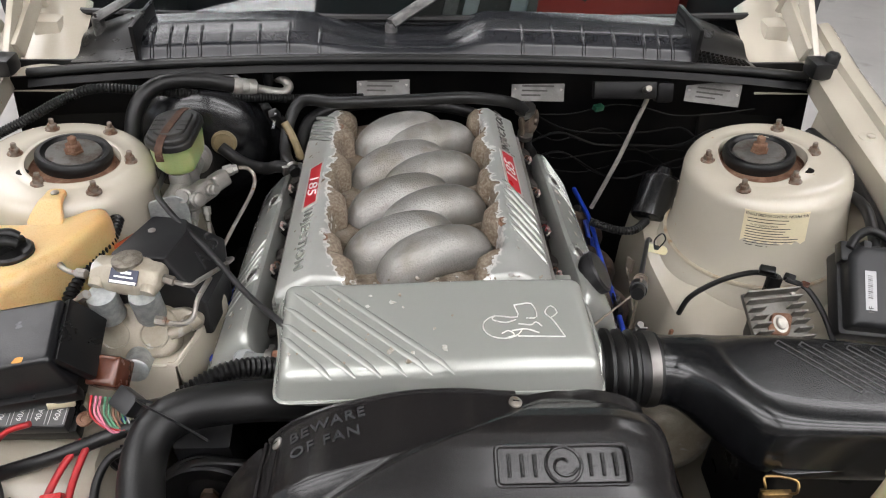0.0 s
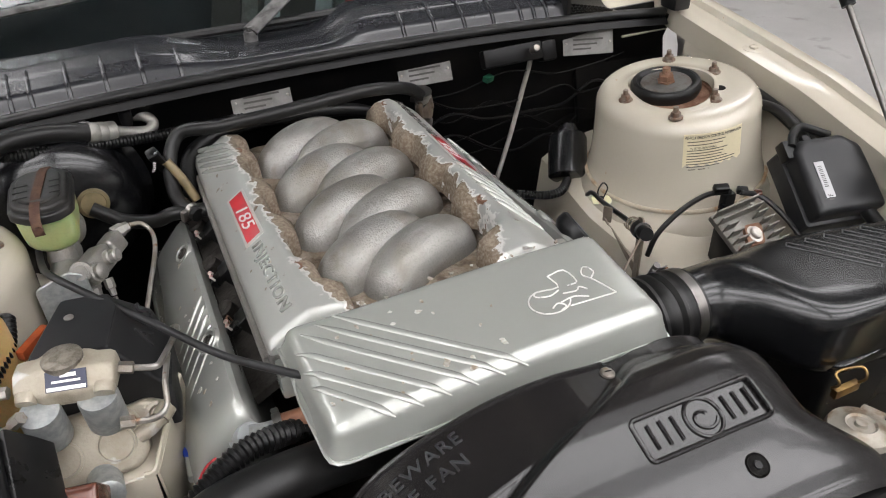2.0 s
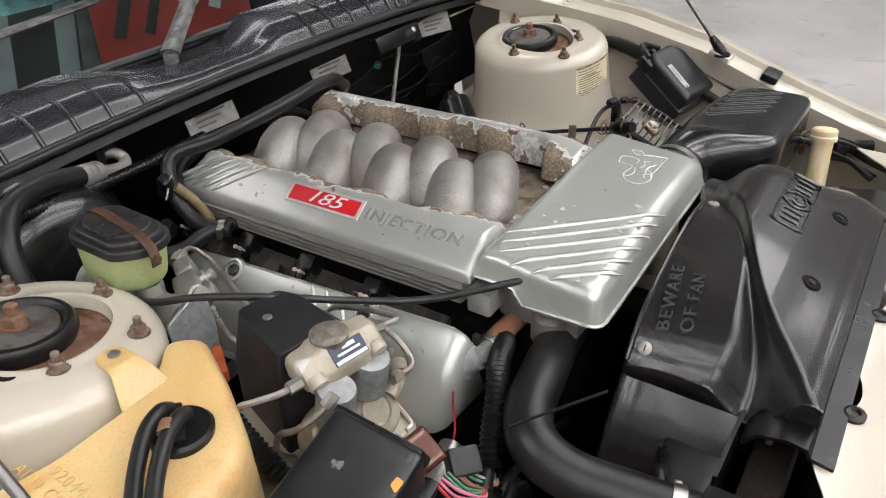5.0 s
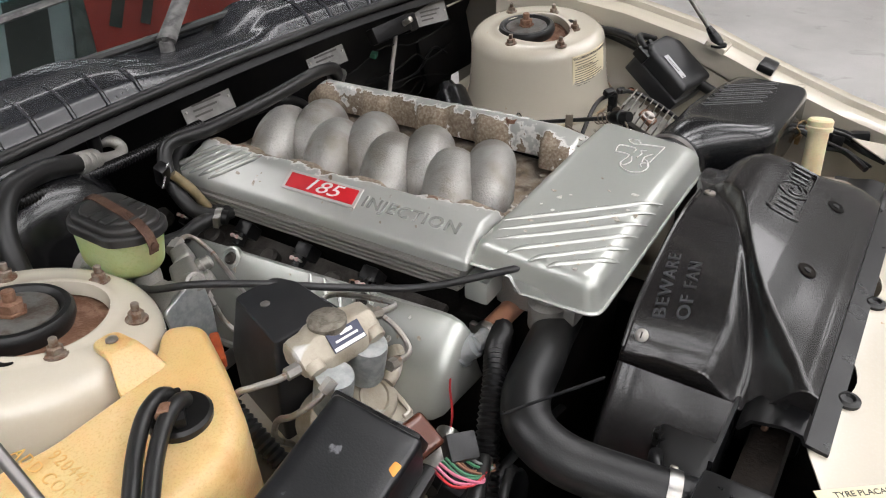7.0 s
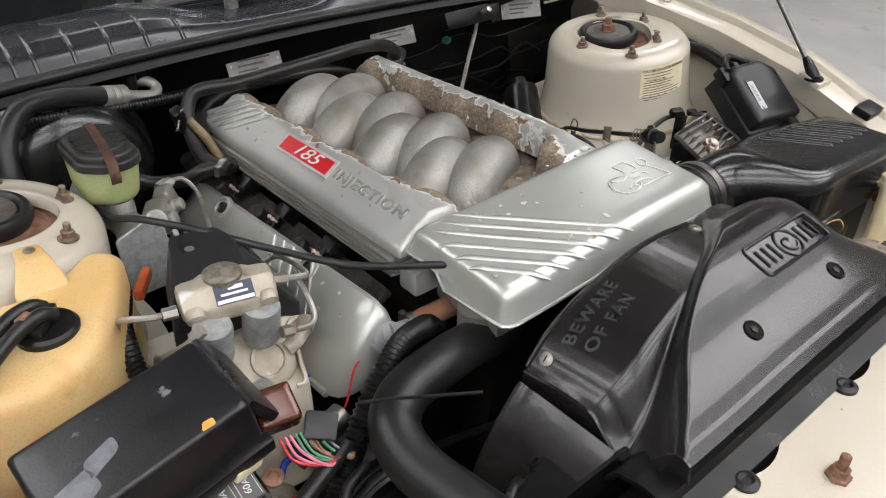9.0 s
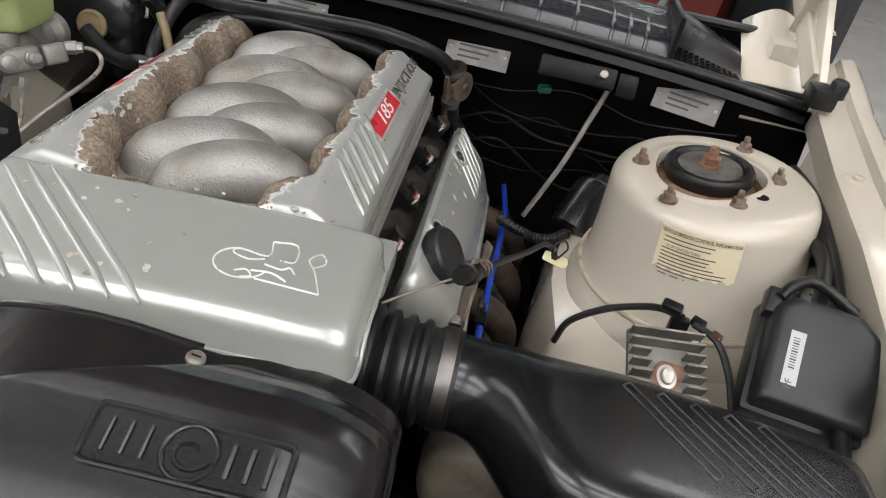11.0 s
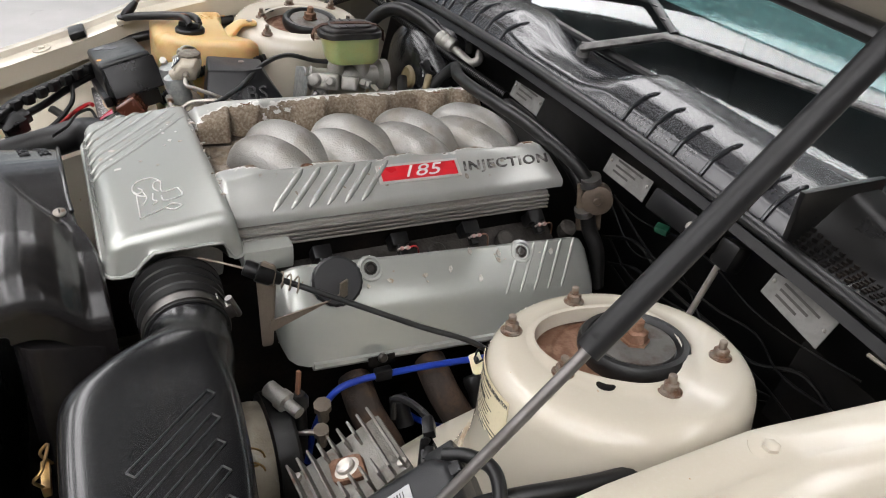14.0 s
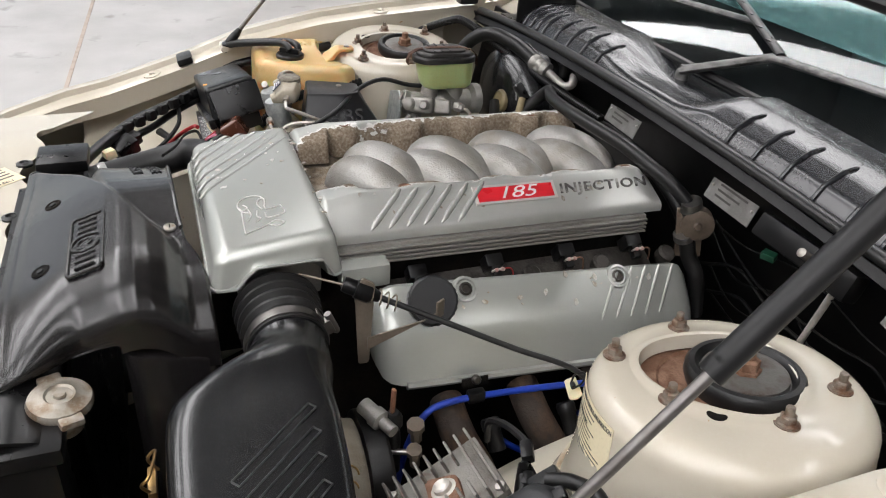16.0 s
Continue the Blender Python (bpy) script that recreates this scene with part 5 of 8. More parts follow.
PLATE_Z = ((0.386, 0.817), (0.395, 0.825), (0.43, 0.842), (0.46, 0.855), (0.476, 0.860), (0.493, 0.866), (0.508, 0.871), (0.525, 0.873), (0.54, 0.869), (0.555, 0.858), (0.57, 0.842), (0.583, 0.818), (0.595, 0.785))
BARREL_Z = ((-0.174, 0.784), (-0.168, 0.797), (-0.158, 0.810), (-0.14, 0.823), (-0.12, 0.834), (-0.10, 0.842), (-0.04, 0.8560), (0.0, 0.8590), (0.04, 0.857), (0.08, 0.849), (0.12, 0.842), (0.2, 0.82))
DUCT_RIDGE = ((0.386, -0.195), (0.419, -0.145), (0.463, -0.090), (0.49, -0.036), (0.525, 0.060), (0.545, 0.09), (0.57, 0.11), (0.60, 0.12))
BARREL_FOLD = ((-0.18, 0.488), (-0.14, 0.481), (-0.10, 0.487), (-0.04, 0.498), (0.03, 0.512), (0.07, 0.540), (0.1, 0.562))


def smooth_table(table, v, h=0.013):
    return (lerp_table(table, v - h) + 2 * lerp_table(table, v) + lerp_table(table, v + h)) / 4


def shroud_z(x, y):
    """Height of the shroud top: the flat duct plate and the fan barrel behind it."""
    plate = smooth_table(PLATE_Z, y) - 0.006 * smoothstep(0.02, -0.12, x)
    plate -= 0.075 * smoothstep(0.012, -0.070, x - smooth_table(DUCT_RIDGE, y))
    barrel = smooth_table(BARREL_Z, x) + 0.10 * (0.556 - y) * smoothstep(-0.02, -0.14, x)
    over = max(0.0, smooth_table(BARREL_FOLD, x) - y)
    barrel -= 1.5 * over * over / (over + 0.010)
    k = 0.014
    h = max(k - abs(plate - barrel), 0) / k
    return max(plate, barrel) + h * h * k * 0.25


def back_edge(x):
    return lerp_table(((-0.18, 0.566), (0.06, 0.573), (0.10, 0.577), (0.13, 0.588), (0.16, 0.595), (0.22, 0.597), (0.30, 0.597)), x)


def shroud():
    sh = thing("fan_shroud", (0, 0.44, 0.40), "moulded black plastic fan shroud with raised lettering", "fan shroud")
    turn = 0.150 + 0.062 * math.pi / 2

    def f(u, v):
        a = min(math.pi / 2, max(0.0, (u - 0.150) / 0.062))
        lo = 0.386 + 0.118 * smoothstep(turn - 0.006, turn + 0.020, u)
        hi = back_edge(u)
        y = lo + (hi - lo) * min(v, 1.0)
        z = shroud_z(min(u, 0.15), y)
        front = smoothstep(0.475, 0.405, y)
        x = u if a <= 0 else 0.150 + (0.086 + 0.034 * front) * math.sin(a)
        z -= (0.048 - 0.016 * front) * (1 - math.cos(a)) + max(0.0, u - turn)
        if v > 1:
            y, z = hi + 0.003, z - 0.05 * (v - 1)
        return (x, y, z)

    bm = bmesh.new()
    sheet(bm, steps(-0.174, 0.148, 180) + steps(0.150, turn, 30) + steps(turn + 0.004, turn + 0.030, 6), steps(0, 1, 130) + [1.1, 1.3], f, 0.003)
    top = part("top_moulding", bm, SHROUD, sh, "satin black moulded shroud top", 60)
    # rolled lip along the back of the barrel
    bm = bmesh.new()
    tube(bm, [Vector(f(u, 1.0)) + Vector((0, 0.001, 0.0005)) for u in steps(-0.172, 0.085, 16)], 0.0028, 8, 3)
    part("rolled_lip", bm, SHROUD, top)
    bm = bmesh.new()
    outline = rounded([Vector((0.10, 0.506)), Vector((0.2375, 0.503)), Vector((0.2375, 0.600)), Vector((0.10, 0.600))], 0.022)
    slab(bm, outline, lambda x, y: 0.786 - 0.19 * (y - 0.506), 0.40, 0.004, 2)
    part("duct_neck", bm, SHROUD, sh, "black duct neck with a moulded step")
    # lower half of the fan ring
    bm = bmesh.new()
    ring = []
    for k in range(41):
        a = radians(-50 + 186 + 94 * k / 40)
        ring.append((math.cos(a), math.sin(a)))
    sheet(bm, ring, (0.452, 0.47, 0.50, 0.54, 0.562, 0.568), lambda c, y: (0.002 + (0.249 + (0.006 if y > 0.565 else 0)) * c[0], y, 0.602 + (0.249 + (0.006 if y > 0.565 else 0)) * c[1]), 0.004)
    part("fan_ring", bm, SHROUD, sh, "glossy black lower fan ring", 60)
    bm = bmesh.new()
    sheet(bm, steps(-0.26, 0.23, 10), steps(0.38, 0.775, 8), lambda x, z: (x, 0.448, z), 0.004)
    part("back_plate", bm, BLACK_PLASTIC, sh)
    # bevelled skirt below the rim of the top moulding
    rim = [Vector(f(-0.174, v)) for v in steps(1.0, 0.0, 24)]
    bm = bmesh.new()
    sheet(bm, rim, (0.0, 0.006, 0.02, 0.05), lambda p, d: (p.x - 0.001 + 0.25 * max(0.0, d - 0.004), p.y, p.z + 0.001 - d), 0.003)
    part("side_skirt", bm, SHROUD, sh, "glossy black shroud side wall", 60)
    bm = bmesh.new()
    slab(bm, rounded([Vector((-0.262, 0.450)), Vector((-0.160, 0.446)), Vector((-0.158, 0.500)), Vector((-0.20, 0.512)), Vector((-0.258, 0.496))], 0.008), 0.745, 0.60, 0.006, 3)
    rbox(bm, (0.012, 0.026, 0.040), pose(-0.214, 0.500, 0.722), 0.004)
    tube(bm, [(-0.245, 0.500, 0.742), (-0.262, 0.495, 0.744), (-0.268, 0.48, 0.72), (-0.268, 0.46, 0.64)], 0.007, 10, 5)
    part("sensor_housing", bm, BLACK_PLASTIC, sh, "black plastic sensor housing on the shroud side")
    bm = bmesh.new()
    tube(bm, [(-0.168, 0.420, 0.772), (-0.172, 0.424, 0.70), (-0.174, 0.426, 0.62)], 0.0035, 8, 3)
    part("rusty_edge", bm, RUST, sh, "rust-stained core edge strip")
    # pressed emblem panel: frame, ring and plain bars
    def on(x, y, lift=0.0):
        return Vector((x, y, shroud_z(x, y) + lift))

    cx, cy, w, d = 0.117, 0.477, 0.062, 0.0175
    corners = rounded([Vector((cx - w, cy - d)), Vector((cx + w, cy - d)), Vector((cx + w, cy + d)), Vector((cx - w, cy + d))], 0.006, 0.006)
    bm = bmesh.new()
    line = [on(p.x, p.y, 0.0002) for p in corners]
    tube(bm, line + line[:1], 0.0022, 8, 1, False)
    em = part("emblem_frame", bm, SHROUD, top)
    bm = bmesh.new()
    line = [on(cx + 0.001 + 0.0165 * math.cos(a), cy + 0.0165 * math.sin(a), 0.0002) for a in steps(0, 2 * math.pi, 24)]
    tube(bm, line, 0.0018, 8, 1, False)
    part("emblem_ring", bm, SHROUD, top)
    bm = bmesh.new()
    line = [on(cx + 0.001 + (0.004 + 0.0015 * a) * math.cos(a), cy + (0.003 + 0.0014 * a) * math.sin(a), 0.0002) for a in steps(0.5, 6.0, 16)]
    tube(bm, line, 0.0016, 6, 1)
    part("emblem_curl", bm, SHROUD, top)
    for strokes in ((((-0.050, -0.010), (-0.050, 0.010)),), (((-0.038, -0.010), (-0.038, 0.010)),), (((-0.026, -0.010), (-0.026, 0.010)),),
                    (((0.026, -0.010), (0.026, 0.010)),), (((0.038, -0.010), (0.038, 0.010)),), (((0.050, -0.010), (0.050, 0.010)),)):
        bm = bmesh.new()
        for line in strokes:
            for p, q in zip(line, line[1:]):
                a, b = Vector(p), Vector(q)
                tube(bm, [on(cx + m.x, cy + m.y, 0.0003) for m in (a, a.lerp(b, 0.5), b)], 0.0019, 8, 2)
        part("emblem_bar", bm, SHROUD, top)
    for x, y in ((0.137, 0.430), (-0.018, 0.432)):
        bm = bmesh.new()
        # Dark dish paints the shade inside the fixing hole.
        p = on(x, y, 0.0)
        m = frame_on(p, (1, 0, 0), (0, 1, 0.42))
        lathe(bm, ((0.0105, 0.0005), (0.0095, 0.0016), (0.008, 0.0002), (0.0, -0.0005)), m, 20)
        hole = part("fixing_hole", bm, DARK, top, "recessed fixing hole")
        bm = bmesh.new()
        lathe(bm, ((0.004, 0.0), (0.0035, 0.002), (0, 0.0022)), m, 10)
        part("clip", bm, BLACK_PLASTIC, hole)
    for x, y in ((-0.161, 0.553), (0.084, 0.564)):
        bm = bmesh.new()
        m = frame_on(on(x, y, 0.0), (1, 0, shroud_z(x + 0.01, y) * 100 - shroud_z(x, y) * 100), (0, 1, 0))
        lathe(bm, ((0.0072, -0.001), (0.007, 0.002), (0.005, 0.0032), (0, 0.0034)), m, 16)
        screw = part("screw", bm, STEEL, top, "steel cross-head screw")
        # Dark bar drawn for the shade of a cut slot.
        part("slot", boxed((0.007, 0.0014, 0.001), m @ pose(0, 0, 0.0032), 0), DARK, screw, "", 0)
    # raised warning on the barrel
    for text, cxx, cyy, size in (("BEWARE", -0.108, 0.549, 0.0185), ("OF FAN", -0.108, 0.526, 0.0185)):
        p = on(cxx, cyy)
        gx = (shroud_z(cxx + 0.02, cyy) - shroud_z(cxx - 0.02, cyy)) / 0.04
        gy = (shroud_z(cxx, cyy + 0.008) - shroud_z(cxx, cyy - 0.008)) / 0.016
        bm = letters(text, size, 0.0014, pose(0, 0, 0, 0, 0, 9), 0.0, 1.15)
        for v in bm.verts:
            x, y = cxx + v.co.x, cyy + v.co.y
            v.co = Vector((x, y, shroud_z(x, y) + v.co.z + 0.0004))
        part("lettering", bm, GREYLETTER, top, "raised black warning lettering, lightened for its highlights", 0)


# Lettering colour is lightened to carry the highlights on the raised letters.
GREYLETTER = surface("highlit_black_lettering", (0.045, 0.046, 0.05), 0.4, 0.0, (0.03, 0.03, 0.032), scale=60)
SHROUD = surface("satin_black_moulding", (0.0095, 0.0088, 0.0090), 0.27, 0.0, (0.014, 0.0122, 0.0122), mix=(0.35, 0.75), scale=9, bump=0.03, grain=420, dust=0.006, coat=0.18, rough_vary=0.0)
shroud()


# ---- right side: intake duct, airbox, ignition module, relay box ----
# Rib edges, coloured lighter than the lid.
RIBEDGE = surface("lighter_rib_edge", (0.05, 0.05, 0.052), 0.35, 0.0, (0.02, 0.02, 0.021), scale=60)


def intake():
    duct = thing("intake_duct", (0.22, 0.668, 0.70), "black ribbed rubber intake bellows with steel clamp", "intake duct")
    bm = bmesh.new()
    prof = [(0.030, -0.002)]
    for k in range(4):
        z = 0.004 + 0.0145 * k
        prof += [(0.042 + 0.002 * (k < 3), z), (0.050 - 0.001 * k, z + 0.004), (0.050 - 0.001 * k, z + 0.008), (0.042, z + 0.0115)]
    prof += [(0.042, 0.064), (0.044, 0.066), (0.044, 0.084), (0.038, 0.084)]
    m = frame_on((0.184, 0.668, 0.787), (0, 1, 0), (0, 0, 1))
    lathe(bm, prof, m, 40)
    part("bellows", bm, RUBBER, duct, "black ribbed rubber bellows", 50)
    bm = bmesh.new()
    lathe(bm, ((0.0442, 0.068), (0.0455, 0.068), (0.0458, 0.074), (0.0455, 0.080), (0.0442, 0.080)), m, 40)
    rbox(bm, (0.012, 0.009, 0.018), pose(0.258, 0.7135, 0.803, 22, 0, 0), 0.002)
    lathe(bm, ((0.0042, 0), (0.0042, 0.026), (0.003, 0.028), (0, 0.028)), along((0.258, 0.7125, 0.818), (0.258, 0.724, 0.790)), 10)
    rbox(bm, (0.010, 0.0015, 0.026), pose(0.258, 0.7075, 0.812, 30, 0, 0), 0.0005)
    part("hose_clamp", bm, RODSTEEL, duct, "dull steel worm-drive clamp")
    box = thing("air_cleaner", (0.45, 0.60, 0.58), "satin black air cleaner box with ribbed lid", "air cleaner")
    # snorkel flowing into the lid
    bm = bmesh.new()
    rings = []
    stations = ((0.262, 0.668, 0.787, 0.0425, 0.0425, 2.0), (0.278, 0.667, 0.786, 0.0422, 0.042, 2.0), (0.292, 0.663, 0.786, 0.045, 0.043, 2.05), (0.305, 0.655, 0.786, 0.052, 0.046, 2.1),
                (0.320, 0.644, 0.786, 0.061, 0.050, 2.25), (0.336, 0.632, 0.785, 0.0690, 0.0515, 2.6), (0.352, 0.623, 0.783, 0.0745, 0.0510, 3.4), (0.372, 0.618, 0.7815, 0.0765, 0.0500, 4.6), (0.41, 0.616, 0.779, 0.0765, 0.0500, 6.0),
                (0.47, 0.613, 0.776, 0.0745, 0.0495, 6.5), (0.53, 0.609, 0.773, 0.0705, 0.0490, 6.5), (0.585, 0.605, 0.771, 0.0650, 0.0480, 6.5), (0.603, 0.604, 0.770, 0.0620, 0.0450, 6.0), (0.612, 0.603, 0.768, 0.0560, 0.0380, 5.0), (0.615, 0.603, 0.766, 0.0450, 0.0280, 4.0))
    smooth_row = []
    for i in range(len(stations) - 1):
        p, a, b, n = (stations[max(i - 1, 0)], stations[i], stations[i + 1], stations[min(i + 2, len(stations) - 1)])
        for t in (0.0, 0.25, 0.5, 0.75):
            smooth_row.append([0.5 * (2 * v1 + (v2 - v0) * t + (2 * v0 - 5 * v1 + 4 * v2 - v3) * t * t + (3 * v1 - v0 - 3 * v2 + v3) * t ** 3) for v0, v1, v2, v3 in zip(p, a, b, n)])
    smooth_row.append(stations[-1])
    for x, y, z, ry, rz, e in smooth_row:
        ring = []
        for k in range(64):
            a = 2 * math.pi * k / 64
            ca, sa = math.cos(a), math.sin(a)
            ring.append((x, y + ry * math.copysign(abs(ca) ** (2 / e), ca), z + rz * math.copysign(abs(sa) ** (2 / e), sa)))
        rings.append(ring)
    loft(bm, rings)
    lid = part("lid", bm, SATIN_BLACK, box, "satin black ribbed lid flowing into a snorkel", 60)
    outline = rounded([Vector((0.370, 0.541)), Vector((0.605, 0.552)), Vector((0.612, 0.655)), Vector((0.372, 0.691))], 0.02)
    lid_z = lambda x, y: lerp_table(((0.37, 0.8315), (0.41, 0.829), (0.47, 0.8255), (0.53, 0.822), (0.585, 0.819)), x)
    bm = bmesh.new()
    rim = inset(outline, -0.006)
    slab(bm, rim, 0.757, 0.747, 0.002, 2)
    part("seam_flange", bm, SATIN_BLACK, box)
    bm = bmesh.new()
    slab(bm, inset(outline, 0.004), 0.7475, 0.58, 0.004, 2)
    part("lower_case", bm, BLACK_PLASTIC, box)
    for k in range(5):
        a = Vector((0.402 + 0.0285 * k, 0.664 - 0.0015 * k))
        b = Vector((0.470 + 0.0285 * k, 0.589 - 0.0015 * k))
        if b.x > 0.58:
            b = a.lerp(b, (0.58 - a.x) / (b.x - a.x))
        d = (b - a).normalized()
        q = Vector((d.y, -d.x)) * -0.0085
        loop = [a, a + q * 1.0, b + q, b]
        bm = bmesh.new()
        pts = [Vector((p.x, p.y, lid_z(p.x, p.y) + 0.0002)) for p in [a, b, b + q, a + q, a]]
        for u, v in zip(pts, pts[1:]):
            tube(bm, [u, v], 0.0009, 6, 2)
        part("raised_rib", bm, RIBEDGE, lid)
    for x, y in ((0.372, 0.532), (0.56, 0.544)):
        bm = bmesh.new()
        tube(bm, [(x - 0.014, y - 0.004, 0.742), (x - 0.016, y - 0.012, 0.756), (x - 0.015, y - 0.004, 0.766), (x + 0.015, y - 0.010, 0.766), (x + 0.016, y - 0.018, 0.756), (x + 0.014, y - 0.010, 0.742)], 0.0016, 8, 4)
        rbox(bm, (0.035, 0.008, 0.012), pose(x, y - 0.010, 0.740), 0.002)
        part("spring_clip", bm, BRASS, box, "brass-coloured wire clip")


intake()


FINS = surface("dirty_grey_alloy", (0.23, 0.22, 0.20), 0.5, 0.5, (0.15, 0.135, 0.115), mix=(0.4, 0.65), scale=50, bump=0.3, grain=500, worn=(0.12, 0.07, 0.045), worn_at=(0.6, 0.7), worn_scale=40)


def heat_sink():
    m = pose(0.474, 0.776, 0.752, 27, -4, 3) @ Matrix.Diagonal((0.76, 0.97, 0.97, 1))
    h = thing("ignition_module", (0.47, 0.78, 0.74), "finned grey alloy ignition module on a bracket", "ignition module")
    part("base", boxed((0.098, 0.104, 0.010), m, 0.003), FINS, h)
    for k in range(9):
        y = -0.047 + 0.0117 * k
        if 3 <= k <= 6:
            for q in (1, -1):
                part("fin", boxed((0.026, 0.0028, 0.020), m @ pose(q * 0.035, y, 0.014), 0.001), FINS, h, "", 0)
        else:
            part("fin", boxed((0.096, 0.0028, 0.020), m @ pose(0, y, 0.014), 0.001), FINS, h, "", 0)
    bm = bmesh.new()
    lathe(bm, ((0.014, 0.004), (0.014, 0.011), (0.0095, 0.012), (0.009, 0.017), (0.007, 0.0185), (0, 0.0185)), m, 24)
    part("power_transistor", bm, PALESTEEL, h, "bright domed transistor cap")
    bm = bmesh.new()
    slab(bm, rounded([Vector((-0.030, 0)), Vector((0, -0.020)), Vector((0.030, 0)), Vector((0, 0.020))], 0.008), 0.0112, 0.004, 0.001, 2, m @ pose(0, 0, 0, 0, 0, 25))
    part("transistor_flange", bm, RUST, h, "rusty transistor flange")
    for q in (1, -1):
        bm = bmesh.new()
        lathe(bm, ((0.005, 0.005), (0.005, 0.009), (0, 0.0095)), m @ pose(q * 0.040, q * 0.046, 0), 12)
        part("rivet", bm, STEEL, h)
    bm = boxed((0.05, 0.08, 0.08), pose(0.490, 0.80, 0.70), 0.008)
    part("bracket", bm, BLACK_PLASTIC, h)


heat_sink()


def relay_box():
    m = pose(0.602, 0.777, 0.812, 36, 0, -10) @ Matrix.Scale(0.92, 4)
    b = thing("relay_box", (0.60, 0.80, 0.78), "dark grey plastic relay box with white label", "relay box")
    bm = bmesh.new()
    slab(bm, rounded([Vector((-0.056, -0.060)), Vector((0.056, -0.060)), Vector((0.056, 0.040)), Vector((0.030, 0.062)), Vector((-0.040, 0.062)), Vector((-0.056, 0.045))], 0.006), 0.020, -0.018, 0.010, 4, m)
    part("lid", bm, GREY_PLASTIC, b)
    bm = bmesh.new()
    slab(bm, rounded([Vector((-0.062, -0.066)), Vector((0.062, -0.066)), Vector((0.062, 0.060)), Vector((-0.062, 0.060))], 0.006), -0.012, -0.045, 0.003, 2, m)
    part("base", bm, GREY_PLASTIC, b)
    q = m @ pose(-0.030, -0.012, 0.0206, 0, -2, 90) @ Matrix.Scale(0.8, 4)
    label = part("sticker", boxed((0.082, 0.019, 0.0006), q, 0), PALEGREY, b, "pale barcode sticker", 0)
    part("lettering", letters("PF", 0.013, 0.0002, q @ pose(-0.029, 0, 0.0005)), INK, label, "", 0)
    for k in range(12):
        part("printed_bar", boxed((0.0012 if k % 3 else 0.002, 0.008, 0.0004), q @ pose(-0.008 + 0.0036 * k, 0.001, 0.0004), 0), INK, label, "", 0)
    part("connector", boxed((0.03, 0.03, 0.022), m @ pose(-0.050, 0.052, 0.0), 0.003), BLACK_PLASTIC, b)
    part("clip", boxed((0.012, 0.02, 0.012), m @ pose(-0.030, 0.058, 0.012), 0.002), BLACK_PLASTIC, b)


relay_box()


def tower_label():
    m0 = pose(0.512, 1.022, 0.873, 0, -6.5, 0)

    def skin(u, v):
        """u along the sticker 0..1, v upwards 0..1."""
        z = -0.096 + 0.080 * v
        r = 0.1202 + (-z - 0.06) * 0.05
        a = radians(-125 + 41 * u)
        return m0 @ Vector((r * math.cos(a) * 1.03 + 0.010, r * math.sin(a) * 1.08 - 0.002, z))

    t = thing("emission_sticker", skin(0.5, 0), "cream printed emission control sticker on the tower", "sticker")
    bm = bmesh.new()
    sheet(bm, steps(0, 1, 14), steps(0, 1, 3), lambda u, v: skin(u, v) + (skin(u, v) - Vector((0.52, 1.02, skin(u, v).z))).normalized() * 0.0008, 0.0006)
    part("paper", bm, LABEL, t)

    def print_on(bm):
        for v in bm.verts:
            p = skin(0.5 + v.co.x, 0.5 + v.co.y)
            v.co = p + (p - Vector((0.52, 1.02, p.z))).normalized() * (0.0010 + 0.0003 * v.co.z)
        return bm

    scale = Matrix.Diagonal((1, 1.6, 1, 1))
    part("lettering", print_on(letters("VEHICLE EMISSION CONTROL INFORMATION", 0.047, 0.5, scale @ Matrix.Translation((0, 0.27, 0)), 0, 1.0, 0.0006)), INK, t, "", 0)
    part("lettering", print_on(letters("CATALYTIC CONVERTER EXHAUST SYSTEM FITTED", 0.040, 0.5, scale @ Matrix.Translation((0, -0.245, 0)), 0, 1.0, 0.0005)), INK, t, "", 0)
    part("lettering", print_on(letters("TO SET IGNITION TIMING:", 0.036, 0.5, scale @ Matrix.Translation((-0.18, 0.135, 0)))), INK, t, "", 0)
    random.seed(4)
    for k in range(12):
        y = 0.36 - 0.055 * k if k > 0 else 0.37
        if k in (2,):
            continue
        w = random.uniform(0.55, 0.84) if k < 9 else random.uniform(0.3, 0.6)
        bm = boxed((w, 0.016, 0.3), pose(-0.44 + w / 2, y - 0.02, 0), 0)
        bmesh.ops.subdivide_edges(bm, edges=[e for e in bm.edges if e.calc_length() > 0.31], cuts=8)
        part("printed_bar", print_on(bm), INK, t, "", 0)


tower_label()


# ---- left side: coolant tank, fuse boxes, brakes ----
TANKTEXT = surface("raised_tank_lettering", (0.58, 0.33, 0.10), 0.4, 0.0, (0.62, 0.40, 0.16), scale=20, sss=0.2)


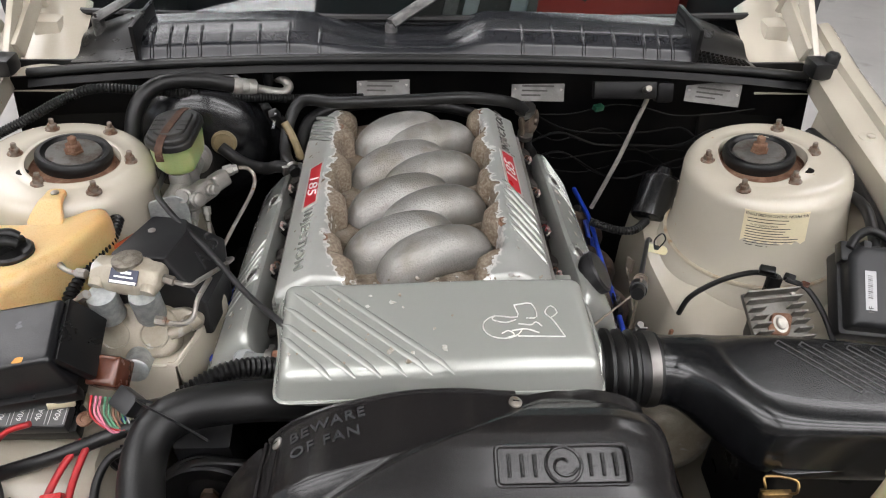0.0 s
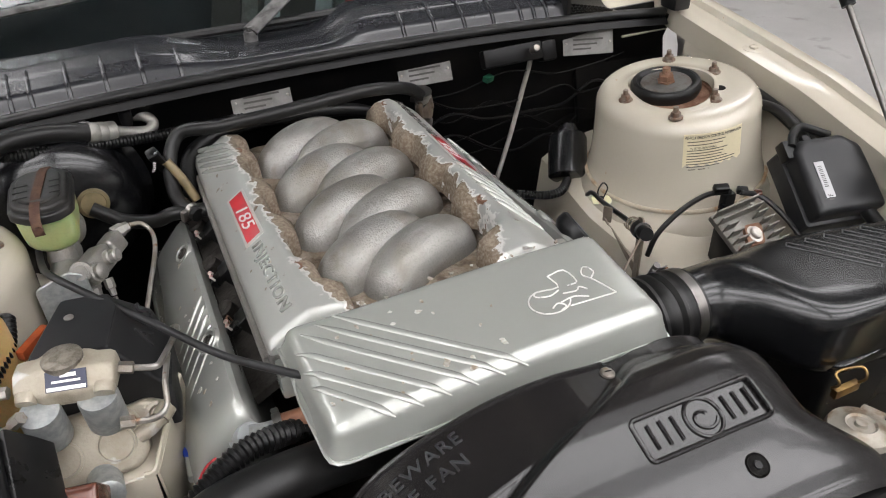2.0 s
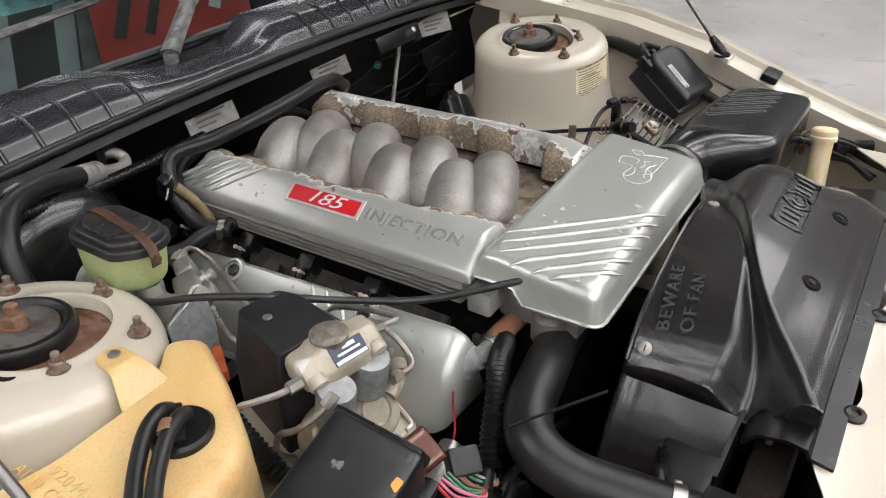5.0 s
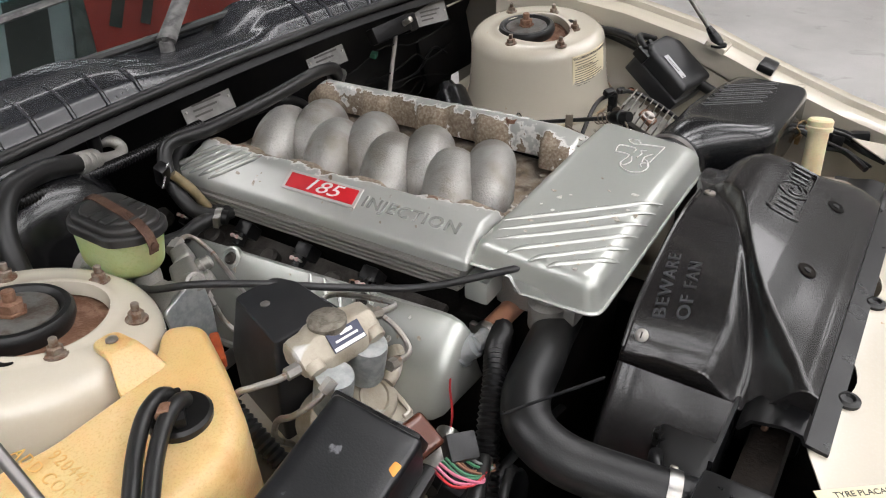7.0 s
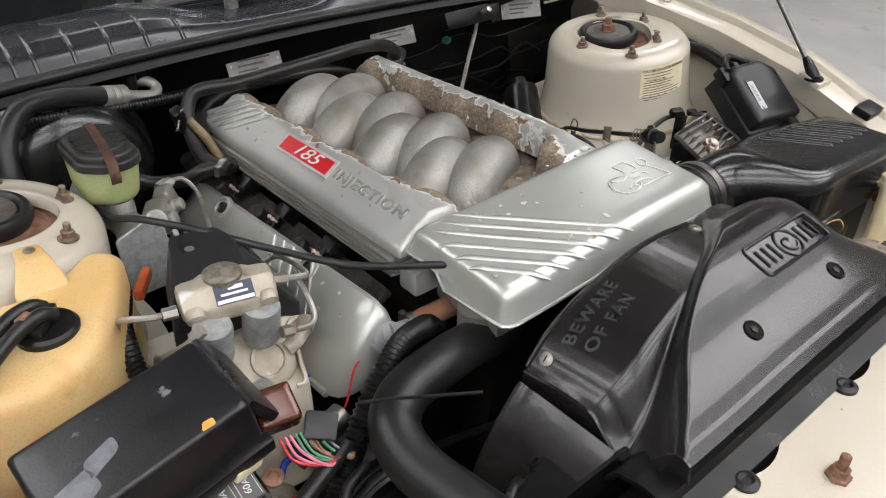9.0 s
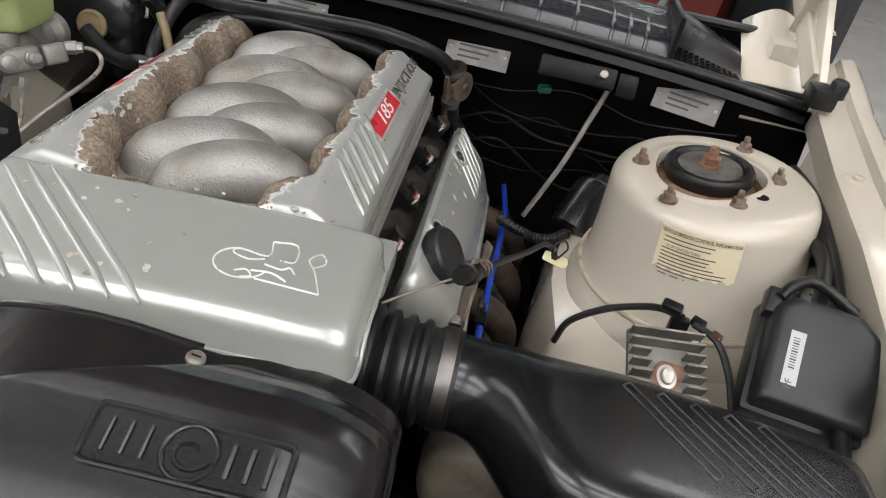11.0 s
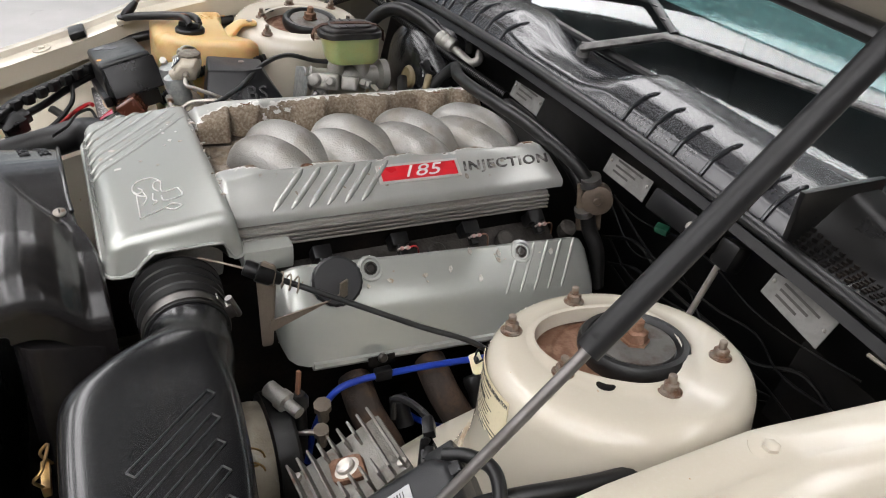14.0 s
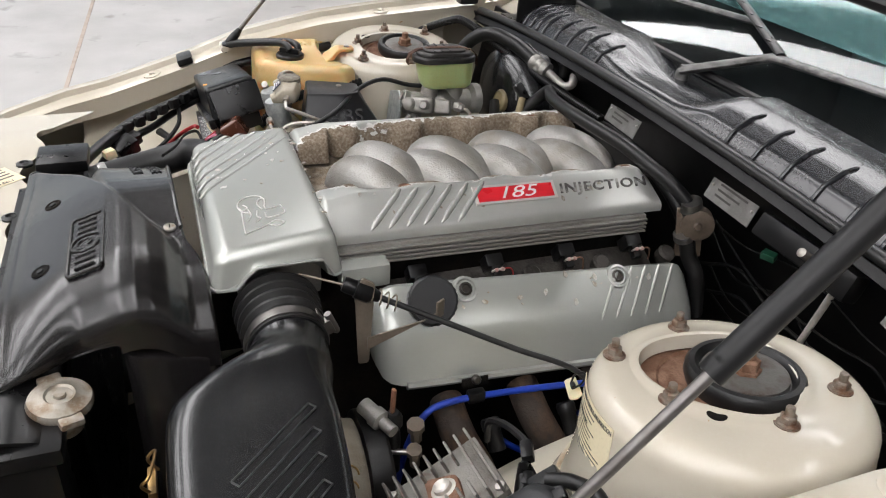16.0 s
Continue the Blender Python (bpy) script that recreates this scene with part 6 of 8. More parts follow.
def coolant_tank():
    t = thing("coolant_tank", (-0.53, 0.80, 0.66), "yellowed translucent plastic coolant tank beside the strut tower", "coolant tank")
    plan = [(-0.655, 0.748), (-0.520, 0.742), (-0.484, 0.764), (-0.444, 0.834), (-0.414, 0.898), (-0.436, 0.932), (-0.468, 0.902), (-0.52, 0.884), (-0.60, 0.885), (-0.655, 0.90)]
    outline = rounded([Vector(p) for p in plan], 0.016, 0.01)

    def top(x, y):
        return 0.858 - 0.012 * smoothstep(0.80, 0.70, y) + 0.006 * smoothstep(-0.47, -0.43, x) * smoothstep(0.82, 0.9, y) + 0.0012 * math.sin(x * 60) * math.sin(y * 50)

    bm = bmesh.new()
    slab(bm, outline, top, lambda x, y: 0.67, 0.018, 7, draft=0.006)
    body = part("body", bm, TANK, t, "yellowed translucent tank body", 60)
    bm = bmesh.new()
    slab(bm, rounded([Vector((-0.528, 0.874)), Vector((-0.476, 0.872)), Vector((-0.484, 0.902)), Vector((-0.485, 0.930)), Vector((-0.510, 0.932)), Vector((-0.512, 0.904))], 0.010, 0.004), lambda x, y: 0.857 + 0.022 * smoothstep(0.868, 0.905, y), lambda x, y: 0.845 + 0.028 * smoothstep(0.872, 0.905, y), 0.003, 3)
    part("mounting_tab", bm, TANK, t)
    bm = bmesh.new()
    lathe(bm, ((0.0055, 0), (0.0055, 0.0016), (0.003, 0.0026), (0, 0.0026)), pose(-0.497, 0.917, 0.8795), 12)
    part("mounting_bolt", bm, STEEL, t)
    bm = bmesh.new()
    m = pose(-0.517, 0.812, 0.856)
    lathe(bm, ((0.020, -0.004), (0.026, 0.0), (0.0265, 0.007), (0.024, 0.010), (0, 0.010)), m, 32)
    rbox(bm, (0.040, 0.010, 0.010), m @ pose(0, 0, 0.014, 0, 0, 55), 0.003)
    part("filler_cap", bm, BLACK_PLASTIC, t, "black plastic filler cap")
    for q, dx in ((0, 0.0), (1, 0.018)):
        bm = bmesh.new()
        tube(bm, [(-0.512 + dx * 0.2, 0.828 - dx * 0.9, 0.872), (-0.522 + dx * 0.2, 0.826 - dx, 0.879), (-0.543 + dx * 0.3, 0.817 - dx, 0.879), (-0.570 + dx * 0.4, 0.796 - dx * 0.8, 0.873), (-0.598 + dx * 0.4, 0.768 - dx * 0.7, 0.866), (-0.645 + dx * 0.4, 0.722 - dx * 0.6, 0.850), (-0.672 + dx * 0.4, 0.700, 0.82)], 0.0066, 12, 5)
        part("overflow_hose", bm, RUBBER, t, "black rubber overflow hose")
    bm = bmesh.new()
    lathe(bm, ((0.008, -0.004), (0.008, 0.006), (0.007, 0.007), (0.006, 0.007)), along((-0.530, 0.806, 0.879), (-0.542, 0.798, 0.8785)), 16)
    part("hose_clip", bm, RUST, t)
    for k, text in enumerate(("92044377", "ADD COOLANT", "MAXIMUM")):
        mm = frame_on((-0.596 - 0.015 * k, 0.835, top(-0.6, 0.835) + 0.0004), (-0.05, -1, 0), (1, -0.05, 0))
        part("lettering", letters(text, 0.0145, 0.0004, mm, 0, 1.2), TANKTEXT, body, "", 0)


coolant_tank()


def fuse_box():
    m = frame_on((-0.500, 0.683, 0.824), (0.150, 0.010, 0.024), (-0.011, 0.089, 0.020))
    b = thing("fuse_box", (-0.50, 0.69, 0.77), "scuffed black plastic fuse box with chipped edges", "fuse box")
    bm = bmesh.new()
    slab(bm, rounded([Vector((-0.085, -0.047)), Vector((0.085, -0.047)), Vector((0.085, 0.047)), Vector((-0.085, 0.047))], 0.006), 0.012, -0.045, 0.006, 3, m, 0.004)
    part("lid", bm, SCUFFED, b, "scuffed black lid")
    part("base", boxed((0.160, 0.072, 0.04), m @ pose(0, 0.0, -0.060), 0.004), BLACK_PLASTIC, b)
    part("flank", boxed((0.012, 0.085, 0.055), m @ pose(0.092, 0.004, -0.022, 0, -24, 0), 0.004), BLACK_PLASTIC, b)
    part("front_rail", boxed((0.17, 0.012, 0.018), m @ pose(0.004, -0.050, -0.050), 0.003), BLACK_PLASTIC, b)
    bm = bmesh.new()
    slab(bm, rounded([Vector((-0.006, -0.003)), Vector((0.006, -0.004)), Vector((0.007, 0.003)), Vector((-0.002, 0.004))], 0.002), 0.0006, 0.0, 0.0002, 1, m @ pose(0.045, -0.036, 0.0118))
    part("paint_chip", bm, ORANGEPAINT, b, "orange paint chip")
    for k, (x, y, w, d) in enumerate(((-0.055, -0.02, 0.02, 0.013), (-0.028, -0.005, 0.018, 0.008))):
        bm = bmesh.new()
        slab(bm, rounded([Vector((-w, -d)), Vector((w * 0.7, -d)), Vector((w, d * 0.6)), Vector((-w * 0.6, d))], 0.005), 0.0004, 0.0, 0.0001, 1, m @ pose(x, y, 0.0121, 0, 0, 20))
        part("scuff", bm, SCUFFGREY, b, "grey scuff mark")
    part("spacer", boxed((0.03, 0.012, 0.012), m @ pose(0.060, -0.050, -0.062, 0, 20, 10), 0.002), LABEL, b, "cream plastic retaining clip")
    # link box below, with printed ratings
    q = frame_on((-0.494, 0.646, 0.748), (1, 0.0, 0), (0, 0.95, 0.25)) @ Matrix.Scale(0.88, 4)
    l = thing("fusible_link_box", (-0.494, 0.646, 0.72), "black fusible link box with printed amp ratings", "fuse box")
    part("lid", boxed((0.165, 0.036, 0.020), q @ pose(0, 0, -0.010), 0.003), GREY_PLASTIC, l)
    part("base", boxed((0.17, 0.040, 0.025), q @ pose(0.006, 0.004, -0.030), 0.003), BLACK_PLASTIC, l)
    part("tray", boxed((0.17, 0.05, 0.012), q @ pose(0.0, 0.050, -0.026), 0.003), BLACK_PLASTIC, l)
    part("printed_label", boxed((0.128, 0.031, 0.0006), q @ pose(0.018, 0, 0.0001), 0), LINKGREY, l, "grey printed rating label", 0)
    for k, text in enumerate(("60A", "40A", "60A", "40A", "40A")):
        w = q @ pose(0.070 - 0.024 * k, 0, 0.0007, 0, 0, 0)
        part("lettering", letters(text, 0.0105, 0.0002, w @ pose(0, 0, 0, 0, 0, 78)), WHITE, l, "", 0)
        for dx in (-0.0095, 0.0095):
            part("printed_line", boxed((0.0006, 0.028, 0.0003), w @ pose(dx, 0, 0), 0), WHITE, l, "", 0)
    bm = bmesh.new()
    lathe(bm, ((0.011, 0), (0.011, 0.004), (0.006, 0.005), (0.005, 0.003), (0, 0.003)), q @ pose(0.100, 0.0, -0.016), 18)
    part("mounting_bolt", bm, RUST, l)


LINKGREY = surface("mid_grey_label", (0.13, 0.13, 0.128), 0.4, 0.0, (0.10, 0.10, 0.10), scale=30)
SCUFFED = surface("scuffed_black_lid", (0.006, 0.0065, 0.0075), 0.32, 0.0, (0.011, 0.0115, 0.013), bump=0.08, grain=500, scale=14, worn=(0.12, 0.12, 0.13), worn_at=(0.70, 0.73), worn_scale=34)
SCUFFGREY = surface("grey_scuff", (0.13, 0.135, 0.15), 0.6, 0.0, (0.09, 0.09, 0.1), scale=60)
ORANGEPAINT = surface("orange_paint", (0.65, 0.28, 0.05), 0.6)
fuse_box()


def abs_unit():
    a = thing("abs_modulator", (-0.36, 0.75, 0.72), "cream-coloured cast brake modulator with steel pipes", "brake modulator")
    bm = bmesh.new()
    section = rounded([Vector((0.754, 0.834)), Vector((0.797, 0.834)), Vector((0.802, 0.850)), Vector((0.796, 0.866)), Vector((0.771, 0.866)), Vector((0.754, 0.849))], 0.004, 0, 3)
    cy, cz = 0.778, 0.850
    turned = pose(-0.367, 0.780, 0.850, 0, 0, -13)
    rings = []
    for x, k in ((-0.424, 0.55), (-0.422, 0.74), (-0.416, 0.80), (-0.402, 0.84), (-0.394, 0.97), (-0.388, 1.0), (-0.352, 1.0), (-0.346, 0.97), (-0.338, 0.86), (-0.324, 0.82), (-0.319, 0.74), (-0.317, 0.55)):
        rings.append([(turned @ Vector(((x + 0.370) * 0.84, (p.x - cy) * k, (p.y - cz) * k))) for p in section])
    loft(bm, rings)
    for x in (-0.034, 0.034):
        lathe(bm, ((0.0095, 0.0), (0.0100, 0.004), (0.0090, 0.010), (0.0, 0.011)), turned @ along((x, -0.014, -0.004), (x, -0.030, -0.012)), 16)
    top = part("valve_block", bm, ABS_PAINT, a, "cream cast valve block", 50)
    bm = bmesh.new()
    lathe(bm, ((0.0185, -0.004), (0.0185, 0.0030), (0.0170, 0.0042), (0, 0.0046)), pose(-0.367, 0.7850, 0.866), 28)
    part("cap", bm, CAPSTEEL, a, "pitted alloy cap")
    m = turned @ frame_on((0.004, -0.0155, 0.0075), (1, 0, 0), (0, 0.017, 0.017)) @ pose(0, 0, 0.0012)
    tag = part("data_plate", boxed((0.036, 0.0185, 0.0012), m, 0.0003), INKBLUE, a, "dark blue data plate", 0)
    part("printed_bar", boxed((0.014, 0.0036, 0.0006), m @ pose(0.002, 0.005, 0.0006), 0), WHITE, tag, "", 0)
    part("printed_bar", boxed((0.025, 0.0022, 0.0006), m @ pose(0.0, -0.0005, 0.0006), 0), WHITE, tag, "", 0)
    part("printed_bar", boxed((0.034, 0.0035, 0.0006), m @ pose(0.0, -0.0068, 0.0006), 0), WHITE, tag, "", 0)
    for x in (-0.396, -0.346):
        bm = bmesh.new()
        lathe(bm, ((0.0175, -0.040), (0.0185, -0.037), (0.0185, 0.0), (0.0175, 0.004), (0, 0.004)), pose(x, 0.756, 0.834, 12, 0, 0), 28)
        part("solenoid", bm, GALV, a, "grey zinc solenoid barrel")
    face = frame_on((-0.371, 0.757, 0.774), (1, 0, 0), (0, 0.6, 0.8))
    bm = bmesh.new()
    slab(bm, rounded([Vector((-0.054, -0.020)), Vector((-0.040, -0.034)), Vector((0.040, -0.034)), Vector((0.054, -0.020)), Vector((0.050, 0.022)), Vector((0.028, 0.034)), Vector((-0.028, 0.034)), Vector((-0.050, 0.022))], 0.012), 0.0, -0.030, 0.006, 4, face)
    slab(bm, rounded([Vector((0.030, -0.006)), Vector((0.078, 0.000)), Vector((0.082, 0.018)), Vector((0.060, 0.030)), Vector((0.030, 0.026))], 0.008), -0.008, -0.028, 0.004, 3, face)
    part("pump_body", bm, ABS_PAINT, a, "cream cast pump body")
    for x in (-0.0245, 0.0245):
        bm = bmesh.new()
        lathe(bm, ((0.0190, -0.002), (0.0188, 0.0025), (0.0165, 0.003), (0.0155, -0.001), (0.0145, 0.0), (0, 0.0004)), face @ pose(x, -0.004, 0), 28)
        part("plug", bm, ABS_PAINT, a)
    bm = bmesh.new()
    lathe(bm, ((0.013, 0.0), (0.013, 0.006), (0.009, 0.007), (0.007, 0.003), (0, 0.003)), face @ pose(0.068, 0.012, -0.010), 20)
    part("outlet_boss", bm, ABS_PAINT, a)
    bm = bmesh.new()
    lathe(bm, ((0.0165, 0), (0.0165, 0.035), (0.014, 0.037), (0, 0.037)), along((-0.366, 0.748, 0.742), (-0.362, 0.70, 0.752)), 24)
    part("motor", bm, GALV, a)
    bm = bmesh.new()
    tube(bm, [(-0.325, 0.755, 0.772), (-0.312, 0.756, 0.777), (-0.298, 0.762, 0.784)], 0.008, 14, 4)
    lathe(bm, ((0.009, -0.006), (0.0095, 0), (0.0095, 0.008), (0.007, 0.009), (0, 0.009)), along((-0.298, 0.762, 0.784), (-0.275, 0.79, 0.792)), 18)
    part("outlet", bm, ABS_PAINT, a)
    for pts in ([(-0.422, 0.778, 0.852), (-0.438, 0.782, 0.852), (-0.455, 0.795, 0.850), (-0.462, 0.812, 0.838), (-0.462, 0.82, 0.80), (-0.46, 0.83, 0.74)], [(-0.412, 0.748, 0.842), (-0.424, 0.752, 0.832), (-0.438, 0.770, 0.815), (-0.441, 0.790, 0.800), (-0.438, 0.80, 0.77), (-0.42, 0.80, 0.745)],
                [(-0.318, 0.770, 0.848), (-0.303, 0.766, 0.845), (-0.290, 0.766, 0.842), (-0.284, 0.780, 0.838), (-0.272, 0.83, 0.818), (-0.266, 0.872, 0.800), (-0.276, 0.885, 0.79)], [(-0.330, 0.742, 0.806), (-0.305, 0.742, 0.800), (-0.292, 0.752, 0.802), (-0.288, 0.772, 0.815), (-0.280, 0.81, 0.818)]):
        bm = bmesh.new()
        tube(bm, pts, 0.0032, 8, 6)
        lathe(bm, ((0.0062, -0.005), (0.0062, 0.008), (0.004, 0.009), (0, 0.009)), along(pts[0], pts[1]), 6)
        part("brake_pipe", bm, STEEL, a, "dull steel brake pipe")
    # folded tray that carries the modulator
    bm = bmesh.new()
    slab(bm, rounded([Vector((-0.440, 0.740)), Vector((-0.320, 0.732)), Vector((-0.278, 0.845)), Vector((-0.284, 0.893)), Vector((-0.430, 0.90))], 0.004), 0.7385, 0.7355, 0.001, 1)
    part("tray", bm, CREAM, a, "cream painted mounting tray")
    bm = bmesh.new()
    tube(bm, [(-0.330, 0.7325, 0.7395), (-0.320, 0.733, 0.740), (-0.312, 0.752, 0.744), (-0.292, 0.806, 0.752), (-0.278, 0.845, 0.757)], 0.0028, 8, 3, flat=1.4)
    part("tray_lip", bm, CREAM, a)
    bm = bmesh.new()
    sheet(bm, steps(0, 1, 8), (0, 0.5, 1.0), lambda u, v: (-0.319 + 0.041 * u + 0.004 * v, 0.732 + 0.113 * u, 0.7385 + 0.018 * u - 0.12 * v), 0.003)
    part("tray_flange", bm, CREAM, a)
    bm = bmesh.new()
    sheet(bm, steps(0, 1, 8), (0, 0.3, 0.6, 1.0), lambda u, v: (-0.440 + 0.120 * u, 0.742 - 0.010 * u - 0.02 * v, 0.7375 - 0.11 * v), 0.003)
    part("tray_front", bm, CREAM, a)
    # relay cover beside it
    b = thing("abs_relay_box", (-0.34, 0.87, 0.74), "dark grey box with moulded lettering beside the modulator", "relay box")
    low = [Vector(p) for p in ((-0.415, 0.812), (-0.285, 0.790), (-0.274, 0.870), (-0.290, 0.935), (-0.345, 0.935), (-0.382, 0.912))]
    high = [Vector(p) for p in ((-0.404, 0.818), (-0.330, 0.806), (-0.316, 0.870), (-0.322, 0.897), (-0.345, 0.902), (-0.371, 0.906))]
    bm = bmesh.new()
    lo_ring, hi_ring = rounded(low, 0.006), rounded(high, 0.006)
    mid = sum(hi_ring, Vector((0, 0))) / len(hi_ring)
    rings = [[(p.x, p.y, 0.738) for p in lo_ring], [(p.x, p.y, 0.790) for p in lo_ring]]
    rings += [[(p.x, p.y, 0.846) for p in hi_ring], [(*(mid + (p - mid) * 0.975), 0.8495) for p in hi_ring], [(*(mid + (p - mid) * 0.94), 0.8505) for p in hi_ring]]
    loft(bm, rings)
    part("cover", bm, GREY_PLASTIC, b, "", 30)
    mm = frame_on((-0.2975, 0.868, 0.8170), (0.012, 0.115, 0), (-0.042, 0.004, 0.056))
    part("lettering", letters("ABS", 0.034, 0.0012, mm @ pose(0, 0, 0.0022), 0, 1.1), ABSTEXT, b, "", 0)
    bm = bmesh.new()
    lathe(bm, ((0.005, 0.0), (0.005, 0.0014), (0.003, 0.002), (0, 0.002)), pose(-0.363, 0.870, 0.850), 14)
    part("screw", bm, STEEL, b, "small bright screw")


ABSTEXT = surface("moulded_grey_lettering", (0.03, 0.03, 0.032), 0.45)
CAPSTEEL = surface("pitted_cap_steel", (0.25, 0.23, 0.19), 0.55, 0.4, (0.14, 0.12, 0.095), mix=(0.4, 0.6), scale=120, bump=0.4, grain=500)
INKBLUE = surface("dark_blue_plate", (0.03, 0.035, 0.07), 0.4)
abs_unit()


def brakes():
    b = thing("brake_booster", (-0.375, 1.23, 0.70), "round black brake booster on the firewall", "brake booster")
    bm = bmesh.new()
    m = along((-0.378, 1.285, 0.79), (-0.378, 1.0, 0.79))
    lathe(bm, ((0.10, -0.03), (0.122, 0.0), (0.127, 0.012), (0.127, 0.030), (0.120, 0.034), (0.114, 0.040), (0.112, 0.070), (0.100, 0.092), (0.075, 0.104), (0.045, 0.110), (0.0, 0.112)), m, 48)
    part("shell", bm, SATIN_BLACK, b, "glossy black pressed shell", 40)
    bm = bmesh.new()
    m2 = along((-0.332, 1.182, 0.812), (-0.330, 1.14, 0.822))
    lathe(bm, ((0.021, -0.01), (0.021, 0.010), (0.017, 0.014), (0.016, 0.012), (0.004, 0.013), (0, 0.013)), m2, 28)
    part("check_valve", bm, TANPLASTIC, b, "tan plastic check valve")
    c = thing("master_cylinder", (-0.375, 1.06, 0.74), "cast alloy brake master cylinder with green fluid reservoir", "master cylinder")
    bm = bmesh.new()
    axis = along((-0.372, 1.000, 0.806), (-0.375, 1.19, 0.806))
    lathe(bm, ((0.012, -0.008), (0.019, -0.006), (0.020, 0.0), (0.020, 0.020), (0.018, 0.024), (0.018, 0.060), (0.0205, 0.064), (0.0205, 0.078), (0.018, 0.082), (0.018, 0.125), (0.028, 0.132), (0.028, 0.145), (0.0, 0.145)), axis, 28)
    # valve body cast on to the side, with bosses and unions
    side = frame_on((-0.352, 0.998, 0.812), (0.52, 0.85, 0.03), (-0.3, 0.2, 0.93))
    rbox(bm, (0.052, 0.030, 0.030), side @ pose(0.022, 0, 0), 0.007, 3)
    rbox(bm, (0.030, 0.026, 0.022), side @ pose(0.066, 0, 0.002), 0.006, 3)
    rbox(bm, (0.020, 0.040, 0.016), side @ pose(0.012, -0.010, -0.016), 0.004)
    for x, z, r, h in ((0.004, 0.015, 0.010, 0.010), (0.034, 0.015, 0.008, 0.014)):
        lathe(bm, ((r * 1.2, -0.004), (r * 1.2, h * 0.4), (r, h * 0.5), (r, h), (r * 0.7, h + 0.002), (0, h + 0.002)), side @ pose(x, 0, z, -90 + 90, 0, 0), 16)
    lathe(bm, ((0.0125, -0.006), (0.0125, 0.005), (0.011, 0.006), (0.009, 0.006), (0.009, 0.010), (0.0, 0.010)), along((-0.353, 0.992, 0.825), (-0.354, 0.974, 0.833)), 20)
    lathe(bm, ((0.009, -0.004), (0.009, 0.010), (0.0075, 0.011), (0.0065, 0.018), (0, 0.018)), along((-0.310, 1.078, 0.816), (-0.287, 1.088, 0.818)), 6)
    lathe(bm, ((0.006, 0.0), (0.006, 0.012), (0.0045, 0.013), (0.0035, 0.022), (0, 0.022)), along((-0.330, 1.010, 0.795), (-0.328, 0.998, 0.772)), 6)
    lathe(bm, ((0.006, 0.0), (0.006, 0.012), (0.0045, 0.013), (0.0035, 0.022), (0, 0.022)), along((-0.345, 1.000, 0.792), (-0.345, 0.986, 0.770)), 6)
    part("casting", bm, RAWALLOY, c, "dull cast alloy body")
    bm = bmesh.new()
    slab(bm, rounded([Vector((-0.028, -0.045)), Vector((0.022, -0.045)), Vector((0.028, 0.0)), Vector((0.026, 0.034)), Vector((0.008, 0.042)), Vector((-0.030, 0.030))], 0.006), 0.002, -0.002, 0.001, 1, frame_on((-0.374, 0.978, 0.792), (1, 0.05, 0), (0, 0.12, 1)))
    part("heat_plate", bm, GALV, c, "speckled galvanised bracket plate")
    plan = [Vector(p) for p in ((-0.409, 1.036), (-0.386, 1.014), (-0.360, 1.013), (-0.342, 1.028), (-0.340, 1.108), (-0.352, 1.124), (-0.390, 1.124), (-0.409, 1.104))]
    bm = bmesh.new()
    outline = rounded(plan, 0.010)
    mid = sum(outline, Vector((0, 0))) / len(outline)
    rings = [[(mid.x + (p.x - mid.x) * k, mid.y + 0.006 * (0.893 - z) / 0.05 + (p.y - mid.y) * k, z) for p in outline] for k, z in ((0.5, 0.836), (0.80, 0.8375), (0.87, 0.843), (0.90, 0.850), (0.955, 0.878), (0.965, 0.889))]
    loft(bm, rings)
    part("reservoir", bm, RES, c, "pale green translucent fluid reservoir", 50)
    for y in (1.045, 1.095):
        bm = bmesh.new()
        lathe(bm, ((0.016, 0.0), (0.016, 0.02), (0.014, 0.026), (0, 0.026)), pose(-0.372, y, 0.810), 18)
        part("inlet_boss", bm, RAWALLOY, c)
    bm = bmesh.new()
    slab(bm, [mid + (p - mid) * 1.05 for p in outline], 0.8965, 0.886, 0.003, 3)
    slab(bm, [mid + (p - mid) * 0.93 for p in outline], 0.9035, 0.895, 0.004, 4)
    slab(bm, [mid + (p - mid) * 0.72 for p in outline], 0.9070, 0.902, 0.002, 3)
    for y in (1.045, 1.060, 1.075):
        rbox(bm, (0.016, 0.003, 0.002), pose(-0.393, y, 0.9070), 0.0006)
        rbox(bm, (0.012, 0.003, 0.002), pose(-0.356, y, 0.9070), 0.0006)
    part("reservoir_cap", bm, CAPBLACK, c, "black moulded reservoir cap", 40)
    bm = bmesh.new()
    path = [(0.0, 1.134, 0.874), (0.0, 1.132, 0.894), (0.0, 1.122, 0.9040), (0.0, 1.10, 0.9085), (0.0, 1.045, 0.9085), (0.0, 1.020, 0.9050), (0.0, 1.006, 0.897), (0.0, 1.002, 0.886), (0.0, 1.004, 0.876)]
    sheet(bm, path, (-0.0055, 0.0055), lambda p, w: (-0.374 + 0.12 * (p[1] - 1.06) + w, p[1], p[2]), 0.0012)
    part("retaining_strap", bm, STRAPRUST, c, "dark rusted steel retaining strap", 60)
    bm = bmesh.new()
    lathe(bm, ((0.005, 0.0), (0.005, 0.004), (0.003, 0.005), (0, 0.005)), along((-0.380, 1.005, 0.884), (-0.380, 0.99, 0.884)), 8)
    part("strap_bolt", bm, STRAPRUST, c)
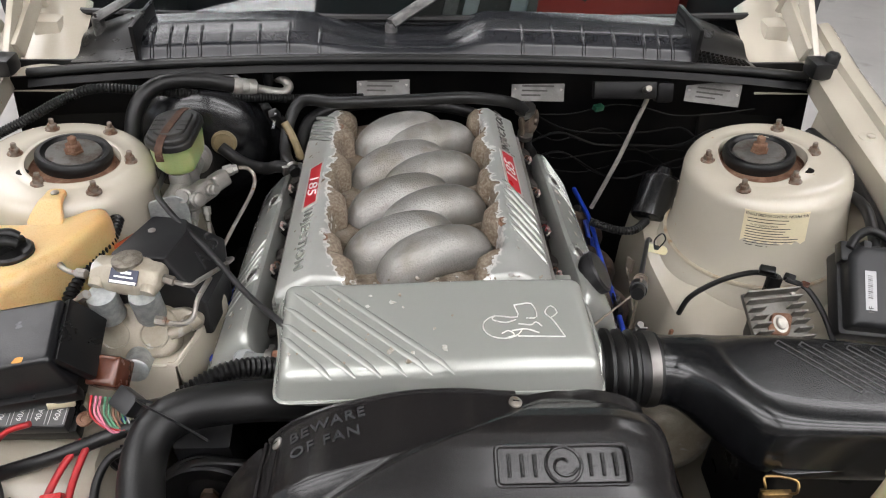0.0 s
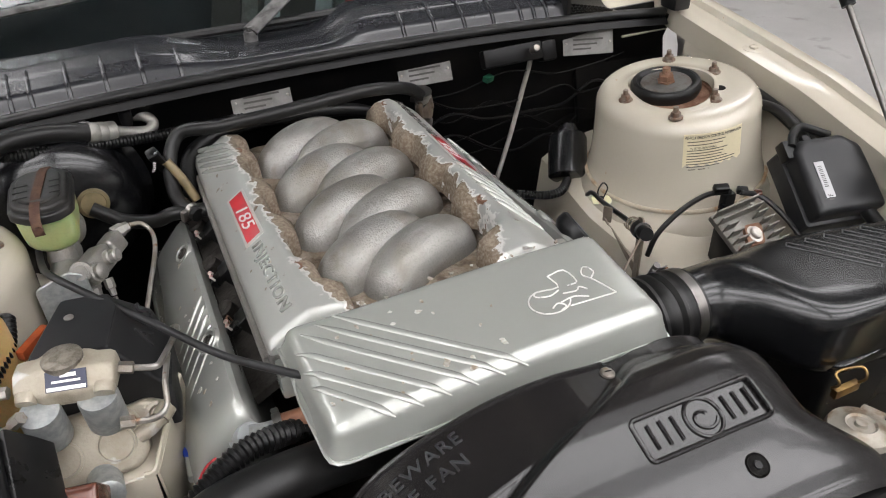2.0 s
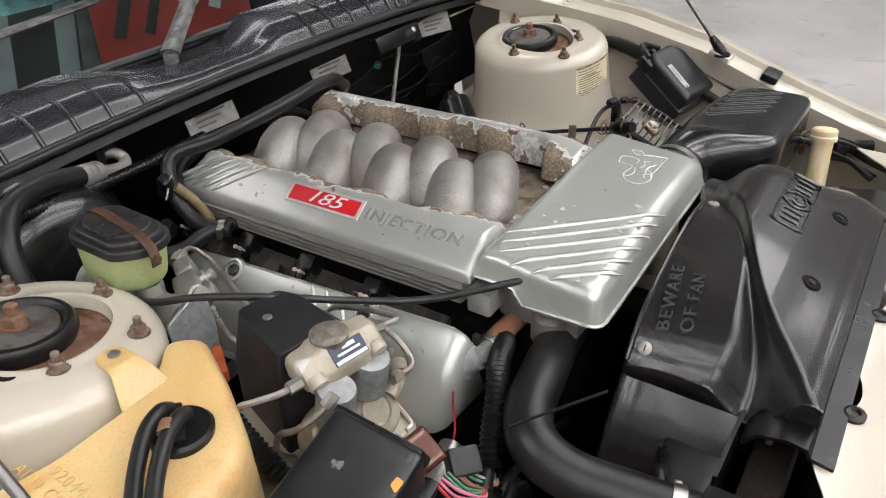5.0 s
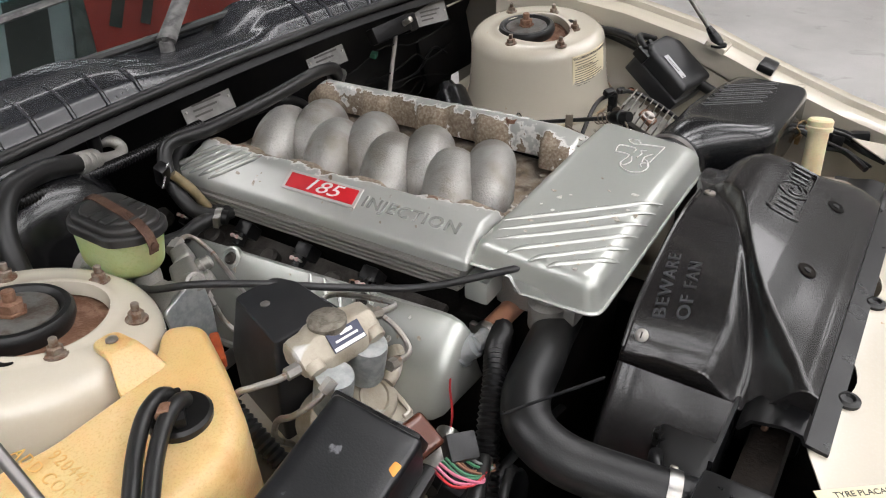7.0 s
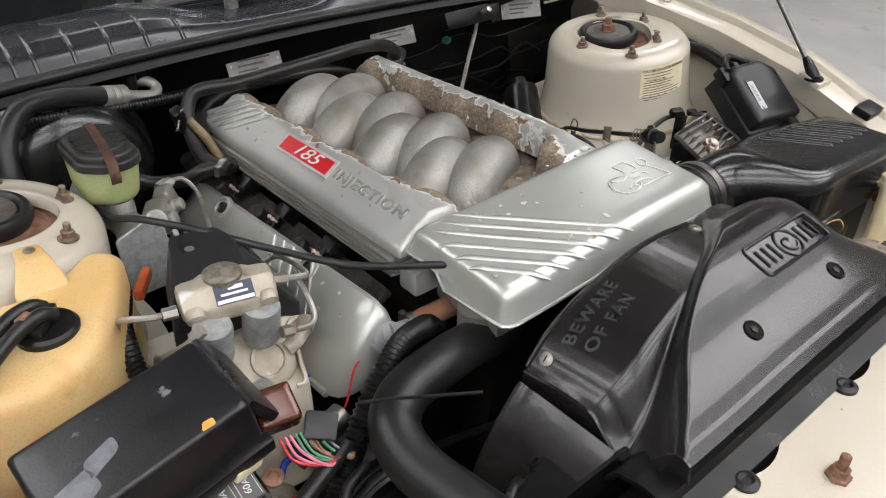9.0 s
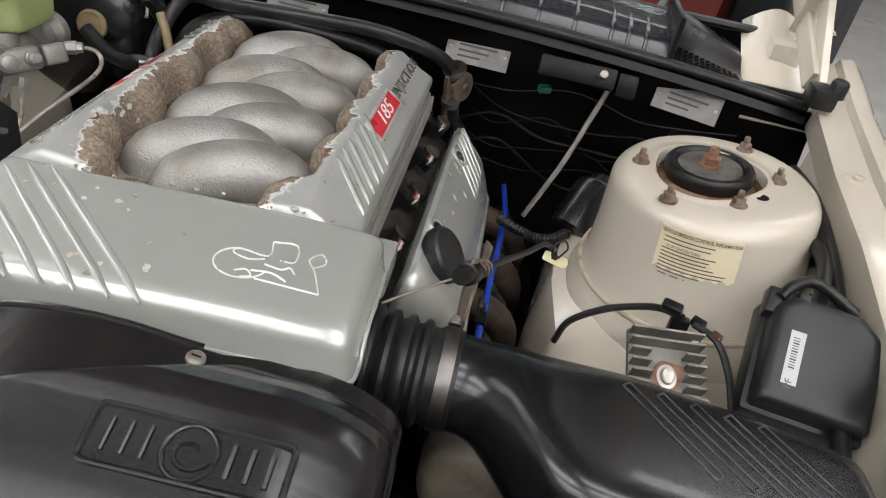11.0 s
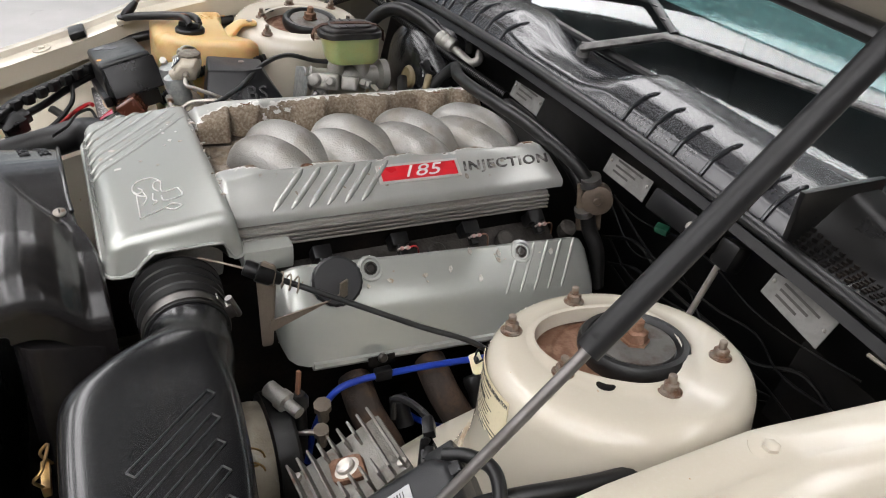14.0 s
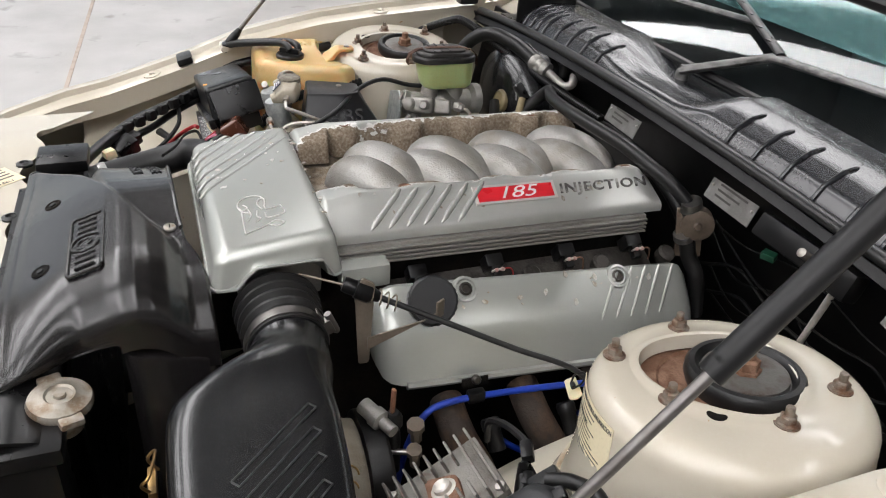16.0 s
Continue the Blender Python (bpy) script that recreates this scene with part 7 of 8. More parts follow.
    for pts in ([(-0.292, 1.086, 0.818), (-0.278, 1.090, 0.814), (-0.268, 1.082, 0.802), (-0.270, 1.055, 0.790), (-0.288, 0.995, 0.772), (-0.305, 0.945, 0.752)], [(-0.328, 0.998, 0.774), (-0.326, 0.990, 0.755), (-0.322, 0.970, 0.735), (-0.32, 0.95, 0.70)]):
        bm = bmesh.new()
        tube(bm, pts, 0.003, 8, 6)
        part("brake_pipe", bm, STEEL, c, "bent steel brake pipe")


STRAPRUST = surface("dark_rusted_strap", (0.075, 0.036, 0.024), 0.7, 0.3, (0.12, 0.065, 0.04), scale=60, bump=0.4, grain=400)
CAPBLACK = surface("dusty_black_cap", (0.012, 0.012, 0.0125), 0.4, 0.0, (0.02, 0.019, 0.018), scale=25, bump=0.12, grain=300, dust=0.06)
TANPLASTIC = surface("tan_plastic", (0.22, 0.17, 0.09), 0.5, 0.0, (0.15, 0.12, 0.06), scale=40)
brakes()

# ---- hoses, cables and wiring ----
CABLE = surface("grey_black_cable", (0.022, 0.022, 0.023), 0.45, 0.0, (0.012, 0.012, 0.012), scale=40)
hose("throttle_cable", "long black sheathed cable crossing over the valve cover", [(-0.398, 1.060, 0.826), (-0.392, 1.010, 0.834), (-0.378, 0.955, 0.852), (-0.340, 0.900, 0.850), (-0.285, 0.845, 0.832), (-0.230, 0.775, 0.824), (-0.178, 0.706, 0.838), (-0.165, 0.690, 0.842)], 0.0042, CABLE, "cable", sides=10)
hose("air_conditioning_hose", "black refrigerant hose with crimped alloy end", [(-0.46, 1.10, 0.74), (-0.462, 1.12, 0.83), (-0.452, 1.15, 0.89), (-0.42, 1.18, 0.916), (-0.370, 1.205, 0.912), (-0.330, 1.22, 0.900), (-0.305, 1.228, 0.890)], 0.013, RUBBER)
fit_end = thing("hose_fitting", (-0.28, 1.24, 0.87), "dull alloy crimped pipe fitting on the firewall", "pipe fitting")
bm = bmesh.new()
lathe(bm, ((0.0135, -0.004), (0.0148, 0.0), (0.0148, 0.008), (0.0138, 0.010), (0.0148, 0.013), (0.0148, 0.020), (0.0138, 0.022), (0.0148, 0.025), (0.0148, 0.034), (0.011, 0.037), (0.0, 0.037)), along((-0.312, 1.226, 0.892), (-0.275, 1.243, 0.880)), 24)
part("crimp", bm, RAWALLOY, fit_end)
part("bent_pipe", tube(bmesh.new(), [(-0.278, 1.240, 0.881), (-0.255, 1.248, 0.872), (-0.236, 1.252, 0.869), (-0.228, 1.262, 0.875), (-0.238, 1.270, 0.884), (-0.26, 1.285, 0.882)], 0.008, 12, 5), RAWALLOY, fit_end)
bm = bmesh.new()
lathe(bm, ((0.007, -0.006), (0.009, 0.0), (0.009, 0.016), (0.007, 0.018), (0, 0.018)), pose(-0.262, 1.262, 0.884), 16)
part("service_cap", bm, BLACK_PLASTIC, fit_end)
hose("heater_supply_hose", "thick black heater hose looping behind the engine", [(-0.205, 1.10, 0.80), (-0.225, 1.14, 0.81), (-0.222, 1.18, 0.845), (-0.198, 1.20, 0.878), (-0.145, 1.178, 0.886), (-0.08, 1.164, 0.894), (0.0, 1.164, 0.898), (0.07, 1.174, 0.897), (0.125, 1.190, 0.885), (0.158, 1.21, 0.868), (0.178, 1.225, 0.848), (0.184, 1.23, 0.83)], 0.0098, RUBBER, ends=((0.03, 0.0108, 0.008), (0.95, 0.0108, 0.008)))
hose("vacuum_hose", "black hose from the intake to the servo", [(-0.335, 1.165, 0.81), (-0.30, 1.15, 0.79), (-0.26, 1.13, 0.79), (-0.235, 1.12, 0.80), (-0.19, 1.11, 0.80)], 0.010, RUBBER)
hose("firewall_hose", "black hose against the firewall", [(-0.205, 1.16, 0.80), (-0.19, 1.215, 0.835), (-0.12, 1.250, 0.846), (-0.02, 1.255, 0.845), (0.07, 1.255, 0.835), (0.13, 1.262, 0.80), (0.15, 1.27, 0.75)], 0.0105, RUBBER)
tag_at = thing("hose_tag", (-0.238, 1.17, 0.855), "black hose connector with white printed tag", "hose connector")
part("body", boxed((0.016, 0.016, 0.045), pose(-0.236, 1.172, 0.858, 30, -20, 0), 0.004), BLACK_PLASTIC, tag_at)
part("lettering", letters("TRANS/LOCK", 0.006, 0.0002, frame_on((-0.2405, 1.1600, 0.862), (0.25, -0.25, 0.93), (-0.9, -0.3, 0.2))), WHITE, tag_at, "", 0)
part("stem", tube(bmesh.new(), [(-0.226, 1.166, 0.856), (-0.212, 1.154, 0.832), (-0.200, 1.142, 0.80)], 0.0065, 10, 4), TANPLASTIC, tag_at)


def heater_valve():
    v = thing("heater_valve", (0.187, 1.245, 0.80), "round brown heater valve on a steel bracket", "heater valve")
    bm = bmesh.new()
    lathe(bm, ((0.018, -0.012), (0.022, -0.010), (0.022, 0.010), (0.018, 0.012), (0.006, 0.013), (0.004, 0.016), (0, 0.016)), along((0.190, 1.240, 0.822), (0.230, 1.215, 0.826)), 28)
    part("capsule", bm, BROWNVALVE, v)
    part("bracket", boxed((0.008, 0.036, 0.075), pose(0.184, 1.235, 0.805, 8, 0, -30), 0.003), BROWNVALVE, v)
    for z in (0.850, 0.800):
        bm = bmesh.new()
        lathe(bm, ((0.0125, -0.005), (0.014, -0.005), (0.014, 0.005), (0.0125, 0.005)), pose(0.184, 1.228, z, 20, 0, 0), 20)
        part("hose_clamp", bm, CHROME, v)
    part("outlet_hose", tube(bmesh.new(), [(0.184, 1.232, 0.803), (0.19, 1.24, 0.77), (0.205, 1.25, 0.74), (0.21, 1.26, 0.68)], 0.0115, 12, 5), RUBBER, v)


BROWNVALVE = surface("brown_stained_valve", (0.13, 0.10, 0.075), 0.5, 0.3, (0.08, 0.06, 0.045), scale=40)
heater_valve()

hose("wiring_loom", "black corrugated wiring loom beside the strut tower", [(-0.69, 1.12, 0.845), (-0.62, 1.13, 0.878), (-0.56, 1.15, 0.905), (-0.51, 1.16, 0.918), (-0.44, 1.18, 0.905), (-0.38, 1.20, 0.89), (-0.25, 1.235, 0.866), (-0.1, 1.25, 0.86)], 0.0075, BLACK_PLASTIC, "wiring loom", sides=10, corrugate=0.0016, pitch=0.005)
hose("front_loom", "black corrugated loom beside the radiator hose", [(-0.16, 0.715, 0.745), (-0.195, 0.695, 0.772), (-0.235, 0.680, 0.782), (-0.270, 0.662, 0.775), (-0.305, 0.648, 0.752), (-0.335, 0.632, 0.722), (-0.37, 0.61, 0.70)], 0.0115, BLACK_PLASTIC, "wiring loom", sides=12, corrugate=0.0026, pitch=0.0058)
hose("battery_loom", "tape-wrapped black battery loom across the apron", [(-0.335, 0.635, 0.742), (-0.375, 0.622, 0.735), (-0.43, 0.606, 0.722), (-0.49, 0.595, 0.708), (-0.54, 0.578, 0.700), (-0.58, 0.56, 0.70)], 0.0085, RUBBER, "wiring loom", sides=10, corrugate=0.0005, pitch=0.006)
for label, mat, pts, r in (("red battery cable", REDWIRE, [(-0.40, 0.620, 0.733), (-0.415, 0.596, 0.722), (-0.425, 0.565, 0.710), (-0.428, 0.52, 0.70)], 0.0042), ("red battery cable", REDWIRE, [(-0.392, 0.615, 0.733), (-0.398, 0.59, 0.722), (-0.400, 0.56, 0.712), (-0.395, 0.52, 0.70)], 0.0042),
                           ("red starter cable", REDWIRE, [(-0.455, 0.627, 0.755), (-0.485, 0.622, 0.745), (-0.500, 0.60, 0.728), (-0.492, 0.575, 0.712), (-0.478, 0.562, 0.704)], 0.0036), ("black earth cable", RUBBER, [(-0.33, 0.61, 0.735), (-0.362, 0.60, 0.728), (-0.373, 0.575, 0.718), (-0.370, 0.54, 0.706), (-0.36, 0.50, 0.70)], 0.005)):
    hose("cable", label + " on the cream apron", pts, r, mat, "cable", sides=10, group="battery cables")
fh = thing("blade_fuse_holder", (-0.415, 0.545, 0.70), "translucent red blade fuse holder hanging on wires", "fuse holder")
part("shell", boxed((0.022, 0.014, 0.030), pose(-0.412, 0.552, 0.715, 30, 0, 10), 0.002), surface("clear_red_plastic", (0.45, 0.02, 0.02), 0.25, coat=0.4), fh)


def relay_cluster():
    r = thing("relay_cover", (-0.378, 0.684, 0.74), "brown smoked relay cover with loose coloured wires", "relay")
    bm = bmesh.new()
    slab(bm, rounded([Vector((-0.020, -0.018)), Vector((0.020, -0.018)), Vector((0.018, 0.019)), Vector((-0.018, 0.019))], 0.004), 0.012, -0.022, 0.005, 3, frame_on((-0.380, 0.682, 0.780), (0.97, -0.22, 0.05), (0.2, 0.8, 0.55)))
    part("cover", bm, COPPER, r, "smoked brown plastic cover")
    part("connector", boxed((0.030, 0.026, 0.020), pose(-0.352, 0.652, 0.762, 35, 10, -35), 0.003), GREY_PLASTIC, r, "grey connector block")
    random.seed(11)
    for k, mat in enumerate((REDWIRE, PINKWIRE, PINKWIRE, GREENWIRE, GREENWIRE, BROWNWIRE, BROWNWIRE, GREENWIRE, PALEFIT)):
        a = Vector((-0.392 + 0.005 * k, 0.655, 0.770 - 0.001 * k))
        s = 0.001 * random.uniform(-5, 5)
        pts = [a, a + Vector((0.002, -0.018, -0.012 + s)), a + Vector((0.020 - 0.001 * k, -0.030 - s, -0.022)), a + Vector((0.040 - 0.003 * k, -0.030 + s, -0.026)), Vector((-0.335, 0.628 + s, 0.742 + s))]
        part("wire", tube(bmesh.new(), pts, 0.0015, 6, 6), mat, r)
    c = thing("suppressor", (-0.31, 0.70, 0.70), "small bright steel capacitor can", "capacitor")
    bm = bmesh.new()
    m = along((-0.350, 0.690, 0.700), (-0.27, 0.70, 0.715))
    lathe(bm, ((0.014, 0), (0.015, 0.002), (0.015, 0.050), (0.012, 0.052), (0, 0.052)), m, 20)
    part("can", bm, CHROME, c)
    bm = bmesh.new()
    lathe(bm, ((0.0155, -0.014), (0.0155, 0.002), (0, 0.002)), m, 20)
    part("collar", bm, BLACK_PLASTIC, c)
    part("lead", tube(bmesh.new(), [(-0.362, 0.689, 0.698), (-0.375, 0.688, 0.698), (-0.385, 0.68, 0.69)], 0.0035, 8, 4), BLUE, c)
    part("red_lead", tube(bmesh.new(), [(-0.300, 0.697, 0.712), (-0.290, 0.70, 0.728), (-0.275, 0.712, 0.742), (-0.262, 0.72, 0.744)], 0.0013, 6, 5), REDWIRE, c)


relay_cluster()
hose("left_side_loom", "black corrugated loom beside the brake modulator", [(-0.43, 0.93, 0.83), (-0.432, 0.89, 0.82), (-0.452, 0.84, 0.81), (-0.46, 0.79, 0.79), (-0.458, 0.74, 0.75)], 0.009, BLACK_PLASTIC, "wiring loom", corrugate=0.002, pitch=0.006)
oc = thing("wire_connector", (-0.408, 0.898, 0.80), "orange plastic wiring connector", "connector")
part("shell", boxed((0.010, 0.046, 0.013), frame_on((-0.408, 0.898, 0.812), (0.83, -0.55, 0), (0.55, 0.83, 0.0)), 0.003), ORANGE, oc)
hose("blue_lead", "blue silicone ignition lead beside the valve cover", [(-0.25, 1.03, 0.71), (-0.274, 0.964, 0.70), (-0.293, 0.892, 0.70), (-0.299, 0.832, 0.70), (-0.295, 0.793, 0.695), (-0.272, 0.750, 0.70)], 0.0042, BLUE, "ignition lead", sides=10, group="ignition leads")
hose("blue_lead", "blue silicone ignition lead below the valve cover", [(0.294, 0.788, 0.572), (0.294, 0.797, 0.627), (0.292, 0.818, 0.672), (0.290, 0.850, 0.684), (0.292, 0.92, 0.684), (0.294, 0.98, 0.680), (0.298, 1.06, 0.674), (0.302, 1.15, 0.672), (0.292, 1.25, 0.672)], 0.0042, BLUE, "ignition lead", sides=10, group="ignition leads")
hose("blue_lead", "blue silicone ignition lead below the valve cover", [(0.298, 1.10, 0.666), (0.304, 1.082, 0.627), (0.304, 1.05, 0.582), (0.302, 1.00, 0.564), (0.297, 0.95, 0.584), (0.290, 0.915, 0.612)], 0.0042, BLUE, "ignition lead", sides=10, group="ignition leads")
hose("blue_lead", "blue silicone ignition lead below the valve cover", [(0.298, 1.16, 0.662), (0.304, 1.12, 0.627), (0.302, 1.07, 0.607), (0.292, 1.03, 0.622)], 0.0042, BLUE, "ignition lead", sides=10, group="ignition leads")


def manifold():
    ex = thing("exhaust_manifold", (0.30, 0.98, 0.55), "dark rusty exhaust manifold below the valve cover", "exhaust manifold")
    for k in range(4):
        y = 0.86 + 0.105 * k
        part("pipe", tube(bmesh.new(), [(0.255, y, 0.655), (0.30, y, 0.640), (0.325, y + 0.02, 0.60), (0.33, y + 0.05, 0.54), (0.31, 1.05, 0.48)], 0.021, 14, 5), HOTIRON, ex)
        bm = bmesh.new()
        m = along((0.292, y + 0.045, 0.645), (0.33, y + 0.050, 0.600))
        lathe(bm, ((0.011, 0), (0.0125, 0.004), (0.012, 0.014), (0.0105, 0.016), (0.011, 0.04), (0, 0.04)), m, 14)
        part("plug_boot", bm, RUBBER, ex, "black spark plug boot")
    part("collector", tube(bmesh.new(), [(0.31, 0.88, 0.50), (0.31, 1.10, 0.46), (0.30, 1.25, 0.36)], 0.03, 14, 4), HOTIRON, ex)


HOTIRON = surface("dark_rusted_iron", (0.045, 0.034, 0.027), 0.8, 0.3, (0.09, 0.055, 0.035), scale=30, bump=0.5, grain=250)
manifold()


def alternator():
    al = thing("alternator", (0.318, 0.72, 0.55), "dusty alloy alternator with black fan cover beside the air cleaner", "alternator")
    bm = bmesh.new()
    lathe(bm, ((0.030, -0.005), (0.052, 0.0), (0.060, 0.008), (0.062, 0.020), (0.062, 0.050), (0.060, 0.060), (0.0, 0.062)), along((0.318, 0.672, 0.635), (0.318, 0.80, 0.635)), 36)
    part("housing", bm, ABS_PAINT, al, "dusty pale alloy housing")
    bm = bmesh.new()
    lathe(bm, ((0.058, 0.062), (0.069, 0.062), (0.070, 0.066), (0.070, 0.084), (0.066, 0.088), (0.0, 0.088)), along((0.318, 0.672, 0.635), (0.318, 0.80, 0.635)), 36)
    part("fan_cover", bm, RUBBER, al, "ribbed black fan cover")
    bm = bmesh.new()
    lathe(bm, ((0.010, 0.0), (0.010, 0.018), (0.012, 0.019), (0.012, 0.030), (0.007, 0.032), (0.007, 0.05), (0, 0.05)), along((0.300, 0.742, 0.716), (0.345, 0.764, 0.712)), 14)
    part("mounting_boss", bm, RAWALLOY, al, "pale alloy mounting boss")
    bm = bmesh.new()
    lathe(bm, ((0.0035, 0.0), (0.0035, 0.05), (0, 0.05)), along((0.318, 0.745, 0.664), (0.340, 0.79, 0.668)), 10)
    part("through_bolt", bm, CHROME, al, "bright through bolt")
    for dz in (0.0, -0.022):
        bm = bmesh.new()
        ring = [(0.366 + 0.004 * math.cos(w), 0.705 + 0.014 * math.cos(w), 0.688 + dz + 0.014 * math.sin(w)) for w in steps(0, 5.4, 16)]
        tube(bm, ring, 0.0012, 6, 2)
        part("wire_loop", bm, BRASS, al, "thin brass wire loop")
    se = thing("oil_sender", (0.324, 0.769, 0.64), "oil pressure sender with rubber boot and rusty pin", "sender")
    bm = bmesh.new()
    lathe(bm, ((0.008, 0.0), (0.0085, 0.045), (0.0075, 0.07), (0.0105, 0.072), (0.0105, 0.082), (0.006, 0.090), (0, 0.091)), along((0.322, 0.772, 0.630), (0.324, 0.769, 0.75)), 14)
    part("boot", bm, RUBBER, se, "grey-black rubber boot")
    part("pin", boxed((0.005, 0.004, 0.040), pose(0.3245, 0.7685, 0.735, 0, 4, 20), 0.001), HEATHOSE, se, "brown rusty pin")
    for x, y, z, r in ((0.345, 0.790, 0.690, 0.006), (0.318, 0.80, 0.70, 0.007)):
        bm = bmesh.new()
        lathe(bm, ((r, 0.0), (r, 0.02), (r * 1.5, 0.021), (r * 1.5, 0.03), (0, 0.031)), along((x, y, z - 0.035), (x + 0.006, y - 0.004, z)), 8)
        part("stud", bm, RUSTBRACKET, se)
    cl = thing("lead_clip", (0.284, 0.884, 0.69), "black bracket clipping the blue lead below the valve cover", "clip")
    part("block", boxed((0.012, 0.022, 0.016), pose(0.290, 0.884, 0.686), 0.003), BLACK_PLASTIC, cl)
    part("bracket", boxed((0.003, 0.034, 0.012), pose(0.284, 0.884, 0.703, 0, -10, 0), 0.001), DARK, cl)
    bm = bmesh.new()
    lathe(bm, ((0.006, 0.0), (0.006, 0.004), (0.004, 0.006), (0, 0.006)), along((0.285, 0.884, 0.708), (0.30, 0.884, 0.713)), 10)
    part("bolt", bm, DARKSTEEL, cl)


def throttle_linkage():
    t = thing("throttle_bracket", (0.262, 0.765, 0.72), "rusty steel throttle bracket with cable and spring", "throttle bracket")
    bm = bmesh.new()
    slab(bm, rounded([Vector((-0.006, -0.065)), Vector((0.006, -0.062)), Vector((0.009, -0.01)), Vector((0.012, 0.045)), Vector((-0.002, 0.052)), Vector((-0.010, 0.035))], 0.004), 0.0015, -0.0015, 0.0008, 2, frame_on((0.262, 0.752, 0.808), (0.35, 0.93, 0.0), (0, 0, 1)))
    part("plate", bm, RUSTBRACKET, t)
    bm = bmesh.new()
    sheet(bm, steps(0, 1, 8), steps(0, 1, 4), lambda u, v: (0.266 + 0.008 * u, 0.755 + 0.085 * u, 0.783 + 0.022 * u + 0.004 * v - 0.02 * v * (1 - u)), 0.002)
    rbox(bm, (0.003, 0.012, 0.022), pose(0.275, 0.836, 0.813, 0, 0, 30), 0.001)
    part("arm", bm, RUSTBRACKET, t)
    a, b = Vector((0.257, 0.742, 0.846)), Vector((0.346, 0.970, 0.756))
    d = (b - a).normalized()
    bm = bmesh.new()
    m = along(a - d * 0.012, b)
    lathe(bm, ((0.008, 0), (0.009, 0.004), (0.009, 0.014), (0.011, 0.015), (0.011, 0.030), (0.008, 0.034), (0.006, 0.042), (0, 0.042)), m, 16)
    part("adjuster", bm, BLACK_PLASTIC, t, "black cable adjuster")
    bm = bmesh.new()
    coil = [m @ Vector((0.0085 * math.cos(w), 0.0085 * math.sin(w), 0.030 + 0.0028 * w / 2)) for w in steps(0, 8 * math.pi, 64)]
    tube(bm, coil, 0.0009, 5, 1)
    part("spring", bm, RUSTBRACKET, t, "thin coil spring")
    part("cable", tube(bmesh.new(), [a + d * 0.02, a.lerp(b, 0.4) + Vector((0, 0, -0.001)), a.lerp(b, 0.75) + Vector((0, 0, -0.002)), b, b + Vector((0.02, 0.04, -0.03))], 0.0034, 10, 6), CABLE, t, "black sheathed throttle cable")
    part("inner_cable", tube(bmesh.new(), [(0.192, 0.695, 0.830), (0.215, 0.712, 0.836), a], 0.0013, 6, 4), RUSTBRACKET, t)


RUSTBRACKET = surface("brown_steel_bracket", (0.20, 0.165, 0.13), 0.55, 0.5, (0.19, 0.16, 0.125), scale=50, bump=0.3)
throttle_linkage()
alternator()


def coil_and_rods():
    c = thing("ignition_coil", (0.402, 1.125, 0.69), "black cylindrical canister beside the strut tower", "canister")
    bm = bmesh.new()
    lathe(bm, ((0.028, 0), (0.033, 0.004), (0.033, 0.070), (0.030, 0.077), (0.020, 0.082), (0.015, 0.095), (0, 0.096)), along((0.392, 1.105, 0.700), (0.424, 1.165, 0.765)), 24)
    part("can", bm, SATIN_BLACK, c)
    part("clamp_band", boxed((0.07, 0.012, 0.02), pose(0.402, 1.125, 0.700, -30, 20, 0), 0.003), BLACK_PLASTIC, c)
    part("lead", tube(bmesh.new(), [(0.388, 1.10, 0.702), (0.36, 1.075, 0.70), (0.33, 1.075, 0.70), (0.29, 1.10, 0.70)], 0.007, 10, 5, corrugate=0.0015, pitch=0.005), BLACK_PLASTIC, c)
    d = thing("dipstick_tube", (0.34, 1.26, 0.62), "pale bare metal dipstick tube", "dipstick tube")
    part("tube_wall", tube(bmesh.new(), [(0.335, 1.262, 0.62), (0.372, 1.270, 0.72), (0.392, 1.268, 0.800), (0.404, 1.266, 0.850), (0.407, 1.276, 0.862)], 0.0042, 10, 5), PALESTEEL, d)
    f = thing("washer_filler", (0.46, 0.49, 0.62), "cream plastic washer bottle filler neck", "filler neck")
    bm = bmesh.new()
    lathe(bm, ((0.018, 0.0), (0.016, 0.02), (0.0155, 0.15), (0.016, 0.165), (0.020, 0.166), (0.0205, 0.172), (0.019, 0.174), (0.0195, 0.182), (0.017, 0.185), (0, 0.186)), along((0.452, 0.488, 0.628), (0.489, 0.501, 0.81)), 24)
    part("neck", bm, CREAMCAP, f)
    b = thing("washer_bottle", (0.46, 0.48, 0.50), "cream plastic washer bottle", "washer bottle")
    part("body", boxed((0.10, 0.07, 0.20), pose(0.45, 0.486, 0.545), 0.012), CREAMCAP, b)


coil_and_rods()

for pts, r in (([(0.374, 0.862, 0.700), (0.382, 0.858, 0.735), (0.412, 0.859, 0.760), (0.445, 0.862, 0.772), (0.470, 0.858, 0.780), (0.490, 0.841, 0.786)], 0.0040), ([(0.500, 0.835, 0.786), (0.525, 0.822, 0.78), (0.538, 0.79, 0.765), (0.542, 0.75, 0.745), (0.545, 0.72, 0.72)], 0.004)):
    hose("module_wire", "thin black sheathed wire to the ignition module", pts, r, RUBBER, "wire", sides=8)
mc = thing("module_connector", (0.49, 0.84, 0.77), "black taped connectors above the ignition module", "connector")
part("plug", boxed((0.022, 0.012, 0.011), pose(0.478, 0.850, 0.790, 20, 0, -20), 0.003), BLACK_PLASTIC, mc)
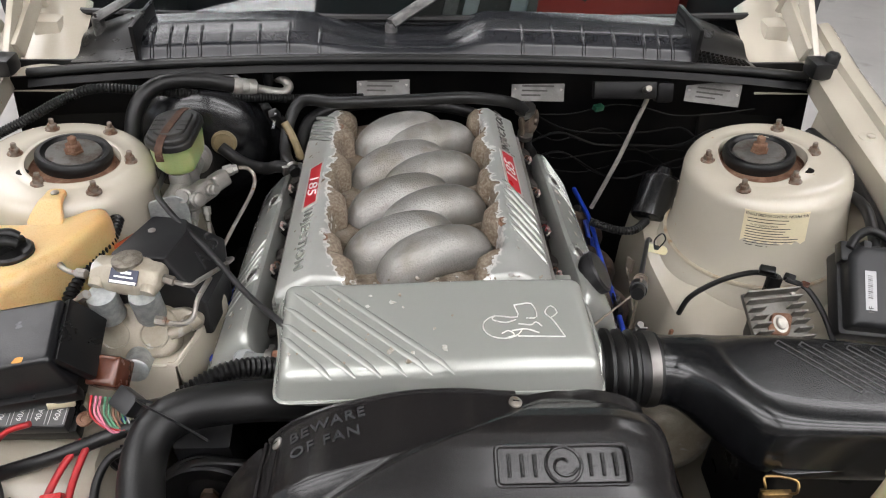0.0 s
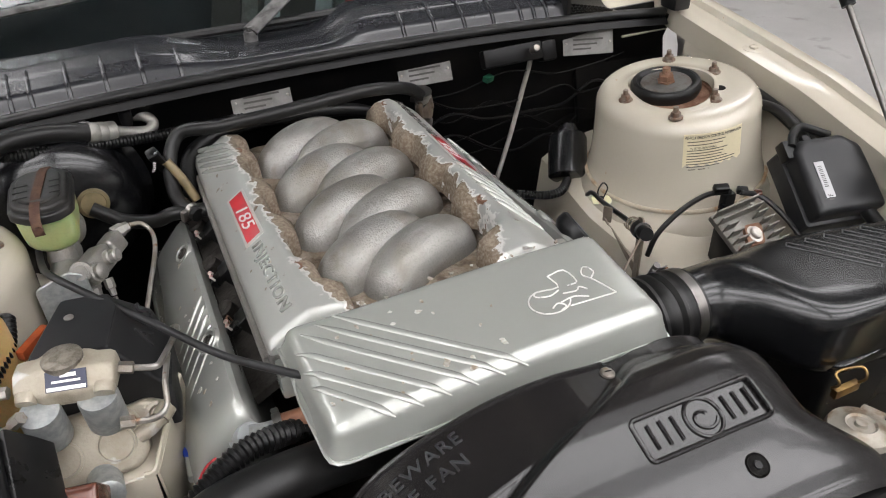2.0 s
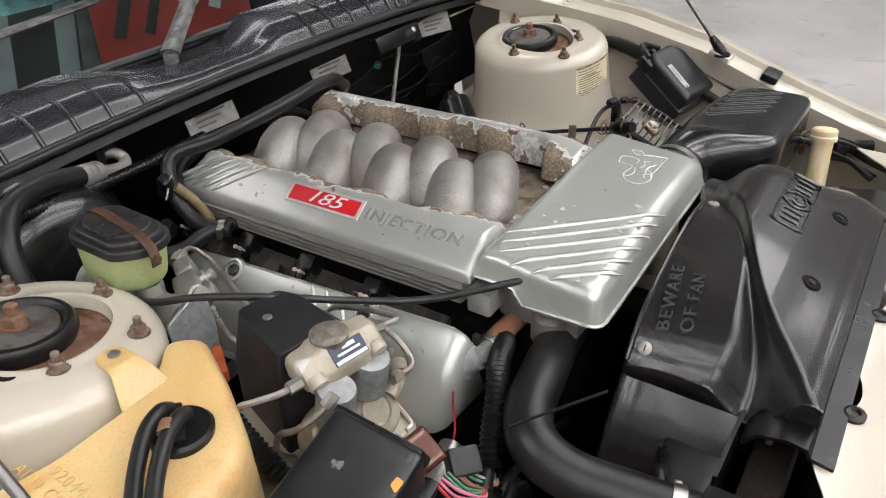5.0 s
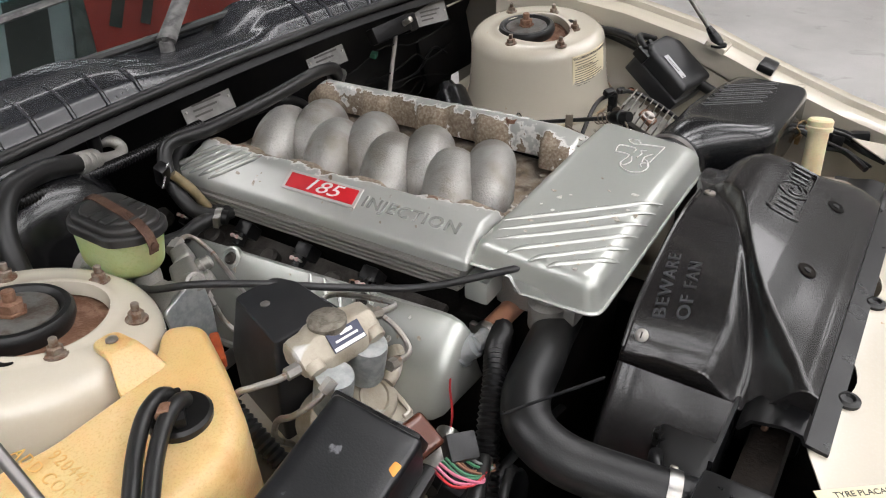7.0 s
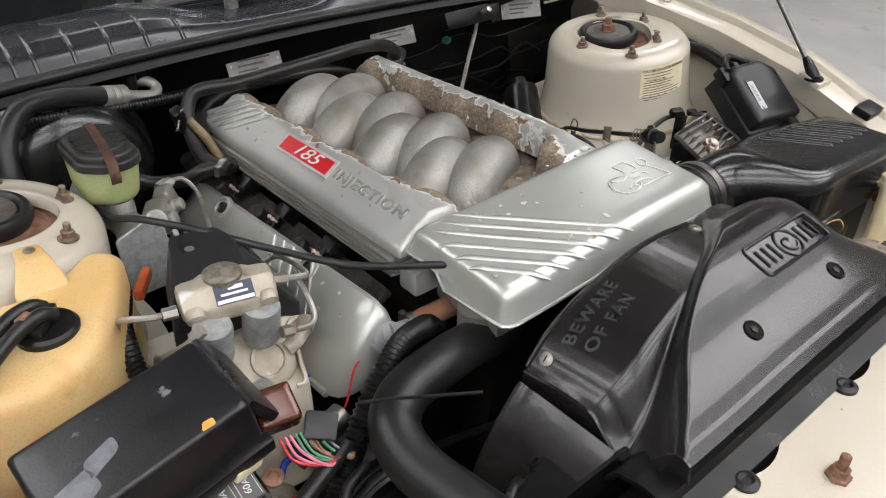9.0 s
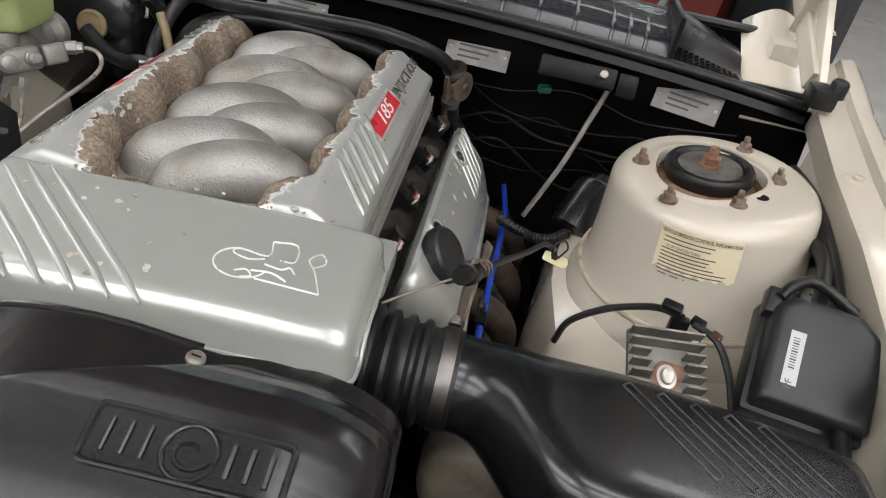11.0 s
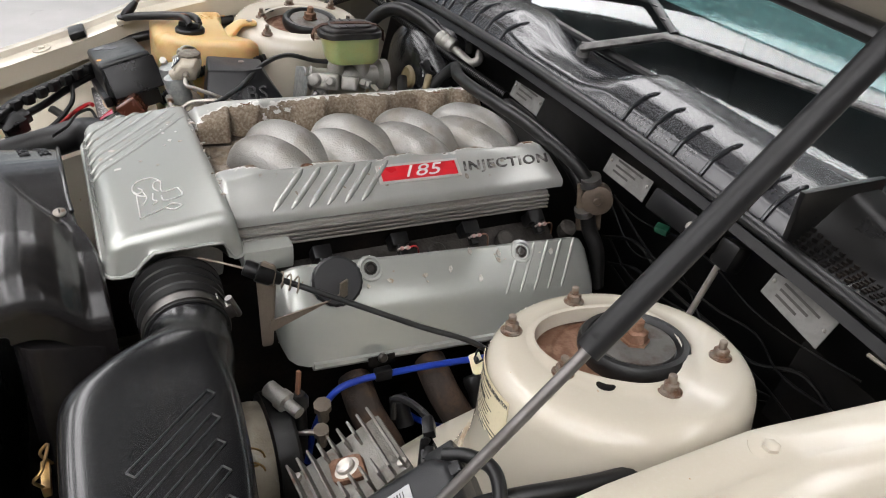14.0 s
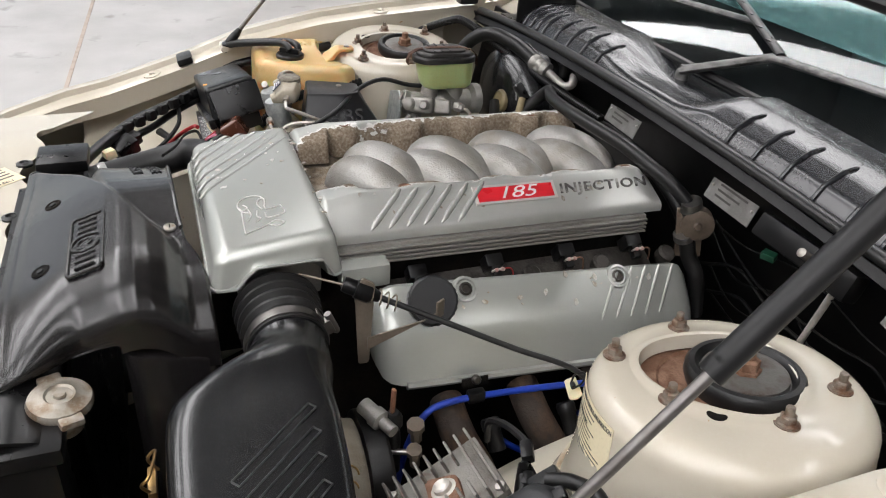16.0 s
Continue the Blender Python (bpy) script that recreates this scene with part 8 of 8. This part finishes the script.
part("plug", boxed((0.016, 0.010, 0.010), pose(0.506, 0.838, 0.786, 20, 0, -35), 0.003), BLACK_PLASTIC, mc)
part("boot", boxed((0.012, 0.010, 0.009), pose(0.524, 0.826, 0.782, 20, 0, -40), 0.003), COPPER, mc)
part("stand", boxed((0.02, 0.012, 0.06), pose(0.49, 0.846, 0.752), 0.003), BLACK_PLASTIC, mc)
for pts, r in (([(0.62, 1.02, 0.83), (0.63, 0.93, 0.85), (0.615, 0.86, 0.845), (0.60, 0.82, 0.83)], 0.008), ([(0.66, 1.16, 0.84), (0.655, 1.06, 0.85), (0.645, 0.95, 0.846), (0.640, 0.86, 0.825), (0.63, 0.76, 0.79), (0.62, 0.68, 0.76)], 0.010), ([(0.64, 0.83, 0.845), (0.60, 0.845, 0.86), (0.575, 0.835, 0.858), (0.56, 0.82, 0.85)], 0.006)):
    hose("wing_loom", "black taped wiring loom along the inner wing", pts, r, RUBBER, "wiring loom", sides=10, group="wing looms")
random.seed(8)
for k in range(7):
    pts = [(0.19 + 0.07 * j + random.uniform(-0.015, 0.015), 1.268 + 0.004 * k + random.uniform(-0.008, 0.004), 0.835 - 0.022 * k + random.uniform(-0.022, 0.022) - 0.006 * j * (k % 3)) for j in range(7)]
    hose("firewall_cable", "thin black cable along the dark firewall", pts, random.choice((0.0014, 0.0018, 0.0028)), BLACK_BODY, "cable", sides=8, group="firewall cables")
for x, y, z in ((0.386, 1.216, 0.894),):
    sc = thing("relay_screw", (x, y, z), "bright screw in the black firewall bracket", "screw", "firewall screws")
    bm = bmesh.new()
    lathe(bm, ((0.0055, -0.02), (0.0055, 0.002), (0.003, 0.003), (0, 0.003)), along((x, y, z), (x, y - 0.03, z + 0.02)), 14)
    part("head", bm, STEEL, sc)
fr = thing("firewall_relay", (0.352, 1.24, 0.87), "black relay bracket on the firewall", "relay")
part("bracket", boxed((0.11, 0.02, 0.030), pose(0.352, 1.240, 0.880, -25, 0, 0), 0.004), BLACK_BODY, fr)
part("relay_body", boxed((0.030, 0.028, 0.035), pose(0.425, 1.250, 0.872, -20, 0, 0), 0.006), BLACK_BODY, fr)
gp = thing("green_plug", (0.318, 1.245, 0.84), "green plastic wiring plug on the firewall", "connector")
part("shell", boxed((0.018, 0.012, 0.010), pose(0.314, 1.250, 0.842, 10, 0, 25), 0.002), surface("green_plug_plastic", (0.012, 0.07, 0.04), 0.4), gp)

for k, (pts, r) in enumerate((([(-0.62, 0.72, 0.80), (-0.585, 0.655, 0.785), (-0.540, 0.585, 0.770), (-0.488, 0.524, 0.764), (-0.436, 0.488, 0.760), (-0.35, 0.445, 0.757), (-0.28, 0.42, 0.752)], 0.0095), ([(-0.60, 0.69, 0.780), (-0.55, 0.605, 0.758), (-0.49, 0.545, 0.745), (-0.44, 0.50, 0.742), (-0.37, 0.465, 0.738), (-0.32, 0.46, 0.72)], 0.0065),
                              ([(-0.54, 0.60, 0.762), (-0.50, 0.595, 0.745), (-0.475, 0.565, 0.72), (-0.465, 0.53, 0.70)], 0.004), ([(-0.655, 0.92, 0.835), (-0.648, 0.84, 0.825), (-0.645, 0.76, 0.815), (-0.655, 0.70, 0.80)], 0.009))):
    hose("wing_loom", "black taped wiring loom along the inner wing", pts, r, RUBBER, "wiring loom", sides=10, group="wing looms")
hc = thing("headlamp_connector", (-0.43, 0.50, 0.73), "black plastic headlamp plug on its wires", "connector")
part("shell", boxed((0.034, 0.042, 0.026), pose(-0.420, 0.500, 0.742, 15, 10, 35), 0.004), BLACK_PLASTIC, hc)
part("boot", boxed((0.022, 0.02, 0.02), pose(-0.442, 0.518, 0.748, 15, 10, 35), 0.005), RUBBER, hc)
part("pale_plug", boxed((0.024, 0.018, 0.014), pose(-0.372, 0.478, 0.752, 10, -10, 20), 0.002), CREAMCAP, hc, "cream wiring plug")
for k in range(9):
    t = k / 8
    p = Vector((-0.585, 0.655, 0.785)).lerp(Vector((-0.436, 0.488, 0.760)), t)
    part("tape_wrap", boxed((0.014, 0.0195, 0.0195), frame_on(p, (-0.67, -0.74, -0.1), (0, 0, 1)), 0.006), RUBBER, hc)
random.seed(21)
rw = thing("headlamp_wiring", (0.56, 0.47, 0.74), "tangle of black wires and plugs beside the filler neck", "wiring")
for k in range(7):
    a = Vector((0.535 + 0.012 * k, 0.56 - 0.006 * k, 0.755 + random.uniform(-0.01, 0.01)))
    pts = [a, a + Vector((random.uniform(-0.01, 0.03), -0.03, random.uniform(-0.005, 0.015))), a + Vector((random.uniform(-0.02, 0.03), -0.065, random.uniform(-0.01, 0.01))), a + Vector((random.uniform(-0.02, 0.02), -0.10, -0.01)), a + Vector((-0.02, -0.14, -0.02))]
    part("wire", tube(bmesh.new(), pts, random.choice((0.0025, 0.004, 0.0055)), 8, 5), RUBBER, rw)
part("plug", boxed((0.03, 0.022, 0.02), pose(0.555, 0.48, 0.752, 12, 8, 30), 0.004), BLACK_PLASTIC, rw)
part("plug", boxed((0.022, 0.03, 0.018), pose(0.585, 0.445, 0.752, -8, 8, 10), 0.004), BLACK_PLASTIC, rw)

tg = thing("paper_tag", (0.37, 1.0, 0.735), "white card tag hanging on a cable beside the tower", "tag")
m = frame_on((0.364, 0.968, 0.739), (0.9, -0.2, -0.1), (0.1, 0.9, 0.45)) @ Matrix.Scale(0.62, 4)
bm = bmesh.new()
slab(bm, rounded([Vector((-0.026, -0.011)), Vector((0.020, -0.013)), Vector((0.026, 0.0)), Vector((0.020, 0.013)), Vector((-0.026, 0.011))], 0.005), 0.0008, -0.0008, 0.0004, 1, m)
part("card", bm, CREAMCAP, tg)
part("clip", boxed((0.012, 0.010, 0.012), m @ pose(-0.004, 0.002, 0.004), 0.002), BLACK_PLASTIC, tg)
part("tie", tube(bmesh.new(), [m @ Vector((0.002, 0.002, 0.004)), m @ Vector((0.012, 0.02, 0.022)), m @ Vector((0.0, 0.03, 0.03)), m @ Vector((-0.014, 0.014, 0.02)), m @ Vector((-0.010, 0.0, 0.006))], 0.0012, 6, 4), BLACK_PLASTIC, tg)
